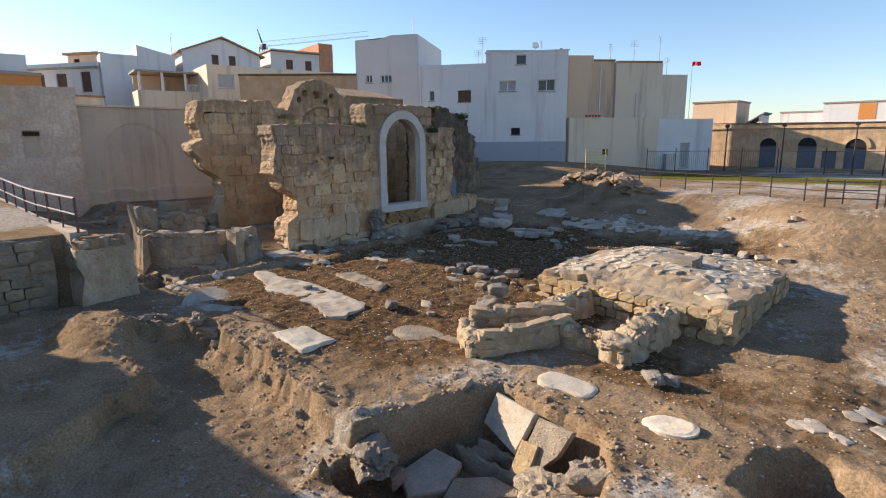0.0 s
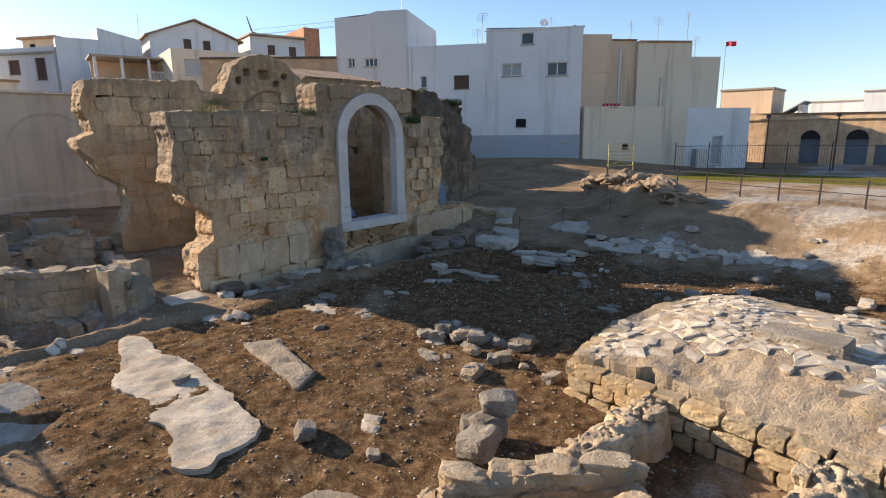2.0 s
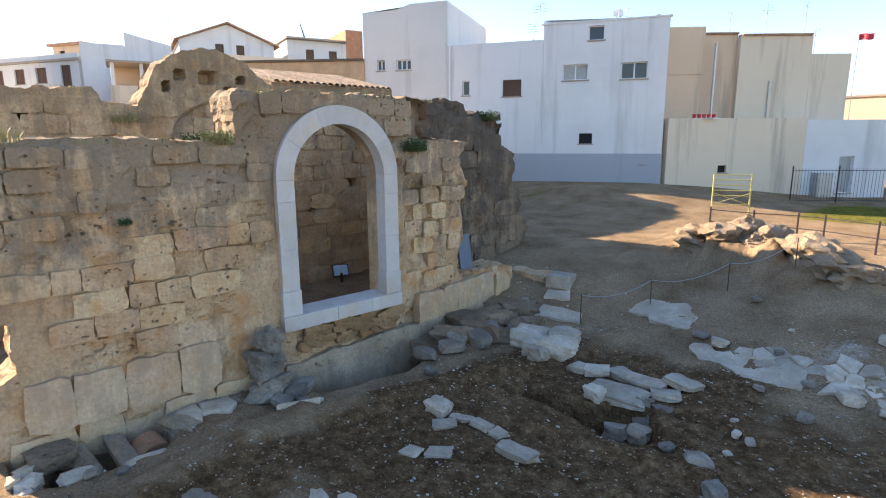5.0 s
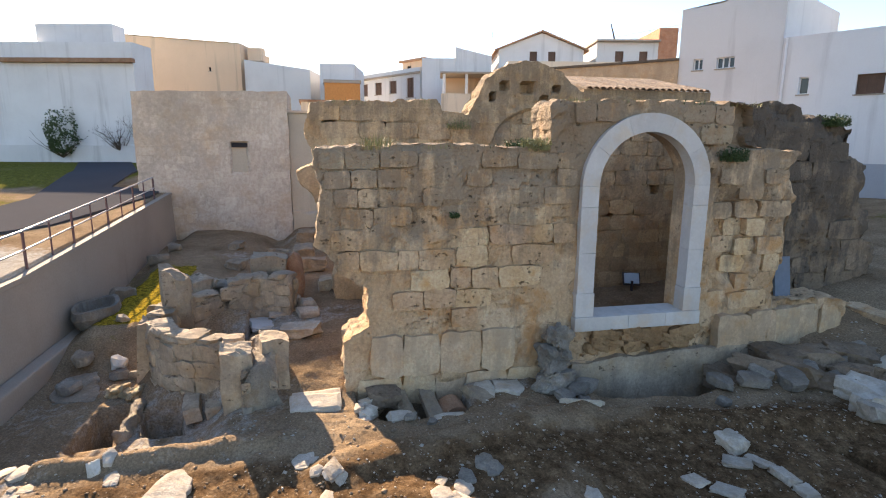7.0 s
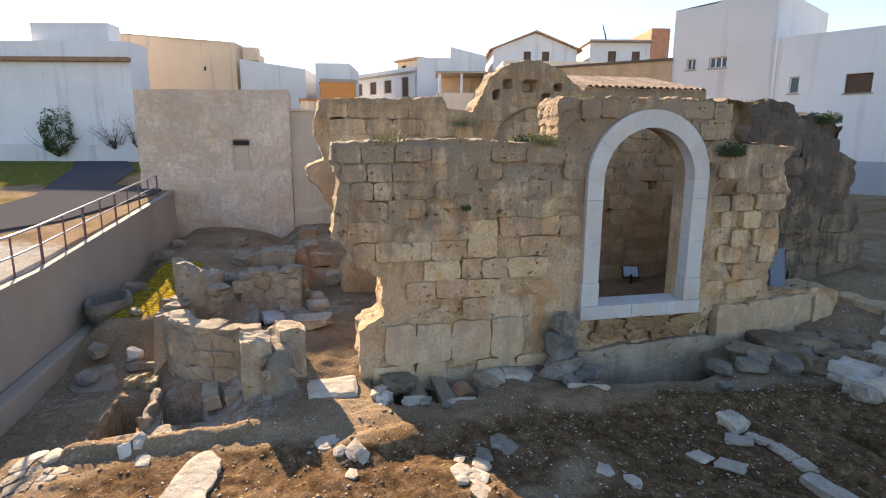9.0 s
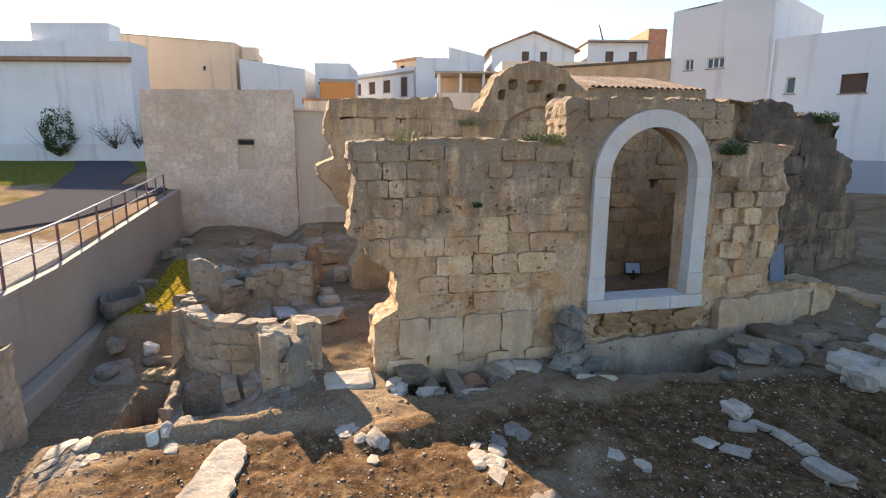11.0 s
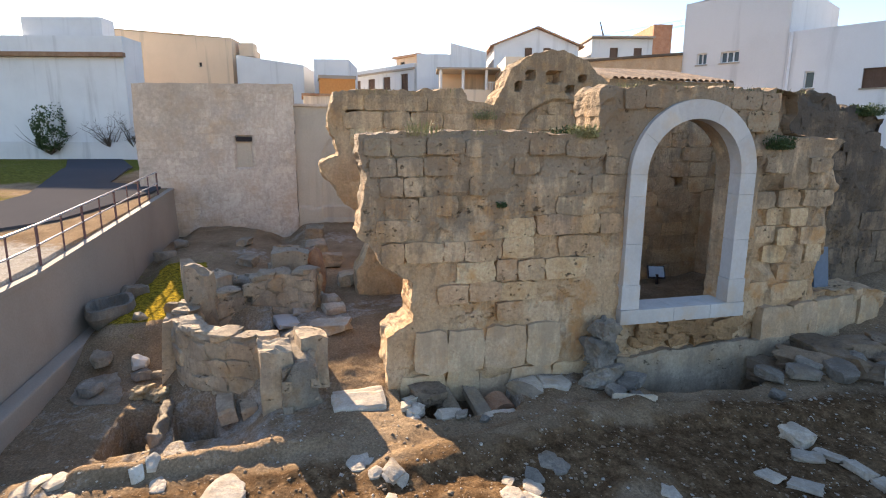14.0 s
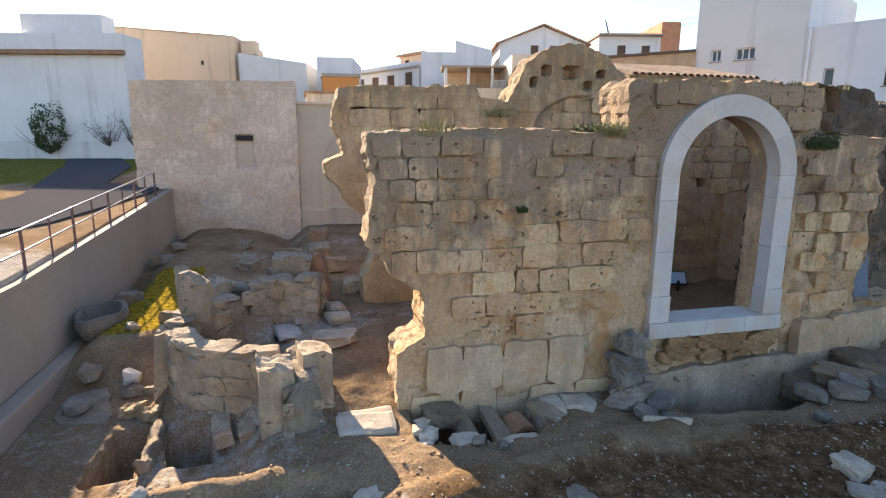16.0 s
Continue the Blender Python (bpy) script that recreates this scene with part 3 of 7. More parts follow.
    crumb = np.exp(-(poly_dist(x, y, LOW) / 0.5) ** 2) + np.exp(-(poly_dist(x, y, PIT) / 0.45) ** 2) + np.exp(-(np.hypot((x + 9.5) / 1.3, (y - 13.6) / 0.6)) ** 4)
    z = z + np.clip(crumb, 0, 1) * (0.045 * fbm(x * 2.4, y * 2.4, 0, 25, 3) + 0.03 * fbm(x * 8, y * 8, 0, 26, 2))
    near = (x > -36) & (x < 6) & (y > -4) & (y < 34)
    rough = 0.035 * fbm(x * 1.3, y * 1.3, 0, 21, 3) + 0.02 * fbm(x * 6.5, y * 6.5, 0, 23, 2)
    z = z + np.where(near, rough, 0)
    # terrace with the ramp
    terr = 1.42 + 0.045 * np.clip(-17 - x, 0, 26) + 0.02 * vnoise(x, y, 0, 5)
    z = np.where((x < -17.45) & (y < 4.42), terr, z)
    z = np.where((x < -37.0) & (y < 60) & (y > 4.42), np.maximum(z, 2.5), z)
    return z


def zone_masks(x, y):
    n = fbm(x * 0.5, y * 0.5, 0, 41, 4)
    litter = sm(-16.6, -15.4, x) * (1 - sm(-7.2, -5.5, x - 0.25 * (y - 10))) * sm(5.0, 7.0, y + 0.2 * x + 2) * (1 - sm(21, 24, y))
    litter = np.maximum(litter, 0.75 * sm(-6, -4, x) * sm(8.4, 9.4, y) * (1 - sm(12, 13, y)) * (1 - sm(2, 5, x)))
    litter = litter * 0.85 + 0.3 * n + 0.18 * fbm(x * 2.3, y * 2.3, 0, 43, 3)
    pale = 0.25 + 0.35 * n + 0.10 * np.exp(-((poly_dist(x, y, PIT) - 0.35) / 0.3) ** 2) - 0.4 * (1 - sm(-0.1, 0.1, poly_dist(x, y, PIT))) + 0.4 * sm(-1.8, 0.0, x) * sm(6, 9, y) * (1 - sm(14, 18, y))
    pale = pale - 0.4 * sm(27, 30, y) * sm(-16, -19, x) + 0.30 * sm(24, 28, y) * sm(-13, -9, x) - 0.35 * sm(-9, -13, x) * sm(14, 18, y) - 0.5 * sm(0.3, 0.6, litter)
    grass = 0.9 * sm(38.6, 40.0, y - 0.12 * x) * (1 - sm(44, 46, y)) * sm(-17, -14, x)
    grass = np.maximum(grass, 0.8 * sm(-35, -38, x) * (1 - sm(-0.3, 1.0, y + 0.13 * (x + 35))) + 0.25 * n * (x < -35))
    grass = np.maximum(grass, (0.38 + 0.2 * n) * sm(-20.6, -22.0, x) * sm(-31.5, -29, x) * (1 - sm(7.2, 8.2, y)) * sm(4.3, 4.7, y))
    grass = np.maximum(grass, 0.12 * (1 - sm(0.5, 2.0, np.hypot((x + 23) / 4, (y - 33) / 3))) + 0.3 * n)
    # trodden terrace and grass by the ramp; less lime, more grass paint shade farther off
    terrace = sm(-18, -20, x) * (1 - sm(4.4, 4.6, y))
    pale = pale - 0.6 * terrace + 1.25 * terrace * sm(-26, -23, x)
    grass = np.maximum(grass, terrace * sm(-23, -27, x) * (0.45 + 0.25 * n) * (1 - sm(-0.5, 0.5, y - 1.5)))
    return np.clip(litter, 0, 1), np.clip(pale, 0, 1), np.clip(grass, 0, 1)


def sunlit_ground(x, y):
    """Where the grassy ground below the ramp is painted yellow as if sunlit."""
    return np.clip(sm(-22.3, -22.9, x) * sm(-28.8, -27.8, x) * sm(5.3, 5.7, y) * (1 - sm(6.7, 7.2, y)) + 0.25 * fbm(x, y, 0, 47, 3), 0, 1)


def grid_lines(lo, hi, step, far, grow=1.16):
    out = list(np.arange(lo, hi + step, step))
    s, a, b = step, lo, out[-1]
    left, right = [], []
    while a > -far:
        s = min(s * grow, 400)
        a -= s
        left.append(a)
    s = step
    while b < far:
        s = min(s * grow, 400)
        b += s
        right.append(b)
    return np.array(left[::-1] + out + right)


gx, gy = grid_lines(-20.5, 1.6, 0.055, 3000, 1.07), grid_lines(2.6, 22.5, 0.055, 3000, 1.07)
GX, GY = np.meshgrid(gx, gy, indexing="ij")
GZ = ground_height(GX, GY)
na, nb = GX.shape
ids = np.arange(na * nb).reshape(na, nb)
quads = np.stack([ids[:-1, :-1], ids[1:, :-1], ids[1:, 1:], ids[:-1, 1:]], -1).reshape(-1, 4)
me = bpy.data.meshes.new("ground")
me.vertices.add(na * nb)
me.vertices.foreach_set("co", np.stack([GX, GY, GZ], -1).ravel())
me.loops.add(quads.size)
me.loops.foreach_set("vertex_index", quads.ravel())
me.polygons.add(len(quads))
me.polygons.foreach_set("loop_start", np.arange(len(quads)) * 4)
me.update(calc_edges=True)
me.polygons.foreach_set("use_smooth", np.ones(len(quads), bool))
zc = me.color_attributes.new("zone", "FLOAT_COLOR", "POINT")
masks = zone_masks(GX.ravel(), GY.ravel())
zc.data.foreach_set("color", np.stack([*masks, sunlit_ground(GX.ravel(), GY.ravel())], 1).astype(np.float32).ravel())
ground = mesh_thing("ground", me, M_SOIL, "brown and sandy excavated earth with cuttings", "ground", kind="structure")


def gz(x, y):
    """Height of the ground sheet at a point."""
    i, j = int(np.clip(np.searchsorted(gx, x) - 1, 0, na - 2)), int(np.clip(np.searchsorted(gy, y) - 1, 0, nb - 2))
    u, v = (x - gx[i]) / (gx[i + 1] - gx[i]), (y - gy[j]) / (gy[j + 1] - gy[j])
    return float((GZ[i, j] * (1 - u) + GZ[i + 1, j] * u) * (1 - v) + (GZ[i, j + 1] * (1 - u) + GZ[i + 1, j + 1] * u) * v)

# ---- the tall ruined wall with the marble arch ----
WX = -17.87
WALL = [(11.49, -1.3), (11.50, 0.80), (11.95, 1.08), (11.98, 1.80), (11.45, 2.10), (11.30, 2.45), (11.05, 2.70), (11.12, 3.3), (11.18, 3.75), (11.05, 4.15), (11.08, 4.42),
        (12.5, 4.46), (14.0, 4.48), (15.50, 4.44), (15.48, 5.32), (17.5, 5.38), (19.6, 5.37), (20.05, 5.30), (20.1, 4.9), (19.92, 4.70), (19.98, 4.46),
        (21.35, 4.38), (21.10, 3.9), (21.28, 3.45), (21.22, 2.3), (21.08, 1.55), (21.05, 1.05), (22.2, 1.03), (23.10, 0.98), (23.15, -1.3)]
ARCH_Y, ARCH_R, SPRING, SILL = 17.60, 1.06, 3.70, 1.02


def arch_dist(y, z, half, spring, bottom, cy):
    top = np.hypot(y - cy, z - spring) - half
    low = np.maximum(np.abs(y - cy) - half, bottom - z)
    return np.where(z > spring, top, low)


def wall_inside(y, z):
    d = poly_dist(y, z, WALL)
    return np.maximum(d, -arch_dist(y, z, 1.36, SPRING, 0.78, ARCH_Y))


HOLES = [(15.16, 2.05, 0.10, 0.10), (19.12, 3.95, 0.05, 0.09), (13.2, 2.05, 0.05, 0.06), (13.05, 1.2, 0.05, 0.05)]


def wall_dent(y, z):
    d = np.zeros(y.shape)
    for hy, hz, a, b in HOLES:
        d = np.maximum(d, 0.28 * (1 - sm(0.75, 1.1, np.maximum(np.abs(y - hy) / a, np.abs(z - hz) / b))))
    # eroded patches
    e = fbm(y * 0.9, z * 1.3, 2.0, 77, 4)
    d = d + 0.07 * sm(0.25, 0.9, e) + 0.05 * sm(0.45, 0.7, fbm(y * 3.1, z * 3.1, 2.0, 75, 3))
    # the broken facing right of the arch
    d = d + 0.22 * sm(19.2, 19.5, y) * sm(3.7, 3.3, z) * (0.5 + 0.9 * fbm(y * 2.2, z * 1.1, 1, 78, 4))
    # upper storey set back right of the arch
    d = d + 0.35 * sm(19.45, 19.6, y + 0.15 * vnoise(z * 3, y, 0, 4)) * sm(4.42, 4.5, z)
    # worn hollow at the foot
    d = d + 0.06 * sm(0.6, 0.2, z) * sm(0.0, 0.6, fbm(y * 0.8, z * 2, 5, 79, 3))
    return d


ruin = thing("ruined_wall", "tall ruined tuff ashlar wall with ragged ends", "wall", kind="structure")
part("core", masonry("core", wall_inside, (10.8, -1.35), (23.4, 5.6), 0.062, 0.95, wall_dent, 0.05, 3, 8, 0.038, 6.0), M_TUFF_OLD, ruin, m=Matrix.Translation((WX - 0.075, 0, 0)))

BLOCKS = [unit_block(100 + i) for i in range(12)]


def lay_courses(parent, material, x, courses, y0, y1, inside, dent, seed, wmin, wmax, proud=0.03, deep=0.22, skip=0.0, margin=0.10, joint=0.012, frame_m=Matrix()):
    """Ashlar stones of a wall face, one object each."""
    rnd = random.Random(seed)
    n = 0
    for k in range(len(courses) - 1):
        z0, z1 = courses[k], courses[k + 1]
        y = y0 + rnd.uniform(-0.5, 0)
        while y < y1:
            w = rnd.uniform(wmin, wmax)
            cy, cz = y + w / 2, (z0 + z1) / 2
            jz = rnd.uniform(-0.03, 0.03)
            d = [float(inside(np.array([yy]), np.array([zz]))[0]) for yy in (y + 0.06, cy, y + w - 0.06) for zz in (z0 + 0.06, z1 - 0.06)]
            if max(d) < -margin * 0.2 and rnd.random() >= skip:
                me = BLOCKS[rnd.randrange(len(BLOCKS))]
                if not me.materials:
                    me.materials.append(None)
                back = float(dent(np.array([cy]), np.array([cz]))[0]) if dent else 0
                ob = new("ashlar", me)
                ob.parent = parent
                sz = -1 if rnd.random() < 0.5 else 1
                ob.matrix_basis = frame_m @ Matrix.LocRotScale((x - back + proud * rnd.uniform(0.2, 1.0), cy, cz + jz), Euler((radians(rnd.uniform(-0.7, 0.7)) + (math.pi if sz < 0 else 0), 0, radians(rnd.uniform(-0.8, 0.8)))), (deep, w - joint, z1 - z0 - joint))
                ob.material_slots[0].link = "OBJECT"
                ob.material_slots[0].material = material
                n += 1
            y += w
    return n


lay_courses(ruin, M_TUFF_FOOT, WX, [-0.62, 0.02, 0.90], 11.4, 23.2, lambda y, z: np.maximum(wall_inside(y, z), -(arch_dist(y, z, 1.40, SPRING, 0.1, ARCH_Y))), wall_dent, 51, 0.5, 0.95, 0.045, 0.25, 0.02, 0.1, 0.006)
lay_courses(ruin, M_TUFF, WX, [0.95, 1.36, 1.74, 2.16, 2.56, 2.96], 11.0, 23.2,
            lambda y, z: np.maximum(wall_inside(y, z), -(arch_dist(y, z, 1.40, SPRING, 0.72, ARCH_Y))), wall_dent, 5, 0.38, 1.0, 0.022, 0.25, 0.14, 0.1, 0.009)
lay_courses(ruin, M_TUFF_OLD, WX, [2.96, 3.34, 3.70, 4.04, 4.36], 11.2, 21.2, lambda y, z: np.maximum(wall_inside(y, z), -(arch_dist(y, z, 1.42, SPRING, 0.72, ARCH_Y))), wall_dent, 16, 0.35, 0.9, 0.010, 0.25, 0.38, 0.1, 0.012)
lay_courses(ruin, M_TUFF, WX, [4.50, 4.92, 5.30], 15.4, 19.5, lambda y, z: np.maximum(wall_inside(y, z), -(arch_dist(y, z, 1.42, SPRING, 0.72, ARCH_Y))), wall_dent, 6, 0.4, 0.85, 0.02, 0.25, 0.1, 0.1, 0.010)

# marble frame
frame_arch = thing("marble_arch_frame", "white marble frame round an arched opening in the wall", "frame", at=(WX + 0.035, ARCH_Y, 0))
RO, RI, FD = 1.425, 1.06, 0.31
for side in (-1, 1):
    zz = [SILL, 1.52, 2.35, 3.28, SPRING]
    for a, b in zip(zz[:-1], zz[1:]):
        w = 0.02 if a == SILL else 0.0
        lo, hi = sorted((side * (RI - w), side * (RO + w)))
        part("jamb_block", box((-FD, lo, a + 0.0015), (w * 0.6, hi, b - 0.0015), 0.008), M_MARBLE, frame_arch)
cuts = [0, 34, 68, 112, 146, 180]
for a, b in zip(cuts[:-1], cuts[1:]):
    bm = bmesh.new()
    n = 9
    rings = []
    for i in range(n):
        th = radians(a + 0.08 + (b - a - 0.16) * i / (n - 1))
        rings.append([bm.verts.new((x, r * math.cos(th), SPRING + r * math.sin(th))) for r, x in ((RI, 0), (RO, 0), (RO, -FD), (RI, -FD))])
    for p, q in zip(rings[:-1], rings[1:]):
        for k in range(4):
            bm.faces.new((p[k], p[(k + 1) % 4], q[(k + 1) % 4], q[k]))
    bm.faces.new(rings[0])
    bm.faces.new(rings[-1][::-1])
    part("voussoir", bm, M_MARBLE, frame_arch)
for a, b in ((-1.46, -0.25), (-0.245, 0.62), (0.625, 1.45)):
    part("sill_block", box((-FD - 0.3, a, 0.72), (0.05, b, SILL - 0.003), 0.015), M_MARBLE, frame_arch)

# rubble showing under the sill, and the plaster band in the trench
RUB = [boulder(140 + i, 0.10, 2, 0.75, 3) for i in range(6)]
rnd_sill = random.Random(8)
for k in range(46):
    y, z = rnd_sill.uniform(16.55, 19.0), rnd_sill.uniform(0.2, 0.62)
    s = rnd_sill.uniform(0.2, 0.46)
    ob = new("rubble", RUB[k % 6])
    if not ob.data.materials:
        ob.data.materials.append(M_ORANGESTONE)
    ob.parent = ruin
    ob.matrix_basis = Matrix.LocRotScale((WX - 0.04, y, z - 0.08), Euler((rnd_sill.uniform(-0.3, 0.3), 0, 0)), (0.24, s, s * 0.55))
band = masonry("plaster_band", lambda y, z: poly_dist(y, z, [(16.0, -1.2), (16.1, 0.06), (17.2, 0.1), (18.6, 0.12), (20.5, 0.16), (20.6, -1.2)]), (15.9, -1.25), (20.8, 0.3), 0.08, 0.2, None, 0.03, 29, 2, 0.05)
part("plaster_band", band, M_BASIN, ruin, m=Matrix.Translation((WX + 0.09, 0, 0)))

# reveal of the opening behind the marble, of tuff
bm = bmesh.new()
for side in (-1, 1):
    lo, hi = sorted((side * 1.10, side * 1.55))
    add_box(bm, (-0.74, lo, 0.6), (-FD - 0.035, hi, SPRING))
n = 20
prev = None
for i in range(n + 1):
    th = math.pi * i / n
    cur = [bm.verts.new((x, r * math.cos(th), SPRING + r * math.sin(th))) for r, x in ((1.10, -FD - 0.035), (1.5, -FD - 0.035), (1.5, -0.74), (1.10, -0.74))]
    if prev:
        for k in range(4):
            bm.faces.new((prev[k], prev[(k + 1) % 4], cur[(k + 1) % 4], cur[k]))
    prev = cur
part("reveal", bm, M_TUFF, ruin, m=Matrix.Translation((WX + 0.03, ARCH_Y, 0)))

# ---- the wall behind, with the round gable ----
BX = -23.27
BACK = [(11.45, -0.4), (11.40, 0.7), (11.85, 1.5), (11.80, 2.25), (11.15, 2.65), (10.95, 3.1), (10.60, 3.45), (10.55, 3.75), (11.05, 3.95), (10.98, 4.3), (10.80, 4.7), (10.95, 5.5),
        (12.0, 5.62), (13.2, 5.64), (14.4, 5.70), (14.55, 5.4), (15.3, 5.28), (15.42, 5.5), (15.75, 6.2), (16.3, 6.62), (16.9, 6.80), (17.5, 6.74), (18.1, 6.5), (18.7, 6.0), (19.6, 5.9),
        (21.5, 5.8), (24.5, 5.4), (25.4, 4.2), (25.6, -0.4)]
PUTLOG = [(11.45, 4.98, 0.14, 0.14), (13.0, 4.95, 0.11, 0.13), (14.6, 4.7, 0.1, 0.1), (16.35, 6.1, 0.09, 0.10), (17.05, 6.05, 0.2, 0.16), (17.95, 6.05, 0.11, 0.10), (16.0, 5.8, 0.08, 0.1), (17.55, 5.75, 0.09, 0.1), (20.3, 3.9, 0.15, 0.15), (21.4, 3.1, 0.12, 0.12), (19.9, 2.4, 0.1, 0.12)]


def back_inside(y, z):
    return poly_dist(y, z, BACK)


def back_dent(y, z):
    d = np.zeros(y.shape)
    for hy, hz, a, b in PUTLOG:
        d = np.maximum(d, 0.35 * (1 - sm(0.75, 1.1, np.maximum(np.abs(y - hy) / a, np.abs(z - hz) / b))))
    d = d + 0.06 * sm(0.3, 0.9, fbm(y * 0.9, z * 1.2, 4.0, 87, 4))
    # shallow round niche under the gable
    d = d + 0.16 * (1 - sm(-0.05, 0.05, arch_dist(y, z, 1.35, 4.1, 0.0, 17.3)))
    return d


back = thing("gabled_ruin_wall", "rough tuff wall with beam holes and rounded gable", "wall", kind="structure")
part("core", masonry("core", back_inside, (10.2, -0.5), (25.8, 7.0), 0.075, 0.95, back_dent, 0.05, 13, 7, 0.05, 5.0), M_TUFF_BACK, back, m=Matrix.Translation((BX - 0.02, 0, 0)))
lay_courses(back, M_TUFF_BACK, BX, [-0.3, 0.1, 0.55, 1.0, 1.45, 1.9, 2.35, 2.8, 3.25, 3.7, 4.15, 4.6, 5.05, 5.45], 10.6, 23.5, back_inside, back_dent, 9, 0.5, 1.1, 0.03, 0.25, 0.15)

# cross walls of the chamber behind the arch, and its floor
for nm, y0, y1, top in (("chamber_wall_left", 14.9, 15.5, 2.4), ("chamber_wall_right", 22.2, 22.9, 2.8)):
    inside = lambda y, z, t=top: np.maximum(np.maximum(-0.05 - y, y - 4.55), z - t - 0.15 * fbm(y * 0.8, 0 * z, 0, 7, 3))
    me = masonry("chamber_wall", inside, (0, -0.4), (4.6, top + 0.4), 0.12, y1 - y0, None, 0.05, 23, 3, 0.06)
    m = Matrix.Translation((WX - 2.0, y0 if "left" in nm else y1, 0)) @ Matrix.Rotation(radians(90), 4, "Z")
    mesh_thing(nm, me, M_TUFF_BACK, "rough tuff cross wall of the chamber", "wall", kind="structure", m=m if "left" not in nm else Matrix.Translation((WX - 0.9, y1, 0)) @ Matrix.Rotation(radians(90), 4, "Z"))

# ---- wall continuing to the right, set back ----
RIGHT = [(20.75, -0.4), (20.75, 5.42), (21.4, 5.48), (22.6, 5.46), (23.1, 5.2), (24.2, 5.1), (24.55, 4.75), (24.5, 4.3), (25.0, 3.9), (25.05, 3.1), (25.35, 2.8), (25.3, 2.1), (25.7, 1.6), (25.7, 1.0), (26.0, 0.6), (26.0, -0.4)]
right_wall = thing("set_back_ruin_wall", "dark weathered rough tuff wall end with loose stones", "wall", kind="structure")
right_inside = lambda y, z: poly_dist(y, z, RIGHT)
right_dent = lambda y, z: 0.22 * sm(0.1, 0.9, fbm(y * 0.9, z * 0.9, 1, 97, 4))
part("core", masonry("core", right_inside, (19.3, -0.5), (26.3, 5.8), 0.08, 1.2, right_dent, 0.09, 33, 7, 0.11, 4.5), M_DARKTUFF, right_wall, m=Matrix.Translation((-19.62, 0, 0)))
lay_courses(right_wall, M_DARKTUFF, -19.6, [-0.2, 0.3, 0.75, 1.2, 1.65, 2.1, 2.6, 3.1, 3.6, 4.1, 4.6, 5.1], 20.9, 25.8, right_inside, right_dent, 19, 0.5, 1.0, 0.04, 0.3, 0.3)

# ---- the town ----
def frame_of(p, u):
    """A local frame: x along a facade, y into the building, z up."""
    u = Vector((u[0], u[1], 0)).normalized()
    v = Vector((-u.y, u.x, 0))
    return Matrix(((u.x, v.x, 0, p[0]), (u.y, v.y, 0, p[1]), (0, 0, 1, 0), (0, 0, 0, 1)))


def facade(x0, x1, z0, z1, openings, depth=0.22, top=None):
    """A wall face in the x-z plane at y = 0 with openings and their reveals; top(x) may slope its upper edge."""
    bm = bmesh.new()
    xs = sorted({x0, x1, *[o[0] for o in openings], *[o[1] for o in openings]})
    zs = sorted({z0, z1, *[o[2] for o in openings], *[o[3] for o in openings]})
    vert = {}

    def v(x, z, y=0.0):
        k = (round(x, 4), round(z, 4), y)
        if k not in vert:
            vert[k] = bm.verts.new((x, y, top(x) if top and z == z1 else z))
        return vert[k]

    for a, b in zip(xs[:-1], xs[1:]):
        for c, d in zip(zs[:-1], zs[1:]):
            if not any(o[0] <= a and b <= o[1] and o[2] <= c and d <= o[3] for o in openings):
                bm.faces.new((v(a, c), v(b, c), v(b, d), v(a, d)))
    for o in openings:
        a, b, c, d = o[:4]
        for p, q in (((a, c), (b, c)), ((b, c), (b, d)), ((b, d), (a, d)), ((a, d), (a, c))):
            bm.faces.new([bm.verts.new((p[0], 0, p[1])), bm.verts.new((q[0], 0, q[1])), bm.verts.new((q[0], depth, q[1])), bm.verts.new((p[0], depth, p[1]))])
    bmesh.ops.remove_doubles(bm, verts=bm.verts, dist=0.001)
    return bm


def body(x0, x1, y0, y1, z0, z1, top=None):
    """Sides, back and roof of a house whose front is a facade; the roof lies below a parapet."""
    bm = bmesh.new()
    t = top or (lambda x: z1)
    f = [(x0, y0), (x1, y0), (x1, y1), (x0, y1)]
    lo = [bm.verts.new((x, y, z0)) for x, y in f]
    hi = [bm.verts.new((x, y, t(x))) for x, y in f]
    for i, j in ((1, 2), (2, 3), (3, 0)):
        bm.faces.new((lo[i], lo[j], hi[j], hi[i]))
    ins = 0.22
    g = [(x0 + ins, y0 + ins), (x1 - ins, y0 + ins), (x1 - ins, y1 - ins), (x0 + ins, y1 - ins)]
    rim = [bm.verts.new((x, y, t(x))) for x, y in g]
    deck = [bm.verts.new((x, y, t(x) - 0.35)) for x, y in g]
    for i in range(4):
        j = (i + 1) % 4
        bm.faces.new((hi[i], hi[j], rim[j], rim[i]))
        bm.faces.new((rim[i], rim[j], deck[j], deck[i]))
    bm.faces.new(deck)
    return bm


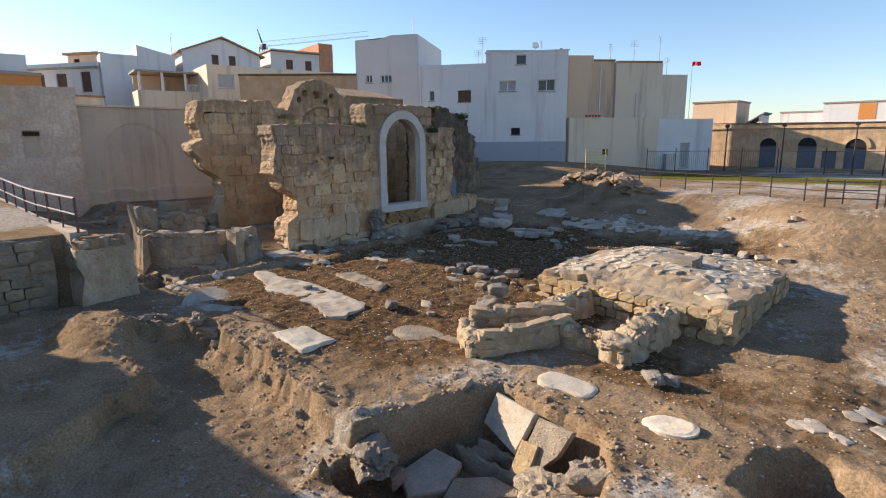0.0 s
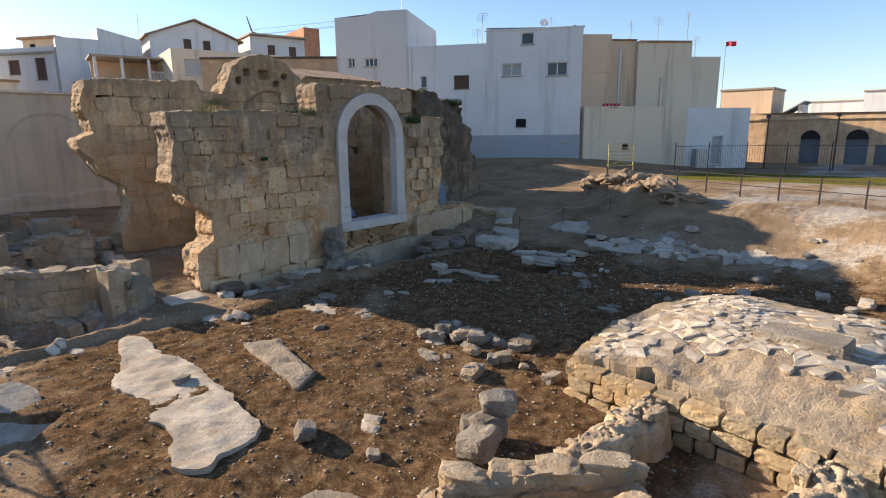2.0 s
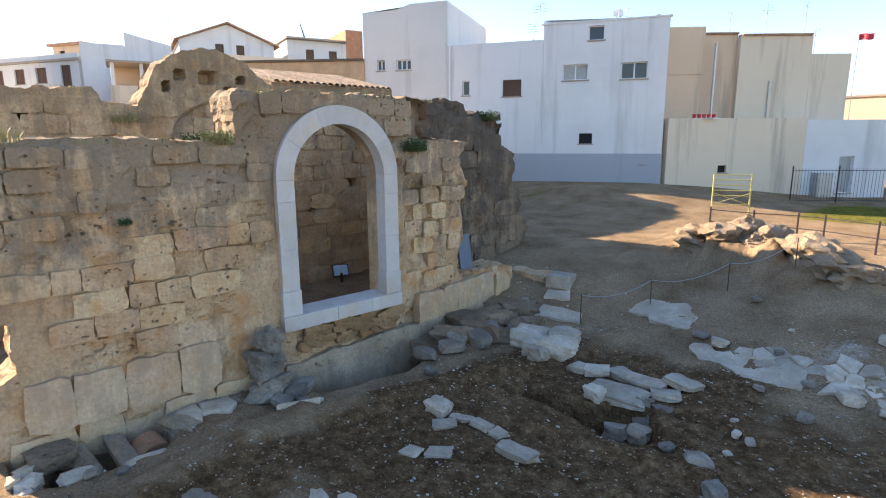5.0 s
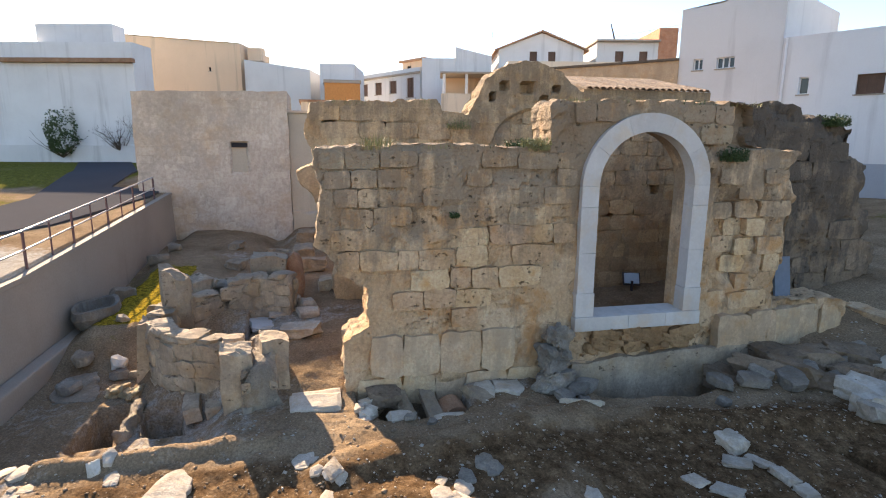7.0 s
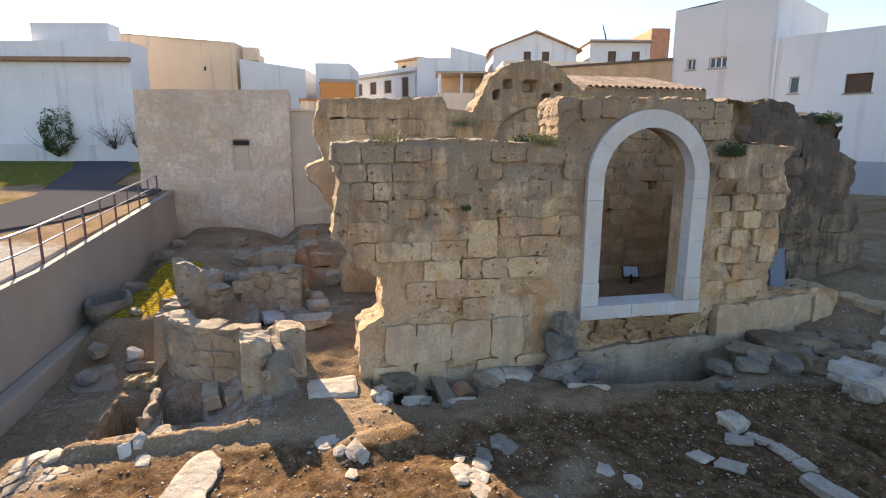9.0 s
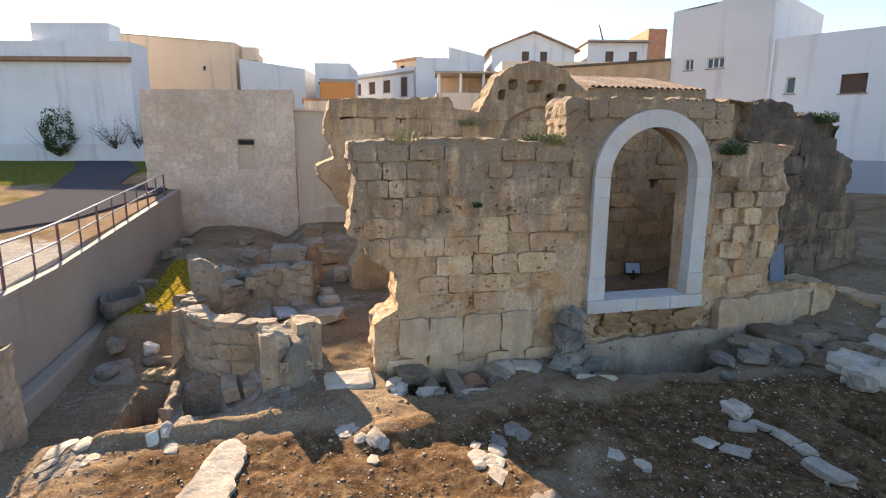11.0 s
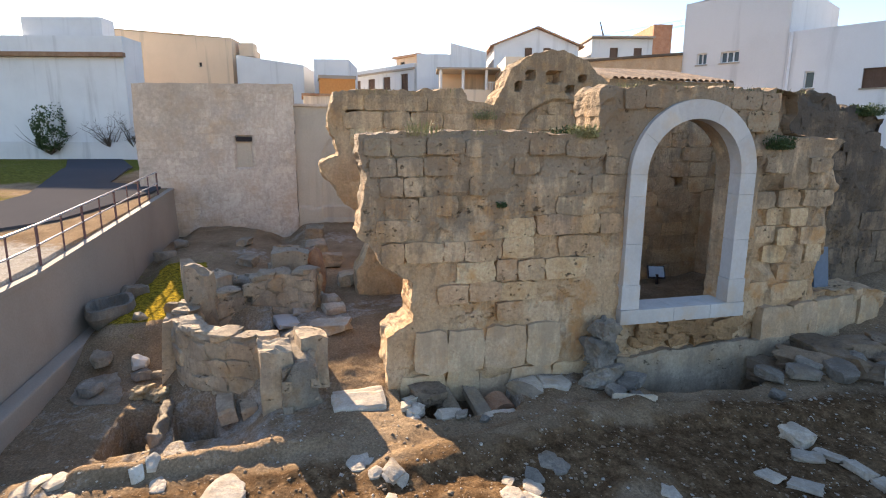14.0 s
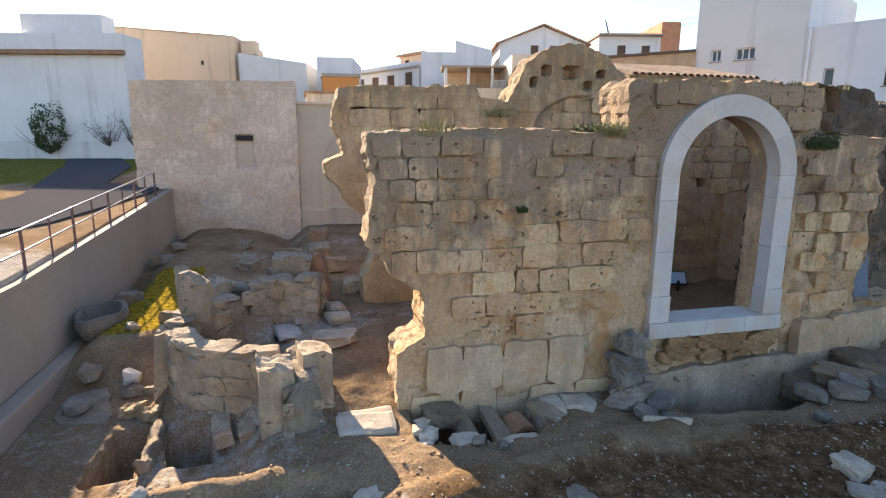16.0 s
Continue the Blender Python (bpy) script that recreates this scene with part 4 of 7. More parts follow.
def window(parent, x0, x1, z0, z1, back=0.2, kind="glass", leaves=2, sill=True, m=None):
    """A window in an opening: pane or shutter, frame bars and sill."""
    inner = {"glass": M_GLASS, "dark": M_DARKWIN, "shutter": M_SHUTTER, "wood": M_BROWNWOOD, "door": M_GREYWOOD}[kind]
    w = part("window", box((x0, back, z0), (x1, back + 0.03, z1)), inner, parent, m=m)
    fm = {"wood": M_BROWNWOOD, "door": M_GREYWOOD, "dark": M_DARKWIN}.get(kind, M_WHITEPAINT)
    bm = bmesh.new()
    t = 0.05
    for a, b, c, d in ((x0, x0 + t, z0, z1), (x1 - t, x1, z0, z1), (x0 + t, x1 - t, z0, z0 + t), (x0 + t, x1 - t, z1 - t, z1)):
        add_box(bm, (a, back - 0.05, c), (b, back - 0.002, d))
    for k in range(1, leaves):
        xm = x0 + (x1 - x0) * k / leaves
        add_box(bm, (xm - 0.035, back - 0.05, z0 + t), (xm + 0.035, back - 0.002, z1 - t))
    part("window_frame", bm, fm, w)
    if kind in ("shutter", "wood", "door"):
        bm = bmesh.new()
        n = max(4, int((z1 - z0) / 0.09))
        for k in range(n):
            zc = z0 + t + (z1 - z0 - 2 * t) * (k + 0.5) / n
            add_box(bm, (x0 + t, back - 0.02, zc - 0.028), (x1 - t, back - 0.003, zc + 0.028))
        part("slats", bm, inner, w)
    if sill:
        part("window_sill", box((x0 - 0.08, -0.06, z0 - 0.07), (x1 + 0.08, back, z0 - 0.004)), M_PALE, w)
    return w


FU = frame_of((-38.4, 32.3), (0.877, 0.480))


def house(name, label, m, x0, x1, z0, z1, depth, material, openings, top=None, category="building", body_mat=None):
    h = thing(name, label, category)
    h.matrix_basis = m
    part("wall", facade(x0, x1, z0, z1, openings, top=top), material, h)
    part("side_wall", body(x0, x1, 0, depth, z0, z1, top), body_mat or material, h)
    for o in openings:
        window(h, o[0], o[1], o[2], o[3], kind=o[4] if len(o) > 4 else "glass", leaves=o[5] if len(o) > 5 else 2)
    return h


tower = house("tower_house", "tall narrow grey-white plastered house", FU, 0.0, 5.55, 1.0, 12.42, 9, M_WHITE2,
              [(0.9, 1.44, 8.72, 9.35, "glass", 2), (2.22, 3.2, 8.7, 9.3, "glass", 3)], top=lambda x: 12.2 if x < 2.7 else 12.5)
middle = house("low_white_house", "white plastered house wing with brown window", FU, 5.56, 11.30, 1.0, 9.95, 9, M_WHITE,
               [(6.5, 6.95, 7.05, 7.9, "glass", 1), (8.97, 10.08, 6.92, 7.85, "wood", 3)])
white = house("white_house", "three-storey white house with grey plinth", FU, 11.31, 17.90, 1.0, 10.85, 10, M_WHITE,
              [(13.76, 14.6, 9.75, 10.5, "glass", 1), (12.43, 13.8, 7.68, 8.52, "shutter", 2), (15.56, 16.92, 7.63, 8.5, "glass", 2), (13.45, 14.18, 4.18, 4.75, "dark", 3), (16.77, 17.09, 3.03, 3.32, "dark", 1)],
              top=lambda x: 10.95 if x < 12 else 10.7)
part("plinth", box((5.6, -0.03, 0.9), (17.93, -0.004, 3.62)), M_GREYBAND, white, "grey painted band")
part("cornice", box((11.2, -0.05, 10.70), (18.0, 0.25, 10.78)), M_WHITE, white)

# beige houses behind and beside the white one
BU = frame_of((-24.6, 43.4), (0.68, 0.73))
beige = house("beige_house", "beige plastered house with dark damp streaks", BU, 0.0, 2.7, 1.0, 10.75, 8, M_BEIGE, [])
part("string_course", box((0.0, -0.06, 8.1), (2.72, -0.004, 8.22)), M_BEIGE, beige)
recess = house("narrow_beige_house", "narrow recessed beige wall with black streaks", BU @ Matrix.Translation((0, 0.35, 0)), 2.71, 4.75, 1.0, 10.35, 6, M_BEIGE, [])
part("roof_edge", box((2.72, -0.12, 10.35), (4.74, 0.4, 10.47)), M_TERRA, recess)
beige2 = house("tall_beige_house", "plain sand-coloured house with a flat roof", BU, 4.76, 8.9, 1.0, 10.2, 8, M_BEIGE2, [])
part("roof_edge", box((4.8, -0.12, 10.2), (8.8, 0.4, 10.32)), M_TERRA, beige2)
beige3 = house("stepped_beige_house", "lower sand-coloured house beside the tall one", BU, 8.91, 11.2, 1.0, 9.2, 8, M_BEIGE2, [])
LU = frame_of((-22.5, 41.1), (0.60, 0.80))
lowb = house("low_beige_house", "low beige wall with black streaks below its roof", LU, 0.0, 8.0, 1.0, 5.5, 5, M_BEIGE2, [(3.0, 3.5, 2.55, 2.95, "dark", 1)])
white_low = house("small_white_house", "small white plastered annex with a pale door", LU, 8.01, 13.2, 1.0, 5.4, 5, M_WHITE, [(10.2, 11.1, 1.3, 3.4, "shutter", 1)])

# row of low stone houses
HU = Matrix.Translation((-19.4, 59.6, -0.46)) @ Matrix.Scale(1.12, 4)
doors = [(0.4, 1.6, 1.2, 3.75, "door", 2), (6.15, 7.4, 1.15, 3.4, "door", 2), (8.9, 10.2, 1.2, 3.4, "door", 2), (10.6, 11.55, 1.2, 2.7, "door", 2), (12.05, 13.4, 1.2, 3.25, "door", 2), (15.2, 16.3, 1.2, 3.3, "door", 2), (17.6, 18.7, 1.2, 3.2, "door", 2), (20.2, 21.4, 1.2, 3.3, "door", 2)]
row = house("row_of_stone_houses", "single-storey ochre stone houses with arched doors", HU, 0.0, 26.0, 0.8, 4.95, 9, M_HOUSESTONE, doors, top=lambda x: 5.05 if x < 4.4 else 4.75)
part("cornice", box((0, -0.14, 4.5), (26, -0.004, 4.62)), M_HOUSESTONE, row)

# houses on the hill behind
FAR = frame_of((-70.6, 15.1), (0.215, 0.977))


def far_house(name, label, x0, x1, z0, z1, material, openings=(), depth=8, top=None, back=0.0):
    return house(name, label, FAR @ Matrix.Translation((0, back, 0)), x0, x1, z0, z1, depth, material, list(openings), top)


BAYS = frame_of((-80.6, 16.2), (0.88, 0.475))
bay_house = house("unfinished_house", "flat grey house with red-brown window bays", BAYS, 0, 12.6, 4, 12.5, 8, M_WHITE2, [(1.0, 2.3, 10.0, 11.4, "wood", 2), (3.9, 5.3, 10.0, 11.4, "wood", 2), (6.9, 8.3, 10.0, 11.4, "wood", 2), (10.2, 11.5, 9.4, 11.5, "wood", 2)])
part("cornice", box((-0.1, -0.25, 11.85), (12.7, -0.004, 12.05)), M_CONCRETE, bay_house)
roof_room = house("rooftop_storey", "rooftop room with a low tiled roof", BAYS @ Matrix.Translation((0, 2.5, 0)), 6.2, 10.4, 12.15, 13.7, 4, M_BEIGE, [(7.0, 7.8, 12.5, 13.3, "dark", 1)])
part("roof", box((5.9, -0.4, 13.7), (10.7, 4.3, 13.95), 0.02), M_TERRA, roof_room)
far_house("white_terrace_house", "white house with stepped parapet", 7.42, 11.0, 4, 13.35, M_WHITE)
far_house("upper_white_house", "white block house with a plain wall", 11.02, 14.9, 4, 14.2, M_WHITE, (), 8, lambda x: 14.5 if x < 13 else 13.6)

brown_house = house("ochre_house", "bare ochre stone house with a dark coping", frame_of((-45.5, 25.3), (0.72, 0.69)), 0, 10.0, 1.0, 9.35, 7, M_HOUSESTONE, [(5.4, 6.0, 7.6, 8.2, "dark", 1), (8.1, 8.8, 7.4, 8.1, "dark", 1)])
part("coping", box((-0.05, -0.12, 9.35), (10.0, 0.4, 9.5), 0.01), M_DARKTUFF, brown_house)
# unseen wall added behind the ruin, so that its shadow falls on the bank
rear = masonry("bank_shade_mesh", lambda y, z: poly_dist(y, z, [(20.2, -0.5), (20.3, 6.0), (25.3, 6.1), (30.0, 6.2), (32.5, 5.9), (34.2, 4.6), (34.4, -0.5)]), (20, -0.6), (34.6, 6.5), 0.16, 0.9, None, 0.05, 133, 3, 0.08)
mesh_thing("wall_rear", rear, M_TUFF_BACK, "unseen tuff wall added to shade the bank", "wall", kind="structure", m=Matrix.Translation((-30.0, 0, 0)))

# ---- loose and built stone ----
STONES = [boulder(i, 0.11, 4, 0.62, 7) for i in range(10)]
RUBBLE = [boulder(40 + i, 0.08, 3, 0.76, 5) for i in range(10)]
LUMPS = [lump(20 + i) for i in range(6)]
SQUARED = [boulder(70 + i, 0.085, 4, 0.86, 1) for i in range(8)]
WORN = [boulder(170 + i, 0.10, 5, 0.86, 2) for i in range(8)]
BLOCKY = [boulder(190 + i, 0.05, 5, 0.95, 0) for i in range(4)]
rng = random.Random(11)


def put(me, name, material, m, parent=None):
    """An object on a shared mesh, with a material of its own."""
    if not me.materials:
        me.materials.append(None)
    ob = new(name, me)
    ob.parent = parent
    ob.matrix_basis = m
    ob.material_slots[0].link = "OBJECT"
    ob.material_slots[0].material = material
    return ob


def stone_at(x, y, size, material, label, z=None, turn=None, tilt=0.0, pool=None, name="stone", category="stone", group="", sink=0.12):
    me = (pool or STONES)[rng.randrange(len(pool or STONES))]
    zz = (gz(x, y) if z is None else z) - sink * size[2]
    e = Euler((radians(rng.uniform(-1, 1) * 6 + tilt), radians(rng.uniform(-6, 6)), radians(rng.uniform(0, 360) if turn is None else turn)))
    return tagged(put(me, name, material, Matrix.LocRotScale((x, y, zz), e, size)), label, category, group)


def low_wall(name, label, path, width, base, material, seed, stone_h=0.2, core_mat=None, group="", cap=True, stones=True, span=(0.16, 0.40), miss=0.34, cap_span=(0.11, 0.26), jag=0.07, core_w=1.0, rows=None):
    """A broken wall of rubble along a path of (x, y, top): an uneven core faced with single stones."""
    rnd = random.Random(seed)
    w = thing(name, label, "wall", group)
    pts = []
    for (ax, ay, at), (bx, by, bt) in zip(path[:-1], path[1:]):
        n = max(2, int(math.hypot(bx - ax, by - ay) / 0.06))
        for i in range(n):
            t = i / n
            pts.append((ax + (bx - ax) * t, ay + (by - ay) * t, at + (bt - at) * t))
    pts.append(path[-1])
    verts, faces = [], []
    ns = 31
    for i, (x, y, top) in enumerate(pts):
        a, b = pts[max(0, i - 1)], pts[min(len(pts) - 1, i + 1)]
        d = Vector((b[0] - a[0], b[1] - a[1])).normalized()
        nrm = Vector((-d.y, d.x))
        hw = width / 2 * core_w
        top += 0.05 * float(fbm(x * 2.3, y * 2.3, 0, seed, 3))
        sec = [(-hw * 1.05, base), (-hw * 1.02, base + (top - base) * 0.45), (-hw, base + (top - base) * 0.75), (-hw * 0.93, top - 0.05), (-hw * 0.55, top), (0, top + 0.02), (hw * 0.55, top), (hw * 0.93, top - 0.05), (hw, base + (top - base) * 0.75), (hw * 1.02, base + (top - base) * 0.45), (hw * 1.05, base)]
        sec = [(p[0] + (q[0] - p[0]) * f / 3, p[1] + (q[1] - p[1]) * f / 3) for p, q in zip(sec[:-1], sec[1:]) for f in range(3)] + [sec[-1]]
        for o, z in sec:
            px, py = x + nrm.x * o, y + nrm.y * o
            z = z + (0.045 * float(fbm(px * 9, py * 9, z * 9, seed + 7, 2)) if z > base else 0)
            verts.append((px + jag * float(fbm(px * 3.5, py * 3.5, z * 3.5, seed + 1, 4)), py + jag * float(fbm(px * 3.5, py * 3.5, z * 3.5, seed + 2, 4)), z + (0.06 * float(fbm(px * 4, py * 4, z, seed + 3, 4)) if z > base else 0)))
    m = len(pts)
    for i in range(m - 1):
        for k in range(ns - 1):
            faces.append((i * ns + k, (i + 1) * ns + k, (i + 1) * ns + k + 1, i * ns + k + 1))
    faces.append(tuple(range(ns)))
    faces.append(tuple(range((m - 1) * ns + ns - 1, (m - 1) * ns - 1, -1)))
    bm = bmesh.new()
    vs = [bm.verts.new(v) for v in verts]
    for f in faces:
        bm.faces.new([vs[k] for k in f])
    part("core", finish("core", bm, True), core_mat or M_MORTAR, w)
    if stones and not cap and jag > 0.1:
        # pebbles showing in the mortar
        for k in range(int(16 * len(path))):
            x, y, top = pts[rnd.randrange(len(pts))]
            a = rnd.uniform(0, 6.283)
            o, q = width * 0.5 * math.sqrt(rnd.random()), rnd.uniform(0.06, 0.15)
            put(RUBBLE[rnd.randrange(10)], "stone", material, Matrix.LocRotScale((x + o * math.cos(a), y + o * math.sin(a), top - q * 0.45 - 0.25 * max(0.0, o / width - 0.35)), Euler((rnd.uniform(-0.5, 0.5), rnd.uniform(-0.5, 0.5), a)), (q, q * 0.8, q * 0.7)), w)
    if stones:
        for (ax, ay, at), (bx, by, bt) in zip(path[:-1], path[1:]):
            L = math.hypot(bx - ax, by - ay)
            ang = math.atan2(by - ay, bx - ax)
            nx, ny = -math.sin(ang), math.cos(ang)
            for side in (-1, 1):
                z = base + 0.02
                while z < max(at, bt) - 0.06:
                    s = rnd.uniform(-0.1, 0)
                    h = stone_h * rnd.uniform(0.8, 1.15)
                    while s < L - 0.05:
                        l = rnd.uniform(*span)
                        t = min(max((s + l / 2) / L, 0), 1)
                        if z + h * 0.75 < at + (bt - at) * t and rnd.random() > miss:
                            x, y = ax + (bx - ax) * t, ay + (by - ay) * t
                            o = side * (width / 2 - 0.085 + rnd.uniform(-0.02, 0.02))
                            put(RUBBLE[rnd.randrange(10)], "stone", material, Matrix.LocRotScale((x + nx * o, y + ny * o, z), Euler((rnd.uniform(-0.06, 0.06), rnd.uniform(-0.06, 0.06), ang + rnd.uniform(-0.06, 0.06))), (l * 1.0, 0.18, h * 1.0)), w)
                        s += l
                    z += h
            if cap:
                s = 0.0
                while s < L:
                    l = rnd.uniform(*cap_span)
                    t = min((s + l / 2) / L, 1)
                    for o in rows or ((-0.3, 0.0, 0.3) if width > 0.4 else (-0.24, 0.24)):
                        if rnd.random() > (0.08 if rows else 0.35):
                            x, y, z = ax + (bx - ax) * t, ay + (by - ay) * t, at + (bt - at) * t
                            oo = (o + rnd.uniform(-0.05, 0.05)) * width
                            put(RUBBLE[rnd.randrange(10)], "stone", material, Matrix.LocRotScale((x + nx * oo, y + ny * oo, z - 0.10), Euler((rnd.uniform(-0.12, 0.12), rnd.uniform(-0.12, 0.12), ang + rnd.uniform(-0.25, 0.25))), (l, width * (rnd.uniform(0.9, 1.05) if rows else rnd.uniform(0.28, 0.42)), rnd.uniform(0.14, 0.2) if rows else rnd.uniform(0.10, 0.18))), w)
                    s += l
    return w


def cells_of(seeds, bounds, gap):
    """Irregular paving: for each seed point its polygon, shrunk by the joint."""
    out = []
    P = np.array(seeds)
    for i, (sx, sy) in enumerate(seeds):
        near = np.argsort(np.hypot(P[:, 0] - sx, P[:, 1] - sy))[1:16]
        poly = [(sx - 0.7, sy - 0.7), (sx + 0.7, sy - 0.7), (sx + 0.7, sy + 0.7), (sx - 0.7, sy + 0.7)]
        for j in near:
            nx, ny = P[j, 0] - sx, P[j, 1] - sy
            L = math.hypot(nx, ny)
            nx, ny = nx / L, ny / L
            lim = L / 2 - gap
            clipped = []
            for k in range(len(poly)):
                a, b = poly[k], poly[(k + 1) % len(poly)]
                da = (a[0] - sx) * nx + (a[1] - sy) * ny - lim
                db = (b[0] - sx) * nx + (b[1] - sy) * ny - lim
                if da <= 0:
                    clipped.append(a)
                if da * db < 0:
                    t = da / (da - db)
                    clipped.append((a[0] + (b[0] - a[0]) * t, a[1] + (b[1] - a[1]) * t))
            poly = clipped
            if len(poly) < 3:
                break
        if len(poly) >= 3:
            out.append((sx, sy, poly))
    return out


# ---- the raised stone platform ----
PLAT = [(-7.88, 13.02), (-6.2, 13.0), (-4.5, 12.75), (-2.80, 12.48), (-2.55, 14.5), (-2.55, 17.0), (-3.6, 18.0), (-5.3, 18.35), (-6.6, 18.9), (-7.6, 17.9), (-8.1, 16.0), (-8.15, 14.6)]


def plat_top(x, y):
    d = -poly_dist(x, y, PLAT)
    z = 0.20 + 0.03 * (x + 8) * 0.6 + 0.24 * sm(0.0, 2.2, d)
    # mortar slope worn down towards the front, where facing is lost
    z = z - 0.12 * sm(1.6, 0.2, d) * sm(-6.6, -6.0, x) * sm(-3.0, -3.6, x) * sm(15, 13.6, y)
    return z - 0.05 * sm(0.3, 0.0, d) + 0.05 * fbm(x * 0.9, y * 0.9, 0, 61, 2) + 0.03 * fbm(x * 4, y * 4, 0, 62, 3)


platform = thing("stone_platform", "raised masonry platform with crazy-paved pale top", "platform")
UP = Matrix(((0, 1, 0, 0), (0, 0, 1, 0), (1, 0, 0, 0), (0, 0, 0, 1)))
part("core", masonry("core", lambda a, b: poly_dist(a, b, PLAT) + 0.12, (-8.5, 12.2), (-2.2, 19.2), 0.08, 1.3, lambda a, b: -plat_top(a, b), 0.0, 51, 8, 0.09), M_TOMB, platform, m=UP)
seeds = []
tries = 0
while len(seeds) < 430 and tries < 14000:
    tries += 1
    x, y = rng.uniform(-8.1, -2.5), rng.uniform(12.6, 18.8)
    if float(poly_dist(np.array([x]), np.array([y]), PLAT)[0]) > -0.14:
        continue
    if -6.6 < x < -3.2 and y < 14.1 + 0.5 * math.sin(x * 2.2) and y > 12.9:
        continue
    if all(math.hypot(x - a, y - b) > 0.24 + 0.12 * math.sin(x * 1.9 + y) for a, b in seeds):
        seeds.append((x, y))
for k, (sx, sy, poly) in enumerate(cells_of(seeds, None, 0.004)):
    if max(math.hypot(px - sx, py - sy) for px, py in poly) > 0.5 or float(np.max(poly_dist(np.array([p[0] for p in poly]), np.array([p[1] for p in poly]), PLAT))) > -0.02 or abs(sum(poly[i][0] * poly[(i + 1) % len(poly)][1] - poly[(i + 1) % len(poly)][0] * poly[i][1] for i in range(len(poly)))) < 0.04:
        continue
    bm = bmesh.new()
    poly = [(px + rng.uniform(-0.016, 0.016), py + rng.uniform(-0.016, 0.016)) for px, py in poly]
    z0 = float(plat_top(np.array([sx]), np.array([sy]))[0])
    gr = plat_top(np.array([sx - 0.6, sx + 0.6, sx, sx]), np.array([sy, sy, sy - 0.6, sy + 0.6]))
    tx, ty = (gr[1] - gr[0]) / 1.2 + rng.uniform(-0.008, 0.008), (gr[3] - gr[2]) / 1.2 + rng.uniform(-0.008, 0.008)
    lift = rng.uniform(0.0, 0.009)
    rings = []
    for s, dz in ((1.0, -0.14), (1.0, lift - 0.012), (0.965, lift), (0.45, lift + rng.uniform(-0.004, 0.01))):
        rings.append([bm.verts.new(((px - sx) * s, (py - sy) * s, dz + (px - sx) * tx + (py - sy) * ty + rng.uniform(-0.003, 0.003))) for px, py in poly])
    n = len(poly)
    for a, b in zip(rings[:-1], rings[1:]):
        for i in range(n):
            bm.faces.new((a[i], a[(i + 1) % n], b[(i + 1) % n], b[i]))
    bm.faces.new(rings[-1])
    bm.faces.new(rings[0][::-1])
    part("paving_stone", bm, M_CREAM if rng.random() < 0.55 else M_PALE, platform, m=Matrix.Translation((sx, sy, z0)))
# facing stones
for (ax, ay), (bx, by), z1, seed, sk in (((-7.88, 13.0), (-2.80, 12.46), 0.12, 3, 0.04), ((-8.15, 14.6), (-7.88, 13.02), 0.12, 4, 0.04), ((-2.80, 12.48), (-2.55, 17.0), 0.18, 5, 0.06), ((-7.7, 17.9), (-8.14, 14.6), 0.1, 8, 0.1)):
    L = math.hypot(bx - ax, by - ay)
    u = ((bx - ax) / L, (by - ay) / L)
    fm = Matrix(((u[1], u[0], 0, ax), (-u[0], u[1], 0, ay), (0, 0, 1, 0), (0, 0, 0, 1)))
    lay_courses(platform, M_YELLOW, 0.0, [-0.85, -0.62, -0.36, -0.12, z1], 0.05, L, lambda y, z, L=L: np.maximum(-y, y - L) - 0.1, None, 60 + seed, 0.28, 0.55, 0.06, 0.24, sk, 0.05, 0.03, fm)
tagged(put(SQUARED[2], "corner_stone", M_YELLOW, Matrix.LocRotScale((-3.05, 12.68, -0.5), Euler((0.03, 0.02, 0.15)), (0.62, 0.5, 0.62)), platform))
plate = mesh_thing("inscribed_slab", slab_mesh("slab", [(-0.62, -0.26), (0.62, -0.28), (0.64, 0.28), (-0.6, 0.26)], 0.13, 4, 0.004, 0.012), M_GREYSTONE, "grey rectangular stone slab lying on the platform", "stone slab", m=pose(-5.0, 15.25, float(plat_top(np.array([-5.0]), np.array([15.25]))[0]) + 0.02, 2, -2, -8))
for x, y, s in ((-7.7, 14.6, 0.5), (-7.8, 15.0, 0.4), (-4.2, 17.6, 0.4), (-3.9, 17.7, 0.35), (-4.6, 17.75, 0.3), (-5.0, 14.1, 0.35), (-4.6, 14.2, 0.4), (-4.3, 14.0, 0.3), (-4.0, 14.3, 0.35)):
    stone_at(x, y, (s * 0.7, s * 0.55, s * 0.25), M_PALE, "pale broken stone set in the platform's top", z=float(plat_top(np.array([x]), np.array([y]))[0]), pool=RUBBLE, group="stones on the platform", sink=0.35)

# ---- tombs of rubble in front of it ----
TG = "rubble tomb walls"
low_wall("tomb_wall", "broken rubble tomb wall of squared stones", [(-7.45, 9.35, 0.02), (-6.7, 10.2, 0.05), (-5.95, 10.95, 0.08)], 0.36, -0.75, M_TOMB, 1, 0.2, group=TG, span=(0.3, 0.6), miss=0.12, cap_span=(0.35, 0.6), jag=0.05, core_w=0.84, core_mat=M_TOMB, rows=(0.0,))
low_wall("tomb_wall", "low rubble tomb wall beside a narrow trough", [(-6.6, 8.55, -0.10), (-6.15, 9.35, -0.08), (-5.72, 10.25, -0.02)], 0.34, -0.85, M_TOMB, 2, 0.2, group=TG, span=(0.4, 0.7), miss=0.12, cap_span=(0.45, 0.8), jag=0.05, core_w=0.84, core_mat=M_TOMB, rows=(0.0,))
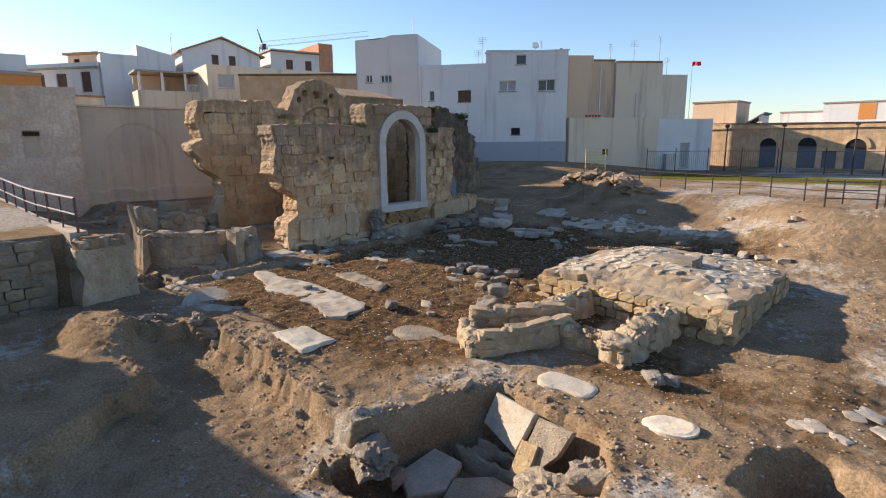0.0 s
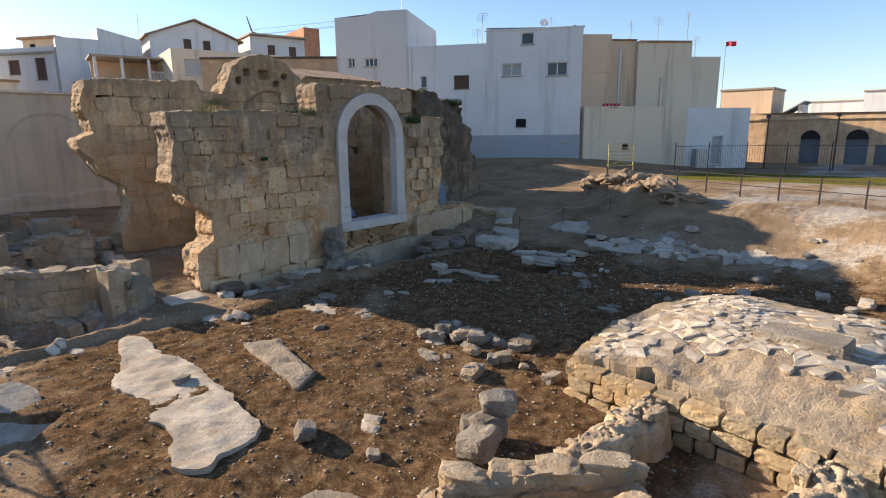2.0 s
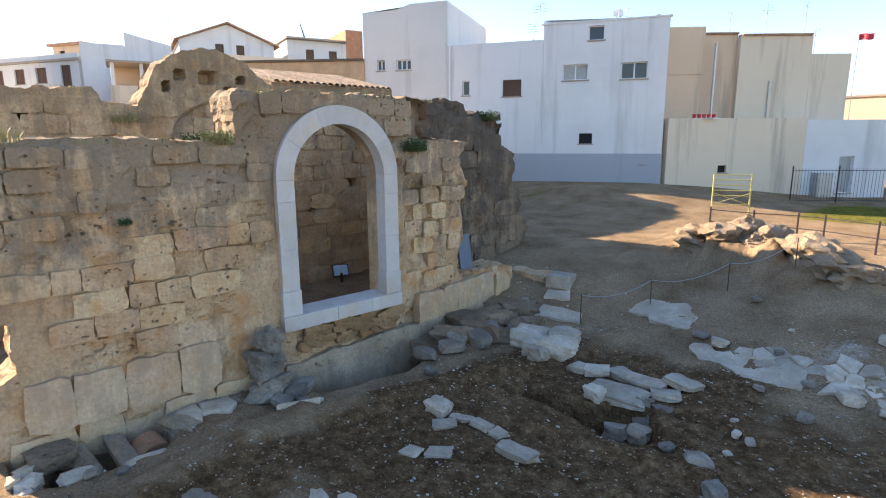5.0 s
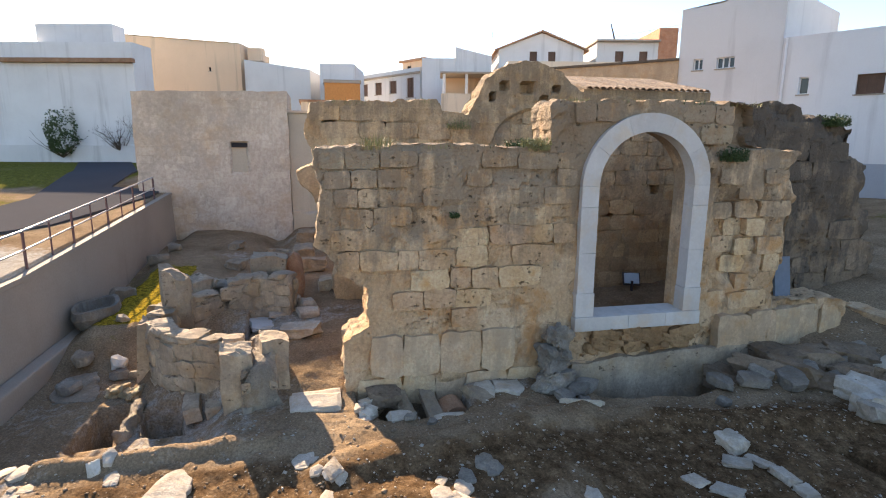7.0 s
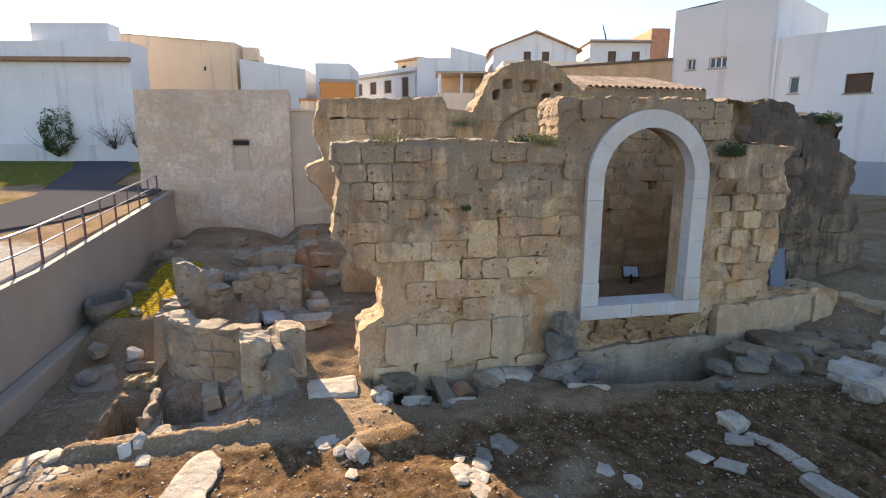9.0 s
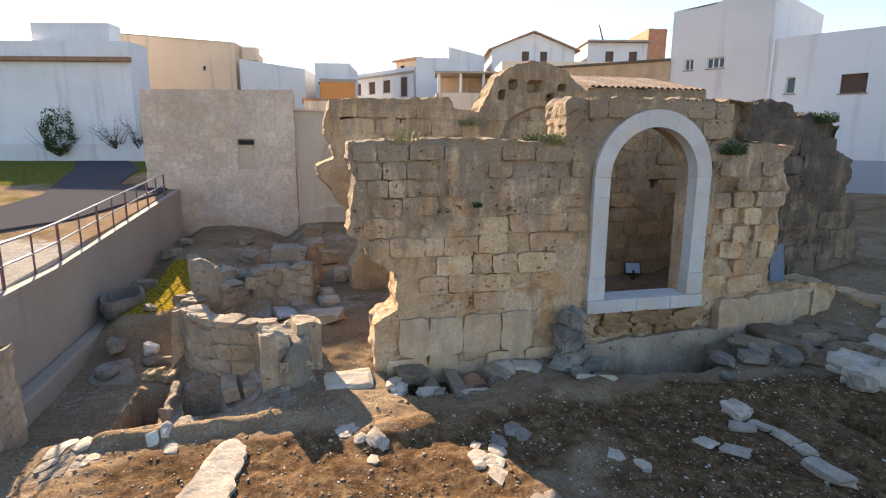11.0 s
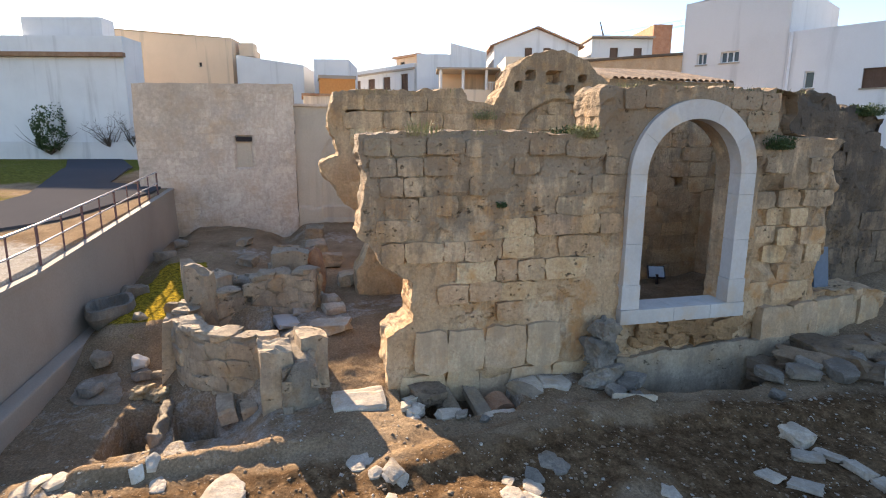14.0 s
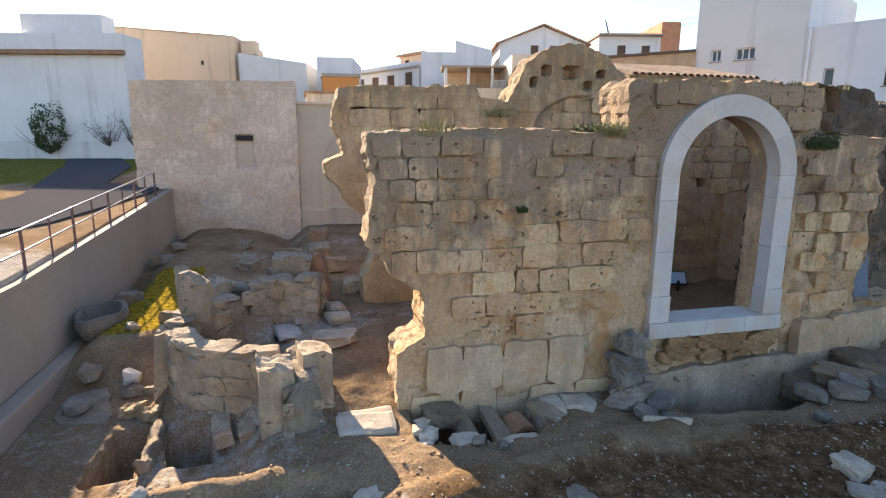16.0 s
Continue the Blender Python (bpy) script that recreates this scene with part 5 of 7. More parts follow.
low_wall("tomb_wall", "rounded rubble end wall of a tomb", [(-7.5, 9.3, -0.05), (-7.0, 8.75, -0.16), (-6.6, 8.5, -0.12)], 0.34, -0.85, M_TOMB, 3, 0.18, group=TG, core_mat=M_TOMB, span=(0.2, 0.45), miss=0.35, cap_span=(0.2, 0.4), jag=0.1)
low_wall("tomb_wall", "low mortared wall of the square tomb", [(-5.65, 10.3, -0.06), (-5.1, 10.45, -0.20), (-4.6, 10.4, -0.22)], 0.5, -0.95, M_TOMB, 4, 0.2, group=TG, core_mat=M_TOMB, span=(0.2, 0.4), miss=0.6, cap_span=(0.15, 0.35), jag=0.12, cap=False)
low_wall("tomb_wall", "thick mortared wall of the square tomb", [(-4.35, 9.95, -0.15), (-4.25, 11.0, -0.02), (-4.2, 12.5, 0.05)], 0.62, -0.95, M_TOMB, 5, 0.2, group=TG, core_mat=M_TOMB, span=(0.2, 0.4), miss=0.62, cap_span=(0.15, 0.35), jag=0.12, cap=False)
low_wall("tomb_wall", "rough wall of the square tomb against the platform", [(-6.65, 10.75, -0.05), (-6.45, 11.8, 0.02), (-6.3, 12.85, 0.05)], 0.48, -0.95, M_TOMB, 6, 0.2, group=TG, core_mat=M_TOMB, span=(0.2, 0.4), miss=0.6, cap_span=(0.15, 0.35), jag=0.12, cap=False)
for x, y, z, s, tn in ((-7.85, 10.6, -0.52, (0.5, 0.42, 0.5), 15), (-8.05, 11.05, -0.5, (0.55, 0.45, 0.42), 70), (-8.3, 10.95, -0.5, (0.32, 0.3, 0.36), 40), (-8.0, 11.2, -0.12, (0.5, 0.4, 0.3), 40)):
    stone_at(x, y, s, M_GREYSTONE, "grey squared stone in a small pile", z=z, turn=tn, pool=STONES, group="pile of squared stones", sink=0.05)

# ---- slabs and patches of old floor ----
def flat(name, label, outline, thick, material, category="stone slab", lift=0.0, seed=1, rough=0.012, wob=0.05, group=""):
    """A thin slab or patch lying on the fall of the ground under it."""
    if name in ("oval_stone", "floor_patch", "plaster_floor"):
        # corners worn round
        for _ in range(2):
            n = len(outline)
            outline = [(outline[i][0] * (1 - w) + outline[(i + 1) % n][0] * w, outline[i][1] * (1 - w) + outline[(i + 1) % n][1] * w) for i in range(n) for w in (0.25, 0.75)]
    cx, cy = np.mean([p[0] for p in outline]), np.mean([p[1] for p in outline])
    loc = [(p[0] - cx, p[1] - cy) for p in outline]
    xs, ys = [p[0] for p in loc], [p[1] for p in loc]
    A, B = np.meshgrid(np.linspace(min(xs), max(xs), 14), np.linspace(min(ys), max(ys), 14))
    sel = poly_dist(A, B, loc) < 0.02
    A, B = A[sel], B[sel]
    H = ground_height(A + cx, B + cy)
    fit = np.linalg.lstsq(np.stack([A, B, np.ones(len(A))], 1), H, rcond=None)[0]
    z = fit[2] + min(0.06, float(np.percentile(H - (A * fit[0] + B * fit[1] + fit[2]), 80))) + lift * 0.4
    thick *= 0.42
    size = max(max(xs) - min(xs), max(ys) - min(ys))
    cell = 0.06 if size > 1.5 else (0.045 if size > 0.9 else 0.032)
    me = masonry("slab", lambda a, b: poly_dist(a, b, loc), (min(xs) - 0.15, min(ys) - 0.15), (max(xs) + 0.15, max(ys) + 0.15), cell, 0.14, lambda a, b: -thick - rough * fbm(a * 3, b * 3, seed, seed, 3) + 0.5 * thick * sm(-0.05, 0.0, poly_dist(a, b, loc)), rough * 0.5, seed, 1, wob)
    me.transform(UP)
    me.transform(Matrix(((1, 0, 0, 0), (0, 1, 0, 0), (float(fit[0]), float(fit[1]), 1, 0), (0, 0, 0, 1))))
    return mesh_thing(name, me, material, label, category, group, m=Matrix.Translation((cx, cy, z)))


flat("square_slab", "square pale limestone slab lying on the earth", [(-10.35, 6.05), (-9.15, 5.98), (-9.25, 6.95), (-10.3, 6.9)], 0.11, M_CREAM, lift=0.0, wob=0.012, seed=3)
flat("floor_patch", "irregular pale mortar floor patch on brown soil", [(-16.2, 8.85), (-15.6, 9.35), (-14.7, 9.1), (-13.98, 9.25), (-12.55, 9.2), (-11.9, 9.1), (-10.8, 9.0), (-10.4, 8.7), (-10.4, 8.3), (-10.05, 7.98), (-10.35, 7.65), (-11.0, 7.72), (-11.35, 7.95), (-12.2, 7.9), (-12.8, 8.2), (-13.5, 7.85), (-14.57, 8.4)], 0.07, M_PALE, "floor remnant", 0.0, 7, 0.02, 0.08)
flat("floor_patch", "smooth bluish lime floor patch with broken rim", [(-14.25, 5.85), (-14.75, 6.25), (-14.65, 7.0), (-13.85, 7.05), (-13.1, 7.1), (-12.85, 6.6), (-13.0, 6.2), (-13.7, 5.75)], 0.07, M_PALE, "floor remnant", 0.0, 8, 0.015, 0.07)
flat("floor_patch", "thin pale lime floor patch with a narrow tongue", [(-8.9, 8.2), (-9.0, 8.7), (-8.55, 9.0), (-8.15, 8.88), (-7.35, 8.95), (-7.2, 8.75), (-8.0, 8.65), (-8.0, 8.38), (-8.3, 8.1)], 0.06, M_MORTAR, "floor remnant", 0.0, 9, 0.015, 0.06)
flat("rough_slab", "rough grey rectangular slab on the brown soil", [(-13.75, 10.35), (-13.35, 10.95), (-11.45, 10.45), (-11.25, 9.95)], 0.11, M_MORTAR, "stone slab", 0.02, 10, 0.03, 0.05)
flat("oval_stone", "flat oval millstone-like slab with rough middle", [(-5.15, 8.42), (-4.95, 8.85), (-4.55, 8.82), (-4.15, 8.85), (-3.95, 8.6), (-4.05, 8.22), (-4.45, 8.3), (-4.85, 8.1)], 0.10, M_CREAM, "stone slab", 0.0, 11, 0.012, 0.025)
flat("oval_stone", "flat oval slab with rough middle on sandy soil", [(-3.0, 8.05), (-2.85, 8.35), (-2.5, 8.46), (-2.15, 8.3), (-2.15, 7.95), (-2.45, 7.8), (-2.8, 7.85)], 0.10, M_CREAM, "stone slab", 0.0, 12, 0.012, 0.025)
BG = "broken floor fragments"
for x, y, r, mt in ((-15.7, 10.95, 0.42, M_PALE), (-15.5, 11.2, 0.25, M_PALE), (-14.7, 12.85, 0.38, M_PALE), (-13.4, 13.25, 0.42, M_GREYSTONE), (-11.1, 13.2, 0.32, M_PALE), (-10.9, 13.0, 0.22, M_PALE), (-9.66, 10.05, 0.38, M_PALE), (-16.2, 7.9, 0.3, M_PALE), (-16.0, 8.15, 0.25, M_PALE), (-13.95, 14.95, 0.36, M_PALE), (-9.1, 17.3, 0.42, M_GREYSTONE), (-16.2, 6.6, 0.4, M_PALE), (-15.9, 6.9, 0.3, M_PALE), (-15.6, 6.5, 0.35, M_GREYSTONE), (-14.9, 13.3, 0.5, M_GREYSTONE), (-14.45, 12.7, 0.42, M_PALE), (-15.2, 11.1, 0.4, M_PALE), (-12.4, 20.5, 0.4, M_GREYSTONE), (-10.6, 12.6, 0.45, M_MORTAR), (-10.3, 13.3, 0.5, M_GREYSTONE), (-9.7, 13.9, 0.4, M_GREYSTONE), (-8.7, 8.0, 0.25, M_MORTAR), (-6.5, 7.7, 0.3, M_MORTAR), (-0.2, 10.6, 0.5, M_PALE), (0.4, 10.2, 0.6, M_PALE), (-0.9, 9.9, 0.5, M_PALE)):
    for q in range(4 if r > 0.28 else 2):
        # each spot lies in a few shards
        k, a0, rs = rng.randrange(4, 7), rng.uniform(0, 6), max(0.12, r * rng.uniform(0.28, 0.62))
        sx, sy = x + rng.uniform(-1, 1) * r * 0.75, y + rng.uniform(-1, 1) * r * 0.6
        flat("floor_fragment", "small broken piece of pale floor lying on soil", [(sx + rs * rng.uniform(0.75, 1.15) * math.cos(a0 + 6.283 * i / k), sy + rs * rng.uniform(0.5, 0.85) * math.sin(a0 + 6.283 * i / k)) for i in range(k)], rng.uniform(0.05, 0.09), M_CREAM if mt is M_PALE and rng.random() < 0.25 else mt, "stone fragment", 0.0, rng.randrange(99), 0.01, 0.03, BG)
for k in range(22):
    q = rng.uniform(0.16, 0.46)
    stone_at(rng.gauss(-10.15, 0.75), rng.gauss(13.45, 0.42), (q, q * 0.75, q * 0.5), M_RUIN if rng.random() < 0.6 else M_GREYSTONE, "broken brown stone in a low rubble heap", group="low rubble heap", pool=WORN)
for x, y, s in ((-9.95, 9.25, 0.42), (-3.35, 9.6, 0.5), (-3.1, 9.75, 0.35), (-11.0, 13.75, 0.3), (-13.4, 12.0, 0.25), (-12.9, 8.8, 0.3), (-8.9, 9.6, 0.25)):
    stone_at(x, y, (s, s * 0.7, s * 0.5), M_GREYSTONE, "grey loose stone with a dark side on soil", group="loose stones")

# ---- the foreground pit with its opened tomb ----
mesh_thing("tomb_slab", quad_slab("slab", [(-5.38, 7.50, -0.60), (-4.42, 7.28, -0.60), (-4.62, 6.95, -1.28), (-5.52, 7.30, -1.15)], 0.11), M_PALE, "pale tomb slab leaning against the pit's side", "stone slab")
mesh_thing("tomb_slab", quad_slab("slab", [(-4.36, 7.27, -0.64), (-3.66, 7.15, -0.60), (-3.82, 6.95, -1.0), (-4.12, 6.80, -1.32), (-4.50, 6.95, -1.28)], 0.10), M_MORTAR, "cracked pale tomb slab leaning in the pit", "stone slab")
mesh_thing("yellow_block", quad_slab("board", [(-4.52, 7.02, -0.98), (-4.18, 6.98, -0.96), (-4.18, 6.62, -1.40), (-4.52, 6.66, -1.42)], 0.12), M_YELLOW, "yellow tuff slab leaning on the tomb slabs", "stone slab")
mesh_thing("tomb_slab", quad_slab("slab", [(-5.92, 5.55, -1.46), (-5.9, 6.42, -1.40), (-5.3, 6.42, -1.42), (-5.05, 5.75, -1.48), (-5.42, 5.26, -1.5)], 0.12), M_PALE, "flat grey slab on the pit's floor", "stone slab")
mesh_thing("tomb_slab", quad_slab("slab", [(-5.12, 6.0, -1.44), (-4.66, 6.42, -1.42), (-3.96, 6.42, -1.45), (-4.95, 5.5, -1.48)], 0.12), M_MORTAR, "broken slab edging the cist tomb", "stone slab")
low_wall("cist_wall", "narrow stone side of the opened cist tomb", [(-5.65, 6.72, -1.36), (-4.2, 6.56, -1.42)], 0.14, -1.95, M_MORTAR, 31, 0.25, stones=False)
low_wall("cist_wall", "narrow stone side of the opened cist tomb", [(-5.45, 7.12, -1.36), (-4.25, 6.95, -1.42)], 0.14, -1.95, M_MORTAR, 32, 0.25, stones=False)
for x, y, z, s in ((-5.85, 5.35, -1.55, (0.42, 0.34, 0.34)), (-5.3, 6.95, -1.68, (0.4, 0.3, 0.2)), (-4.75, 5.35, -1.6, (0.5, 0.4, 0.2)), (-5.95, 7.3, -0.72, (0.34, 0.3, 0.26))):
    stone_at(x, y, s, M_MORTAR, "broken grey stone in the pit", z=z, group="stones in the pit", sink=0)
for x, y, z, s, k in ((-3.55, 6.35, -1.55, (1.15, 0.85, 0.8), 0), (-3.05, 6.75, -1.3, (1.0, 0.8, 0.72), 1), (-2.75, 6.2, -1.4, (0.9, 0.9, 0.7), 2), (-3.35, 5.75, -1.6, (0.9, 0.7, 0.55), 3), (-6.15, 5.15, -1.2, (0.9, 0.7, 0.5), 4)):
    tagged(put(LUMPS[k], "masonry_lump", M_MORTAR, Matrix.LocRotScale((x, y, z), Euler((0, 0, 0.7 * k)), s)), "rough grey lump of fallen mortar masonry", "masonry", "fallen masonry lumps")
for x, y, s in ((-13.6, 4.75, 0.38), (-13.25, 4.95, 0.3), (-13.3, 4.55, 0.3), (-12.3, 5.35, 0.45), (-11.9, 5.45, 0.5), (-11.5, 5.4, 0.3), (-13.0, 4.7, 0.25), (-9.5, 5.35, 0.25), (-7.9, 5.05, 0.22)):
    stone_at(x, y, (s, s * 0.75, s * 0.6), M_MORTAR, "pale broken masonry lump at the cutting's edge", group="masonry lumps", pool=LUMPS)

# ---- stones along the foot of the tall wall, and beyond ----
for x, y, s in ((-16.75, 12.6, 0.24), (-16.62, 12.95, 0.2), (-17.35, 15.35, 0.45), (-16.9, 15.6, 0.4), (-17.1, 16.0, 0.45), (-17.3, 16.2, 0.5), (-16.7, 15.9, 0.3), (-16.75, 18.9, 0.55), (-16.6, 19.5, 0.6), (-16.9, 19.9, 0.55), (-16.5, 20.3, 0.65), (-16.7, 20.9, 0.6), (-16.4, 21.5, 0.5), (-17.1, 20.6, 0.45), (-16.9, 21.9, 0.5), (-16.2, 18.5, 0.3), (-17.2, 22.6, 0.4)):
    stone_at(x, y, (s * 0.95, s * 0.7, s * 0.5), M_GREYSTONE, "grey broken stone at the foot of the wall", group="stones at the wall's foot")
GW = "graves against the wall"
for x, y, z, size, rx, ry, rz, mt, lb in ((-17.45, 12.62, -0.62, (1.15, 0.30, 0.15), 8, 24, 12, M_RUIN, "grey stone slab fallen slantwise into a grave"), (-17.42, 13.08, -0.58, (1.1, 0.26, 0.17), -6, 16, 4, M_BASIN, "long stone slab dividing two graves"), (-17.75, 12.2, -0.45, (0.5, 0.55, 0.3), 0, 10, 5, M_DARKTUFF, "dark tuff block in the grave by the wall"), (-17.4, 14.0, -0.40, (0.75, 0.28, 0.2), 0, 8, 25, M_BASIN, "worn stone edging the last grave"), (-16.95, 12.42, -0.46, (0.34, 0.4, 0.2), 0, 4, 10, M_CREAM, "pale squared stone on the grave's rim"), (-16.78, 13.3, -0.42, (0.26, 0.55, 0.13), 0, 3, 4, M_CREAM, "pale narrow stone on the grave's rim")):
    tagged(put(WORN[int(y * 10) % 8], "grave_slab", mt, Matrix.LocRotScale((x, y, z), Euler((radians(rx), radians(ry), radians(rz))), size)), lb, "stone slab", GW)
for x, y, z, q in ((-17.62, 11.88, -0.42, 0.26), (-17.4, 11.8, -0.4, 0.22), (-17.18, 11.86, -0.42, 0.3), (-16.98, 11.78, -0.42, 0.2), (-17.3, 11.72, -0.32, 0.2)):
    stone_at(x, y, (q, q * 0.85, q * 0.75), M_CREAM, "pale rounded stone heaped at the grave's end", z=z, pool=WORN, group="stones at the grave's end")
# a fallen arch of clay over the grave's head
bm = bmesh.new()
prev = None
for i in range(11):
    th = math.pi * i / 10
    cur = [bm.verts.new((xx, r * math.cos(th), 1.25 * r * math.sin(th))) for r, xx in ((0.24, 0.0), (0.31, 0.0), (0.31, -0.45), (0.24, -0.45))]
    if prev:
        for k in range(4):
            bm.faces.new((prev[k], prev[(k + 1) % 4], cur[(k + 1) % 4], cur[k]))
    prev = cur
mesh_thing("clay_vault", finish("clay_vault", bm), M_TERRA, "reddish clay vault over the head of a grave", "vault", m=pose(-17.2, 13.52, -0.72, 0, 6, 8))
# great broken blocks lying before the set-back wall
for x, y, size, tn, tl in ((-17.35, 19.75, (1.2, 0.55, 0.42), 30, 12), (-17.0, 20.15, (1.3, 0.42, 0.36), 38, 14), (-16.75, 20.65, (0.95, 0.6, 0.45), 20, -6), (-17.35, 20.75, (1.0, 0.7, 0.5), 5, 4), (-16.3, 20.95, (1.1, 0.45, 0.34), 40, 8), (-17.2, 21.45, (1.2, 0.7, 0.45), 75, 3), (-16.4, 21.75, (0.8, 0.6, 0.4), 15, 0), (-17.0, 22.3, (1.0, 0.6, 0.36), 60, 5)):
    stone_at(x, y, size, M_DARKTUFF, "large dark broken block lying at the wall's foot", turn=tn, tilt=tl, pool=WORN, name="fallen_block", category="stone block", group="fallen blocks", sink=0.3)
put_pillar = thing("broken_pilaster", "broken grey stone pilaster leaning on the wall", "pilaster", at=(-17.5, 15.65, -0.3))
for k, (dz, sx, sy, sz, ox) in enumerate(((0.0, 0.62, 0.85, 0.5, 0.0), (0.4, 0.55, 0.66, 0.55, -0.1), (0.82, 0.46, 0.52, 0.5, -0.16))):
    put(LUMPS[k], "block", M_GREYSTONE, Matrix.LocRotScale((ox, 0.04 * k, dz), Euler((0.05, -0.08, 0.15 * k)), (sx, sy, sz)), put_pillar)
for o in ([(-17.62, 13.9), (-17.2, 14.28), (-17.45, 14.36), (-17.82, 14.32), (-17.82, 14.05)], [(-17.35, 14.32), (-17.15, 14.75), (-17.45, 14.95), (-17.82, 14.95), (-17.82, 14.4)], [(-17.95, 10.45), (-17.9, 11.4), (-17.35, 11.4), (-17.45, 10.5)], [(-16.6, 15.3), (-16.3, 16.0), (-16.55, 16.2), (-16.8, 15.5)], [(-16.6, 22.4), (-15.6, 22.9), (-15.7, 23.3), (-16.7, 22.9)], [(-16.9, 23.2), (-16.3, 23.5), (-16.5, 23.8), (-17.0, 23.5)]):
    flat("paving_slab", "flat pale limestone slab near the wall's foot", o, 0.11, M_CREAM, lift=0.04, seed=rng.randrange(99), wob=0.03, group="slabs at the wall's foot")
mesh_thing("low_wall_stone", finish("block", box((-0.35, -0.32, 0), (0.35, 0.32, 0.62), 0.03)), M_PALE, "pale squared stone block standing on its end", "stone block", m=pose(-17.0, 24.05, 0.1, 0, 2, 20))
stone_at(-18.2, 24.3, (1.5, 1.2, 0.85), M_TUFF, "large tuff block beside the wall's end", z=-0.1, turn=8, pool=SQUARED, name="tuff_block", category="stone block")
stone_at(-18.9, 25.2, (1.3, 1.0, 0.8), M_TUFF_OLD, "worn tuff block behind the wall's end", z=0.0, turn=20, pool=SQUARED, name="tuff_block", category="stone block")
mesh_thing("blue_board", finish("board", box((-0.03, -0.26, 0), (0.03, 0.26, 1.2), 0.008)), M_BLUE, "blue board leaning in the broken wall's corner", "board", m=pose(-18.35, 21.7, 0.75, 0, -8, 10))
# small floodlight: pale face in a dark casing, unlit
sign = thing("small_floodlight", "small tilted floodlight with a pale face on a short stand", "sign", at=(-22.7, 20.45, 0.0))
part("panel", box((-0.02, -0.22, 0.0), (0.02, 0.22, 0.34), 0.006), M_LAMPFACE, sign, m=pose(0, 0, 0.28, 0, -35, -20))
part("casing", box((-0.06, -0.26, -0.04), (-0.022, 0.26, 0.38), 0.006), M_IRON, sign, m=pose(0, 0, 0.28, 0, -35, -20))
part("stand", box((-0.03, -0.03, 0.0), (0.03, 0.03, 0.36), 0.004), M_IRON, sign)

# stones edging the graves in the shaded half
GS = "stones edging the graves"
for x, y, sx, sy, sz, tn in ((-14.9, 17.6, 0.42, 0.36, 0.2, 10), (-14.45, 17.3, 0.42, 0.3, 0.08, 50), (-14.38, 17.65, 0.4, 0.2, 0.1, 12), (-13.97, 17.72, 0.36, 0.22, 0.1, 4), (-13.62, 17.76, 0.3, 0.24, 0.08, -10), (-13.0, 17.5, 0.66, 0.28, 0.16, -2), (-15.75, 21.3, 0.9, 0.7, 0.35, 20), (-15.15, 21.6, 0.85, 0.55, 0.4, 60), (-14.85, 21.0, 0.85, 0.55, 0.34, 25), (-15.3, 20.8, 0.4, 0.4, 0.3, 0), (-14.95, 20.5, 0.4, 0.35, 0.3, 0), (-14.2, 20.9, 0.42, 0.3, 0.14, 5), (-13.85, 21.0, 0.5, 0.4, 0.18, 30), (-13.45, 21.25, 0.5, 0.36, 0.14, -10), (-12.95, 21.2, 0.95, 0.36, 0.16, -4), (-12.25, 21.4, 0.6, 0.42, 0.16, -14), (-12.35, 20.95, 0.5, 0.36, 0.14, 30), (-13.0, 20.45, 1.0, 0.6, 0.14, 10), (-12.4, 20.2, 0.4, 0.35, 0.3, 0), (-12.8, 20.0, 0.4, 0.3, 0.3, 20), (-13.3, 20.1, 0.35, 0.3, 0.25, 0), (-13.9, 16.7, 0.4, 0.3, 0.06, 40), (-14.2, 16.4, 0.3, 0.25, 0.06, 10)):
    stone_at(x, y, (sx, sy, sz), M_CREAM if rng.random() < 0.3 else M_PALE, "pale worn stone edging a shallow grave", turn=tn, pool=SQUARED if sz < 0.2 else WORN, group=GS, name="edging_stone")
# long pale strip of old paving
strip = thing("old_paving_strip", "long broken strip of pale limestone paving", "paving")
seeds = []
for k in range(5200):
    t = rng.random()
    x = -12.7 + 7.0 * t
    yc = 23.2 + 0.55 * math.sin(1.6 * t)
    y = yc + rng.uniform(-1, 1) * (0.3 + 0.38 * math.sin(2.6 * t) + 0.14 * math.sin(x * 3.1))
    if all(math.hypot(x - a, y - b) > 0.27 for a, b in seeds):
        seeds.append((x, y))
for sx, sy, poly in cells_of(seeds, None, 0.003):
    poly = [(px + rng.uniform(-0.03, 0.03), py + rng.uniform(-0.03, 0.03)) for px, py in poly]
    # the plaster bed has broken out here and there
    if max(math.hypot(px - sx, py - sy) for px, py in poly) > 0.5 or float(vnoise(sx * 1.3, sy * 2.2, 0, 15)) < -0.62:
        continue
    bm = bmesh.new()
    z0, lift, n = gz(sx, sy), rng.uniform(0.0, 0.05), len(poly)
    tx, ty = (gz(sx + 0.3, sy) - gz(sx - 0.3, sy)) / 0.6, (gz(sx, sy + 0.3) - gz(sx, sy - 0.3)) / 0.6
    rings = [[bm.verts.new(((px - sx) * q, (py - sy) * q, dz + tx * (px - sx) + ty * (py - sy) + rng.uniform(-0.008, 0.008))) for px, py in poly] for q, dz in ((1.0, -0.1), (1.0, lift - 0.015), (0.94, lift))]
    for p, q in zip(rings[:-1], rings[1:]):
        for i in range(n):
            bm.faces.new((p[i], p[(i + 1) % n], q[(i + 1) % n], q[i]))
    bm.faces.new(rings[-1])
    part("paving_stone", bm, M_CREAM if rng.random() < 0.4 else M_PALE, strip, m=Matrix.Translation((sx, sy, z0)))
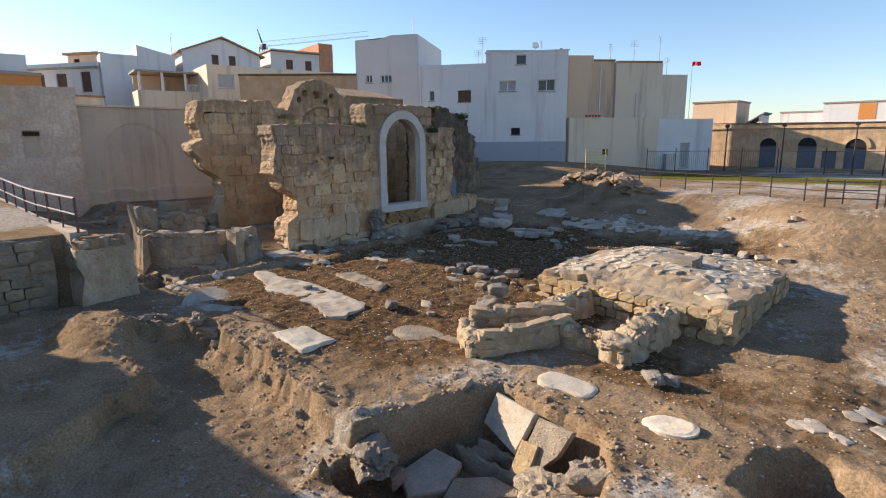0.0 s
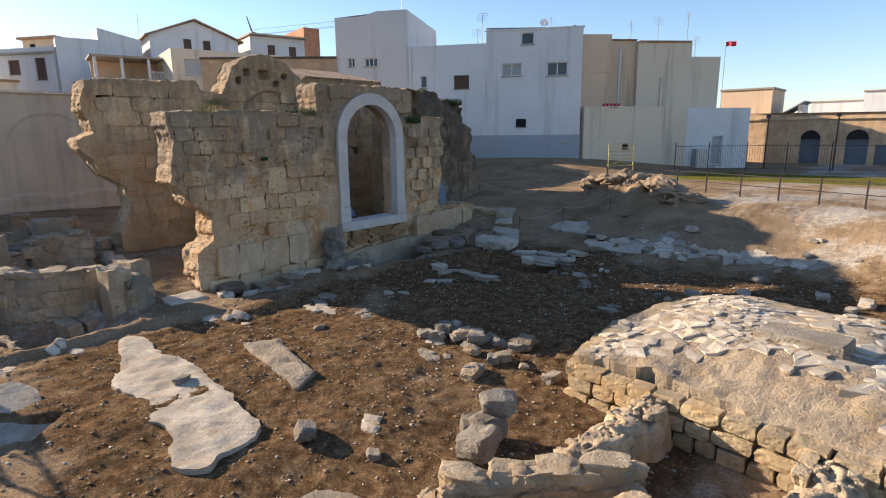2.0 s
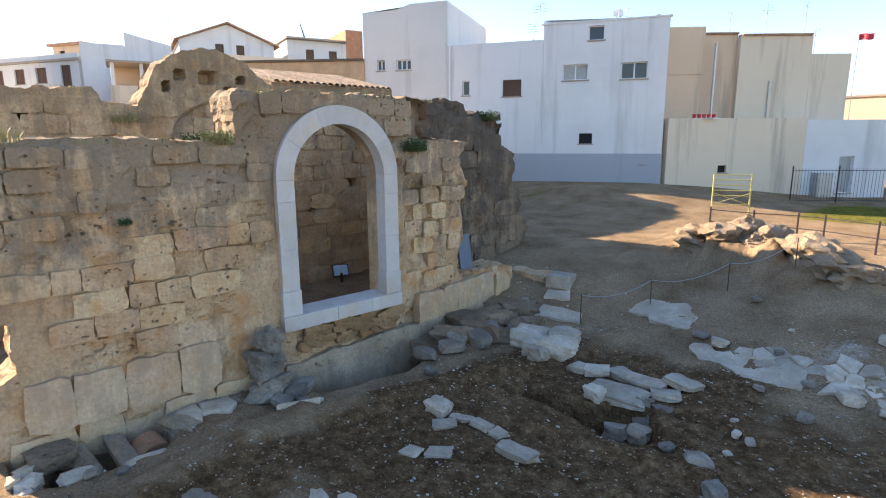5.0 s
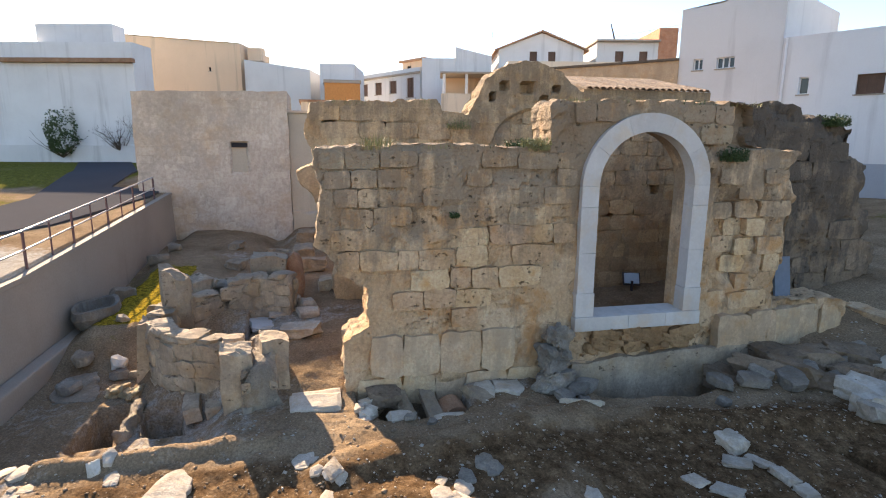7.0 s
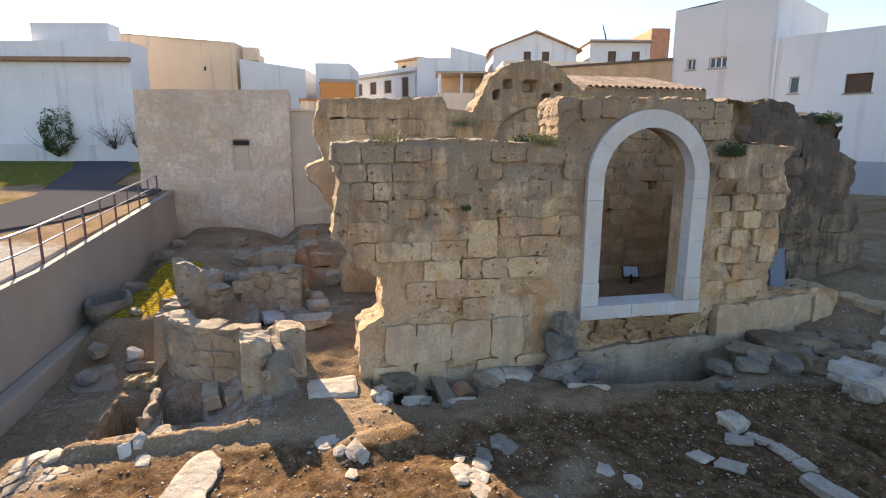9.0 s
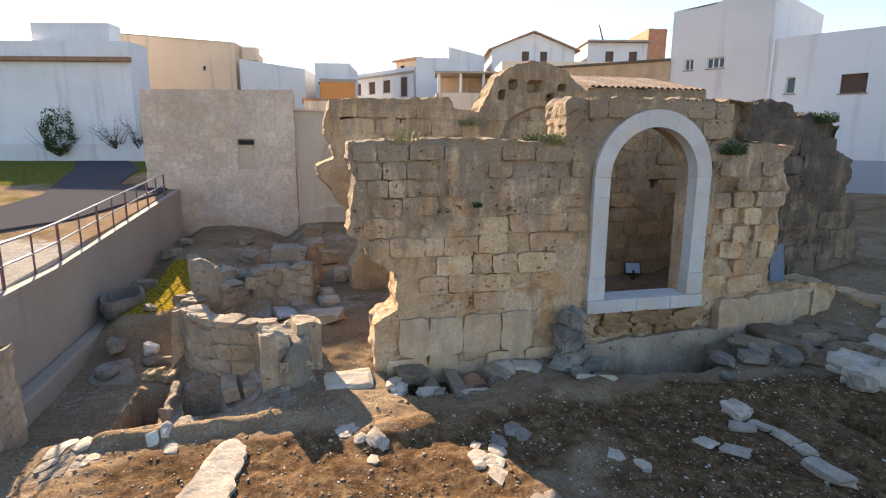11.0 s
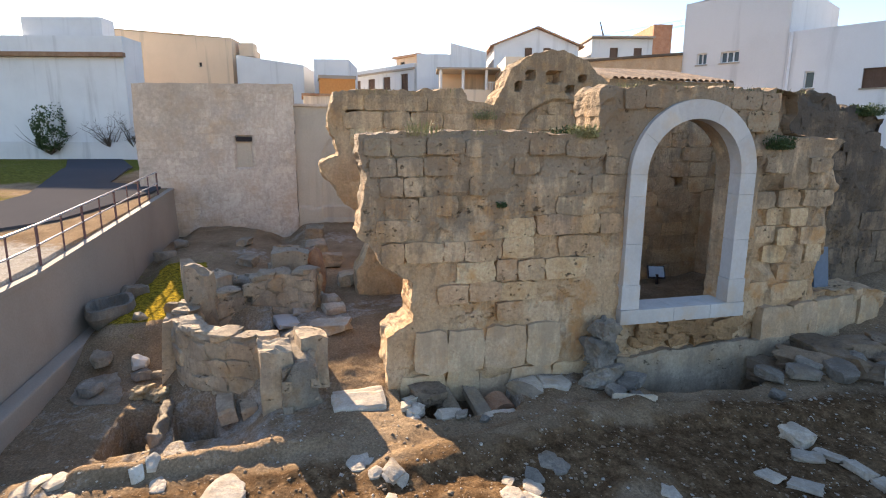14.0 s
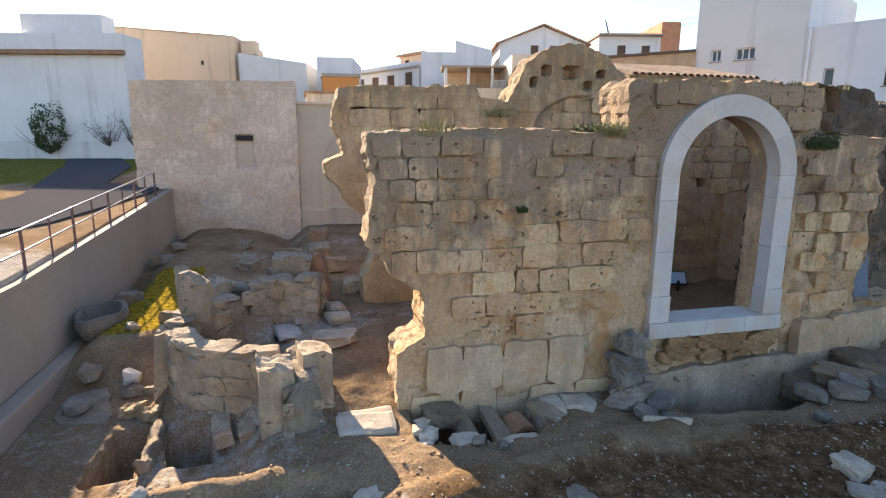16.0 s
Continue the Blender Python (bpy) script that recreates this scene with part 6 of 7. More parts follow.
flat("plaster_floor", "white lime plaster floor strip in the shade", [(-15.25, 24.15), (-15.0, 24.7), (-14.6, 24.85), (-13.85, 24.9), (-13.3, 24.35), (-13.35, 23.75), (-14.0, 23.95), (-14.6, 24.15)], 0.04, M_CREAM, "floor remnant", 0.0, 31, 0.015, 0.1)
flat("plaster_floor", "white lime plaster floor strip with broken edges", [(-13.0, 23.3), (-12.3, 23.35), (-11.7, 23.4), (-10.7, 23.3), (-10.5, 22.75), (-11.1, 22.6), (-11.9, 22.6), (-12.5, 22.9)], 0.04, M_CREAM, "floor remnant", 0.0, 32, 0.015, 0.12)
for k in range(55):
    x, y = rng.uniform(-13, -3), rng.uniform(18.5, 25.5)
    if float(poly_dist(np.array([x]), np.array([y]), PLAT)[0]) < 0.4:
        continue
    s = rng.uniform(0.12, 0.4)
    stone_at(x, y, (s, s * 0.8, s * 0.5), M_PALE if rng.random() < 0.5 else M_GREYSTONE, "loose broken stone on the trodden earth", group="scattered stones", pool=RUBBLE)

MOUND = [lump(60 + i, 0.24, 0.3) for i in range(3)]
for x, y, s, k in ((-14.9, 28.2, (2.1, 1.5, 1.0), 0), (-13.9, 28.7, (1.7, 1.5, 1.05), 1), (-13.1, 28.2, (1.6, 1.3, 0.8), 2), (-11.9, 27.6, (2.0, 1.3, 0.9), 1), (-10.9, 27.3, (1.3, 1.1, 0.65), 0)):
    tagged(put(MOUND[k], "earth_mound", M_HEAP, Matrix.LocRotScale((x, y, gz(x, y) - 0.3), Euler((0, 0, 1.1 * x)), s)), "heap of rough broken earth on the bank", "earth mound", "earth heaps")

# ---- terrace with ramp, retaining wall and railing ----
def kerb_z(x):
    return 1.52 + 0.052 * max(0.0, -21.5 - x)


bm = bmesh.new()
xs = [-16.9, -19, -21.5, -25, -29, -33, -34.7]
rings = []
for x in xs:
    t = kerb_z(x)
    rings.append([bm.verts.new((x, y, z)) for y, z in ((4.22, -1.3), (4.72, -1.3), (4.60, t - 0.12), (4.64, t - 0.1), (4.64, t), (4.22, t))])
for a, b in zip(rings[:-1], rings[1:]):
    for k in range(6):
        bm.faces.new((a[k], b[k], b[(k + 1) % 6], a[(k + 1) % 6]))
bm.faces.new(rings[0])
bm.faces.new(rings[-1][::-1])
retaining = mesh_thing("retaining_wall", finish("retaining_wall", bm), M_CONCRETE, "stained concrete retaining wall of the ramp", "wall", kind="structure")
part("footing", box((-24, 4.70, -1.2), (-18.2, 5.05, -0.36), 0.05), M_CONCRETE, retaining)
railing = thing("ramp_railing", "brown gloss-painted steel railing with two rails", "railing")
posts = [-16.9 - 1.32 * k for k in range(13)]
for k, x in enumerate(posts):
    r = 0.034 if k % 2 == 0 else 0.022
    part("post", tube(bmesh.new(), (x, 4.43, kerb_z(x) - 0.02), (x, 4.43, kerb_z(x) + (0.92 if k % 2 == 0 else 0.88)), r), M_RAIL, railing)
for dz, r in ((0.9, 0.03), (0.46, 0.024)):
    for a, b in zip(posts[:-1], posts[1:]):
        part("rail", tube(bmesh.new(), (a, 4.43, kerb_z(a) + dz), (b, 4.43, kerb_z(b) + dz), r), M_RAILTOP, railing)
def path_edges(x):
    """Near and far edge of the path where it crosses x."""
    lo = np.interp(-x, [24.0, 33, 45, 60], [-0.6, -0.2, -3.2, -8.5])
    hi = np.interp(-x, [24.0, 27.0, 33.0, 34.9, 36.5, 45, 60], [0.4, 3.0, 4.15, 4.15, 1.6, 0.3, -4.5])
    return float(lo), float(hi)


bm = bmesh.new()
prev = None
for k in range(72):
    x = -24.0 - 0.5 * k
    lo, hi = path_edges(x)
    z = 1.42 + 0.045 * min(max(-17 - x, 0), 26) + 0.075
    cur = [bm.verts.new((x, y, zz)) for y, zz in ((lo, z), (hi, z), (hi, z - 0.2), (lo, z - 0.2))]
    if prev:
        for i in range(4):
            bm.faces.new((prev[i], cur[i], cur[(i + 1) % 4], prev[(i + 1) % 4]))
    else:
        bm.faces.new(cur)
    prev = cur
bm.faces.new(prev[::-1])
path = mesh_thing("terrace_path", finish("path", bm), M_ROAD, "grey worn asphalt path on the terrace", "path", kind="structure")
# stone end of the terrace
terrace_end = thing("terrace_end_wall", "old rubble wall closing the terrace end", "wall", kind="structure")
inside = lambda y, z: np.maximum(np.maximum(-3.0 - y, y - 3.9), z - 1.38 - 0.15 * fbm(y, 0 * z, 0, 91, 3))
part("core", masonry("core", inside, (-3.2, -1.3), (4.5, 1.9), 0.09, 0.6, None, 0.04, 71, 3, 0.06), M_MORTAR, terrace_end, m=Matrix.Translation((-17.3, 0, 0)))
lay_courses(terrace_end, M_RUIN, -17.27, [-1.0, -0.7, -0.4, -0.12, 0.18, 0.48, 0.8, 1.1, 1.34], -3.0, 3.9, inside, None, 72, 0.3, 0.7, 0.12, 0.25, 0.12, 0.05, 0.025)
pier = thing("plastered_pier", "squat pier of plastered masonry with broken cap", "pier", at=(-16.25, 4.85, -0.62))
me = masonry("core", lambda y, z: np.maximum(np.maximum(-0.68 - y - 0.10 * (1.7 - z) * 0, y - 0.70), np.maximum(-z, z - 1.78 + 0.08 * vnoise(y * 2, 0 * z, 0, 3))), (-0.9, -0.1), (0.9, 2.0), 0.07, 0.95, None, 0.03, 81, 8, 0.06)
part("core", me, M_BASIN, pier)
for k in range(14):
    put(RUBBLE[k % 10], "cap_stone", M_RUIN, Matrix.LocRotScale((-0.18 - 0.3 * (k % 3), -0.52 + 0.25 * (k // 3), 1.70), Euler((0, 0, rng.uniform(0, 3))), (0.36, 0.3, rng.uniform(0.18, 0.32))), pier)
part("lid", tube(bmesh.new(), (-0.42, -0.2, 1.7), (-0.42, -0.2, 2.04), 0.28, 18), M_TERRA, pier, "rust-brown round lid")

# ---- round basin and stubs of walls ----
BASIN = (-20.8, 9.4)
arc = lambda a0, a1, r, z0, z1, n=9: [(BASIN[0] + r * math.cos(radians(a0 + (a1 - a0) * i / n)), BASIN[1] + r * math.sin(radians(a0 + (a1 - a0) * i / n)), z0 + (z1 - z0) * i / n) for i in range(n + 1)]
low_wall("round_basin", "round rubble basin wall of mortared stones", arc(-150, 5, 1.82, 0.76, 0.66, 12), 0.50, -0.85, M_BASIN, 41, 0.36, core_mat=M_BASIN, span=(0.4, 0.62), miss=0.06, cap_span=(0.34, 0.5), jag=0.03, core_w=0.84, rows=(0.0,))
low_wall("round_basin", "broken back part of the round basin", arc(-210, -160, 1.85, 1.1, 0.95, 5), 0.6, -0.5, M_BASIN, 42, 0.36, core_mat=M_BASIN, span=(0.4, 0.65), miss=0.1, cap_span=(0.34, 0.5), jag=0.04, core_w=0.86, rows=(0.0,))
stone_at(-21.5, 7.78, (0.85, 0.65, 1.65), M_BASIN, "upright tuff block on the basin's rim", z=-0.05, turn=15, pool=WORN, name="tuff_block", category="stone block")
stone_at(-22.9, 7.9, (0.8, 0.7, 1.1), M_BASIN, "worn tuff block behind the basin", z=0.0, turn=40, pool=WORN, name="tuff_block", category="stone block")
stone_at(-20.6, 7.3, (0.5, 0.5, 1.5), M_BASIN, "upright worn block beside the basin", z=-0.75, turn=5, pool=BLOCKY, name="tuff_block", category="stone block")
stone_at(-23.6, 9.65, (0.75, 0.95, 1.5), M_BASIN, "square tuff pillar stump behind the basin", z=0.0, turn=4, pool=BLOCKY, name="pillar_stump", category="pillar")
stone_at(-23.9, 10.35, (0.6, 0.5, 1.4), M_TERRA, "reddish pillar stump behind the basin", z=0.0, turn=4, pool=SQUARED, name="pillar_stump", category="pillar")
low_wall("stub_wall", "low wall of tuff behind the basin", [(-23.4, 8.2, 0.75), (-23.5, 9.2, 0.7), (-23.6, 9.5, 0.65)], 0.6, -0.2, M_BASIN, 43, 0.25)
low_wall("stub_wall", "low wall of large tuff blocks by the doorway", [(-19.3, 10.0, 0.58), (-18.6, 9.85, 0.55), (-17.75, 9.95, 0.48)], 0.62, -0.5, M_BASIN, 44, 0.30, cap=False)
stone_at(-18.12, 9.56, (0.55, 0.56, 1.36), M_BASIN, "tall squared masonry block at the wall's end", z=-0.63, turn=8, pool=BLOCKY, name="tuff_block", category="stone block", sink=0)
stone_at(-18.62, 10.08, (0.85, 0.52, 1.12), M_BASIN, "tuff block beside the doorway", z=-0.42, turn=12, pool=BLOCKY, name="tuff_block", category="stone block", sink=0)
for a, b, l in (((-20.2, 8.72), (-18.3, 9.05), "long narrow slab edging a trough"), ((-20.0, 8.40), (-18.3, 8.66), "long narrow slab leaning over a trough")):
    ang = math.degrees(math.atan2(b[1] - a[1], b[0] - a[0]))
    L = math.hypot(b[0] - a[0], b[1] - a[1])
    mesh_thing("trough_slab", slab_mesh("slab", [(-L / 2, -0.14), (L / 2, -0.16), (L / 2, 0.15), (-L / 2, 0.13)], 0.16, rng.randrange(50), 0.01, 0.02), M_BASIN, l, "stone slab", m=pose((a[0] + b[0]) / 2, (a[1] + b[1]) / 2, -0.56, 10, 4, ang))
for a, b in (((-19.5, 7.45), (-17.95, 7.5)),):
    low_wall("grave_edge", "narrow earth and stone edge between two graves", [(*a, -0.66), (*b, -0.62)], 0.2, -1.5, M_MORTAR, rng.randrange(99), 0.2, core_mat=M_MORTAR, group="grave edges", stones=False)
for x, y, s, mt, l in ((-22.4, 9.95, (0.62, 0.4, 0.14), M_PALE, "carved pale fragment lying by the basin"), (-23.0, 10.3, (0.5, 0.45, 0.3), M_PALE, "pale squared fragment lying by the basin"), (-22.6, 10.7, (0.42, 0.36, 0.3), M_PALE, "pale squared fragment lying by the basin"), (-22.0, 10.75, (0.55, 0.4, 0.25), M_PALE, "pale squared fragment lying by the basin"), (-20.6, 10.6, (0.85, 0.5, 0.28), M_PALE, "long pale fragment lying in the doorway"), (-21.9, 9.6, (0.9, 0.6, 0.16), M_MARBLE, "carved white marble fragment by the basin")):
    stone_at(x, y, s, mt, l, pool=SQUARED, name="carved_fragment", category="stone fragment", group="carved fragments", sink=0.1)
flat("threshold_slab", "long pale marble slab lying in the doorway", [(-18.05, 10.5), (-18.1, 11.4), (-17.55, 11.42), (-17.5, 10.5)], 0.08, M_CREAM, "stone slab", 0.0, 61, 0.006, 0.012)
tub = thing("stone_tub", "hollow rounded stone tub against the ramp wall", "tub", at=(-23.6, 5.25, -0.25))
bm = bmesh.new()
prof = [(0.1, 0.12), (0.34, 0.12), (0.42, 0.5), (0.52, 0.5), (0.55, 0.3), (0.45, 0.0)]
rings = []
for i in range(20):
    th = 2 * math.pi * i / 20
    rings.append([bm.verts.new((1.7 * r * math.cos(th), 0.95 * r * math.sin(th), z * (1.0 + 0.08 * math.sin(3 * th)))) for r, z in prof])
for i in range(20):
    a, b = rings[i], rings[(i + 1) % 20]
    for k in range(5):
        bm.faces.new((a[k], b[k], b[k + 1], a[k + 1]))
bm.faces.new([r[0] for r in rings])
bm.faces.new([r[-1] for r in rings][::-1])
part("bowl", bm, M_GREYSTONE, tub)
for x, y, s in ((-20.4, 5.75, 0.5), (-21.5, 5.6, 0.5), (-25.2, 5.4, 0.7), (-29.5, 5.2, 0.7), (-20.9, 6.9, 0.3), (-20.9, 6.6, 0.4), (-22.8, 6.1, 0.3), (-23.3, 6.8, 0.5), (-30.5, 5.6, 0.5)):
    stone_at(x, y, (s, s * 0.8, s * 0.6), M_GREYSTONE if rng.random() < 0.6 else M_MORTAR, "broken stone on the low grassy ground", group="stones by the basin")
for x, y, s in ((-20.1, 6.75, 0.5), (-19.8, 7.2, 0.45), (-19.95, 7.0, 0.35)):
    stone_at(x, y, (s, s * 0.75, s * 0.6), M_YELLOW, "broken yellow masonry lump beside the graves", group="yellow masonry lumps", pool=LUMPS)
stone_at(-21.3, 6.45, (0.36, 0.3, 0.3), M_MARBLE, "white marble lump on the low ground", name="marble_lump")
flat("mortar_bed", "grey mortar bed on the low ground", [(-19.9, 5.6), (-19.8, 6.35), (-20.4, 6.3), (-21.2, 6.0), (-21.0, 5.4), (-20.4, 5.35)], 0.1, M_MORTAR, "floor remnant", 0.02, 55, 0.03, 0.1)
for x, y, s in ((-24.5, 11.3, 0.7), (-25.5, 10.2, 0.8), (-26.8, 10.8, 0.9), (-27.5, 9.2, 0.7), (-29, 10.5, 0.9), (-28.0, 8.2, 0.6), (-30.5, 9.4, 0.8), (-25.2, 8.8, 0.6), (-24.6, 12.0, 0.8), (-23.6, 12.5, 0.6), (-32, 10.5, 0.9), (-31, 7.8, 0.6)):
    stone_at(x, y, (s, s * 0.8, s * 0.5), M_RUIN, "low remnant of a tuff wall in the rear yard", group="remnants in the rear yard", pool=SQUARED)

# ---- old house walls closing the yard ----
old = thing("old_stone_house", "old stone house wall with a walled-up window", "building")
inside = lambda y, z: np.maximum(np.maximum(3.3 - y, y - 9.82), np.maximum(-0.5 - z, z - 6.72 + 0.02 * (9.8 - y)))
door_dent = lambda y, z: 0.16 * (1 - sm(0.9, 1.05, np.maximum(np.abs(y - 7.64) / 0.36, np.abs(z - 3.76) / 0.70))) + 0.05 * sm(0.3, 0.8, fbm(y * 0.7, z * 0.7, 3, 111, 4))
part("wall", masonry("wall", inside, (1.4, -0.6), (9.9, 6.9), 0.1, 4.0, door_dent, 0.04, 101, 3, 0.03), M_STONEWALL, old, m=Matrix.Translation((-34.71, 0, 0)))
lay_courses(old, M_STONEWALL, -34.72, [-0.4, 0.0, 0.4, 0.8, 1.2, 1.6, 2.0, 2.4, 2.8], 1.5, 9.8, inside, door_dent, 103, 0.4, 0.9, 0.02, 0.2, 0.25)
lay_courses(old, M_STONEWALL, -34.72, [2.8, 3.15, 3.5, 3.85, 4.2, 4.55, 4.9, 5.25, 5.6, 5.95, 6.3, 6.62], 3.4, 9.8, lambda y, z: np.maximum(inside(y, z), -(np.maximum(np.abs(y - 7.64) - 0.4, np.abs(z - 3.76) - 0.75))), door_dent, 104, 0.4, 0.85, 0.02, 0.2, 0.3)
part("lintel_gap", box((-34.85, 7.30, 4.22), (-34.70, 7.98, 4.42)), M_DARKWIN, old)
part("window_filling", box((-34.95, 7.30, 3.08), (-34.84, 7.98, 4.22)), M_TUFA_PLASTER, old)
yard = thing("blind_arch_wall", "plastered yard wall with a walled-up arch", "wall", kind="structure")
inside2 = lambda y, z: np.maximum(np.maximum(9.84 - y, y - 24.0), np.maximum(-0.5 - z, z - 5.80))
arch_dent = lambda y, z: 0.06 * (1 - sm(-0.05, 0.05, arch_dist(y, z, 1.75, 3.15, 0.6, 12.7))) - 0.10 * sm(1.25, 1.1, z + 0.15 * vnoise(y * 1.5, z, 0, 6)) + 0.04 * fbm(y * 0.5, z * 0.6, 0, 113, 3)
part("wall", masonry("wall", inside2, (9.7, -0.6), (24.2, 6.0), 0.1, 0.6, arch_dent, 0.015, 105, 2, 0.02), M_TUFA_PLASTER, yard, m=Matrix.Translation((-34.95, 0, 0)))
part("coping", box((-35.6, 9.8, 5.78), (-34.82, 24.0, 5.9), 0.02), M_STONEWALL, yard)
shed = thing("lit_shed", "small ochre outbuilding above the yard wall", "building", at=(-41, 11.5, 0))
part("wall", box((-1.5, -1.2, 2.4), (1.5, 1.2, 6.6)), M_BEIGE2, shed)
part("roof", box((-1.6, -1.3, 6.6), (1.6, 1.3, 6.72)), M_TERRA, shed)

# unseen house-sized block added on the near terrace to cast the foreground's shadow
shade_block = thing("foreground_shade_block", "plain unseen block added to shade the foreground", "building")
part("wall", box((-23.8, -11.0, -1.5), (-12.6, -1.0, 4.9)), M_BEIGE2, shade_block)
part("roof", box((-23.9, -11.1, 4.9), (-12.5, -0.9, 5.0)), M_CONCRETE, shade_block)

# ---- houses on the hill ----
def gable(parent, x0, x1, ze, za, depth, material):
    bm = bmesh.new()
    xm = (x0 + x1) / 2
    a = [bm.verts.new((x, 0.0, z)) for x, z in ((x0, ze), (x1, ze), (xm, za))]
    bm.faces.new(a)
    part("gable", bm, material, parent)
    for s, (p, q) in enumerate((((x0 - 0.5, ze - 0.22), (xm, za + 0.06)), ((x1 + 0.5, ze - 0.22), (xm, za + 0.06)))):
        bm = bmesh.new()
        v = [bm.verts.new(c) for c in ((p[0], -0.5, p[1]), (q[0], -0.5, q[1]), (q[0], depth, q[1]), (p[0], depth, p[1]))]
        w = [bm.verts.new((c.co.x, c.co.y, c.co.z + 0.16)) for c in v]
        bm.faces.new(v)
        bm.faces.new(w[::-1])
        for i in range(4):
            bm.faces.new((v[i], v[(i + 1) % 4], w[(i + 1) % 4], w[i]))
        part("roof", bm, M_TERRA, parent)


gable_house = far_house("gable_house", "white gabled house with two brown windows", 15.7, 24.8, 4, 14.3, M_WHITE, [(19.0, 19.8, 12.9, 14.1, "wood", 2), (21.0, 21.8, 12.9, 14.1, "wood", 2)], 9)
gable(gable_house, 15.7, 24.8, 14.3, 16.0, 9, M_WHITE)
part("balcony_wall", box((19.8, -1.2, 10.0), (22.5, -0.01, 12.6)), M_BEIGE2, gable_house, "bare tuff balcony wall")
flat_house = far_house("flat_roof_house", "cream flat-roofed house with brick gable end", 26.2, 34.8, 4, 15.1, M_WHITE2, [(28.2, 29.1, 13.0, 14.2, "wood", 2), (30.8, 31.7, 13.0, 14.2, "wood", 2)], 9)
part("roof", box((26.0, -0.7, 15.12), (32.8, 9, 15.3)), M_CONCRETE, flat_house)
part("brick_end", box((32.8, -0.02, 11.4), (34.82, 9, 16.6)), M_BRICK, flat_house, "bare orange brickwork")
part("balustrade", box((27.0, -1.1, 12.0), (32.6, -1.0, 12.7)), M_WHITE, flat_house)
long_house = house("long_beige_house", "long low beige house behind the ruins", frame_of((-55.6, 27.5), (0.215, 0.977)), 0, 14.8, 2, 11.45, 8, M_BEIGE2, [(11.5, 12.6, 9.4, 10.6, "shutter", 1), (1.0, 2.6, 9.2, 10.6, "shutter", 1), (3.2, 4.8, 9.2, 10.6, "shutter", 1)])
veranda = thing("veranda", "roof terrace veranda with white columns", "veranda")
veranda.matrix_basis = frame_of((-60.1, 25.6), (0.215, 0.977)) @ Matrix.Translation((0.4, 0, -1.2))
part("roof", box((-3.5, -0.4, 12.0), (5.6, 4.0, 12.18), 0.02), M_CONCRETE, veranda)
part("back_wall", box((-3.2, 3.6, 4.0), (5.4, 3.9, 12.0)), M_BEIGE, veranda)
part("floor", box((-3.4, -0.3, 4.0), (5.5, 3.9, 10.2)), M_BEIGE2, veranda)
for x in (-3.1, -1.0, 1.2, 3.3, 5.2):
    part("column", tube(bmesh.new(), (x, 0, 10.2), (x, 0, 12.0), 0.14, 10), M_WHITE, veranda)
for k in range(24):
    part("baluster", tube(bmesh.new(), (1.3 + 0.16 * k, 0, 10.2), (1.3 + 0.16 * k, 0, 10.85), 0.045, 6), M_WHITE, veranda)
part("handrail", box((1.2, -0.08, 10.85), (5.3, 0.08, 10.95)), M_WHITE, veranda)

# the tall blocks at the left, seen against the light
LB = frame_of((-73.4, -7.2), (0.215, 0.977))
block_house = house("tall_beige_block", "tall windowless beige building", LB, -8.0, 11.0, 2, 15.4, 10, M_BEIGE, [(7.6, 7.85, 11.6, 12.0, "dark", 1)], top=lambda x: 15.7 if x < 5 else 14.4)
part("chimney", box((11.4, 1.0, 12.8), (12.9, 2.2, 14.1)), M_BEIGE, block_house)
slope_house = house("peeling_white_house", "low white house with peeling walls and stair", frame_of((-69.0, 4.1), (0.215, 0.977)), 0, 6.6, 2, 12.3, 8, M_WHITE2, [], top=lambda x: 12.5 if x < 5 else 11.6)
low_white = house("small_white_block", "small white house above the yard", frame_of((-66.0, 11.5), (0.215, 0.977)), 0, 3.4, 2, 12.0, 7, M_WHITE, [])
orange = thing("orange_hut", "small orange rendered hut on a roof", "building", at=(-64, 13.5, 0))
part("wall", box((-1.2, -1.6, 3.0), (1.2, 1.7, 9.9)), M_ORANGE, orange)
part("roof", box((-1.3, -1.7, 9.9), (1.3, 1.8, 10.2)), M_CONCRETE, orange)
WL = frame_of((-65.5, -26.0), (0.235, 0.972))
white_left = house("white_hall", "long white plastered building with tiled eave", WL, 0, 23.0, 2, 12.1, 3, M_WHITE, [], top=lambda x: 12.4)
part("eave", box((12.0, -0.5, 10.75), (23.2, -0.01, 11.1), 0.03), M_TERRA, white_left)
part("roof_room", box((14.5, 0.9, 12.1), (21.0, 2.7, 14.0)), M_WHITE, white_left)
garden_wall = mesh_thing("garden_wall", finish("garden_wall", box((0, 0, 2.3), (26, 0.3, 4.0), 0.03)), M_WHITE2, "low pale garden wall in front of the hall", "wall", kind="structure", m=frame_of((-65.2, -27.5), (0.215, 0.977)))

# tile roof behind the gabled ruin
tiles = thing("tile_roof", "low roof of weathered clay tiles", "roof")
part("deck", box((-26.6, 18.9, 5.4), (-23.5, 23.2, 6.10)), M_TUFF_BACK, tiles)
for k in range(19):
    bm = bmesh.new()
    y = 19.0 + 0.22 * k
    prev = None
    for i in range(7):
        th = math.pi * i / 6
        cur = [bm.verts.new((x, y + 0.10 * math.cos(th), z + 0.09 * math.sin(th))) for x, z in ((-23.35, 6.08), (-26.6, 6.75))]
        if prev:
            bm.faces.new((prev[0], prev[1], cur[1], cur[0]))
        prev = cur
    part("tile_row", bm, M_TILE, tiles)

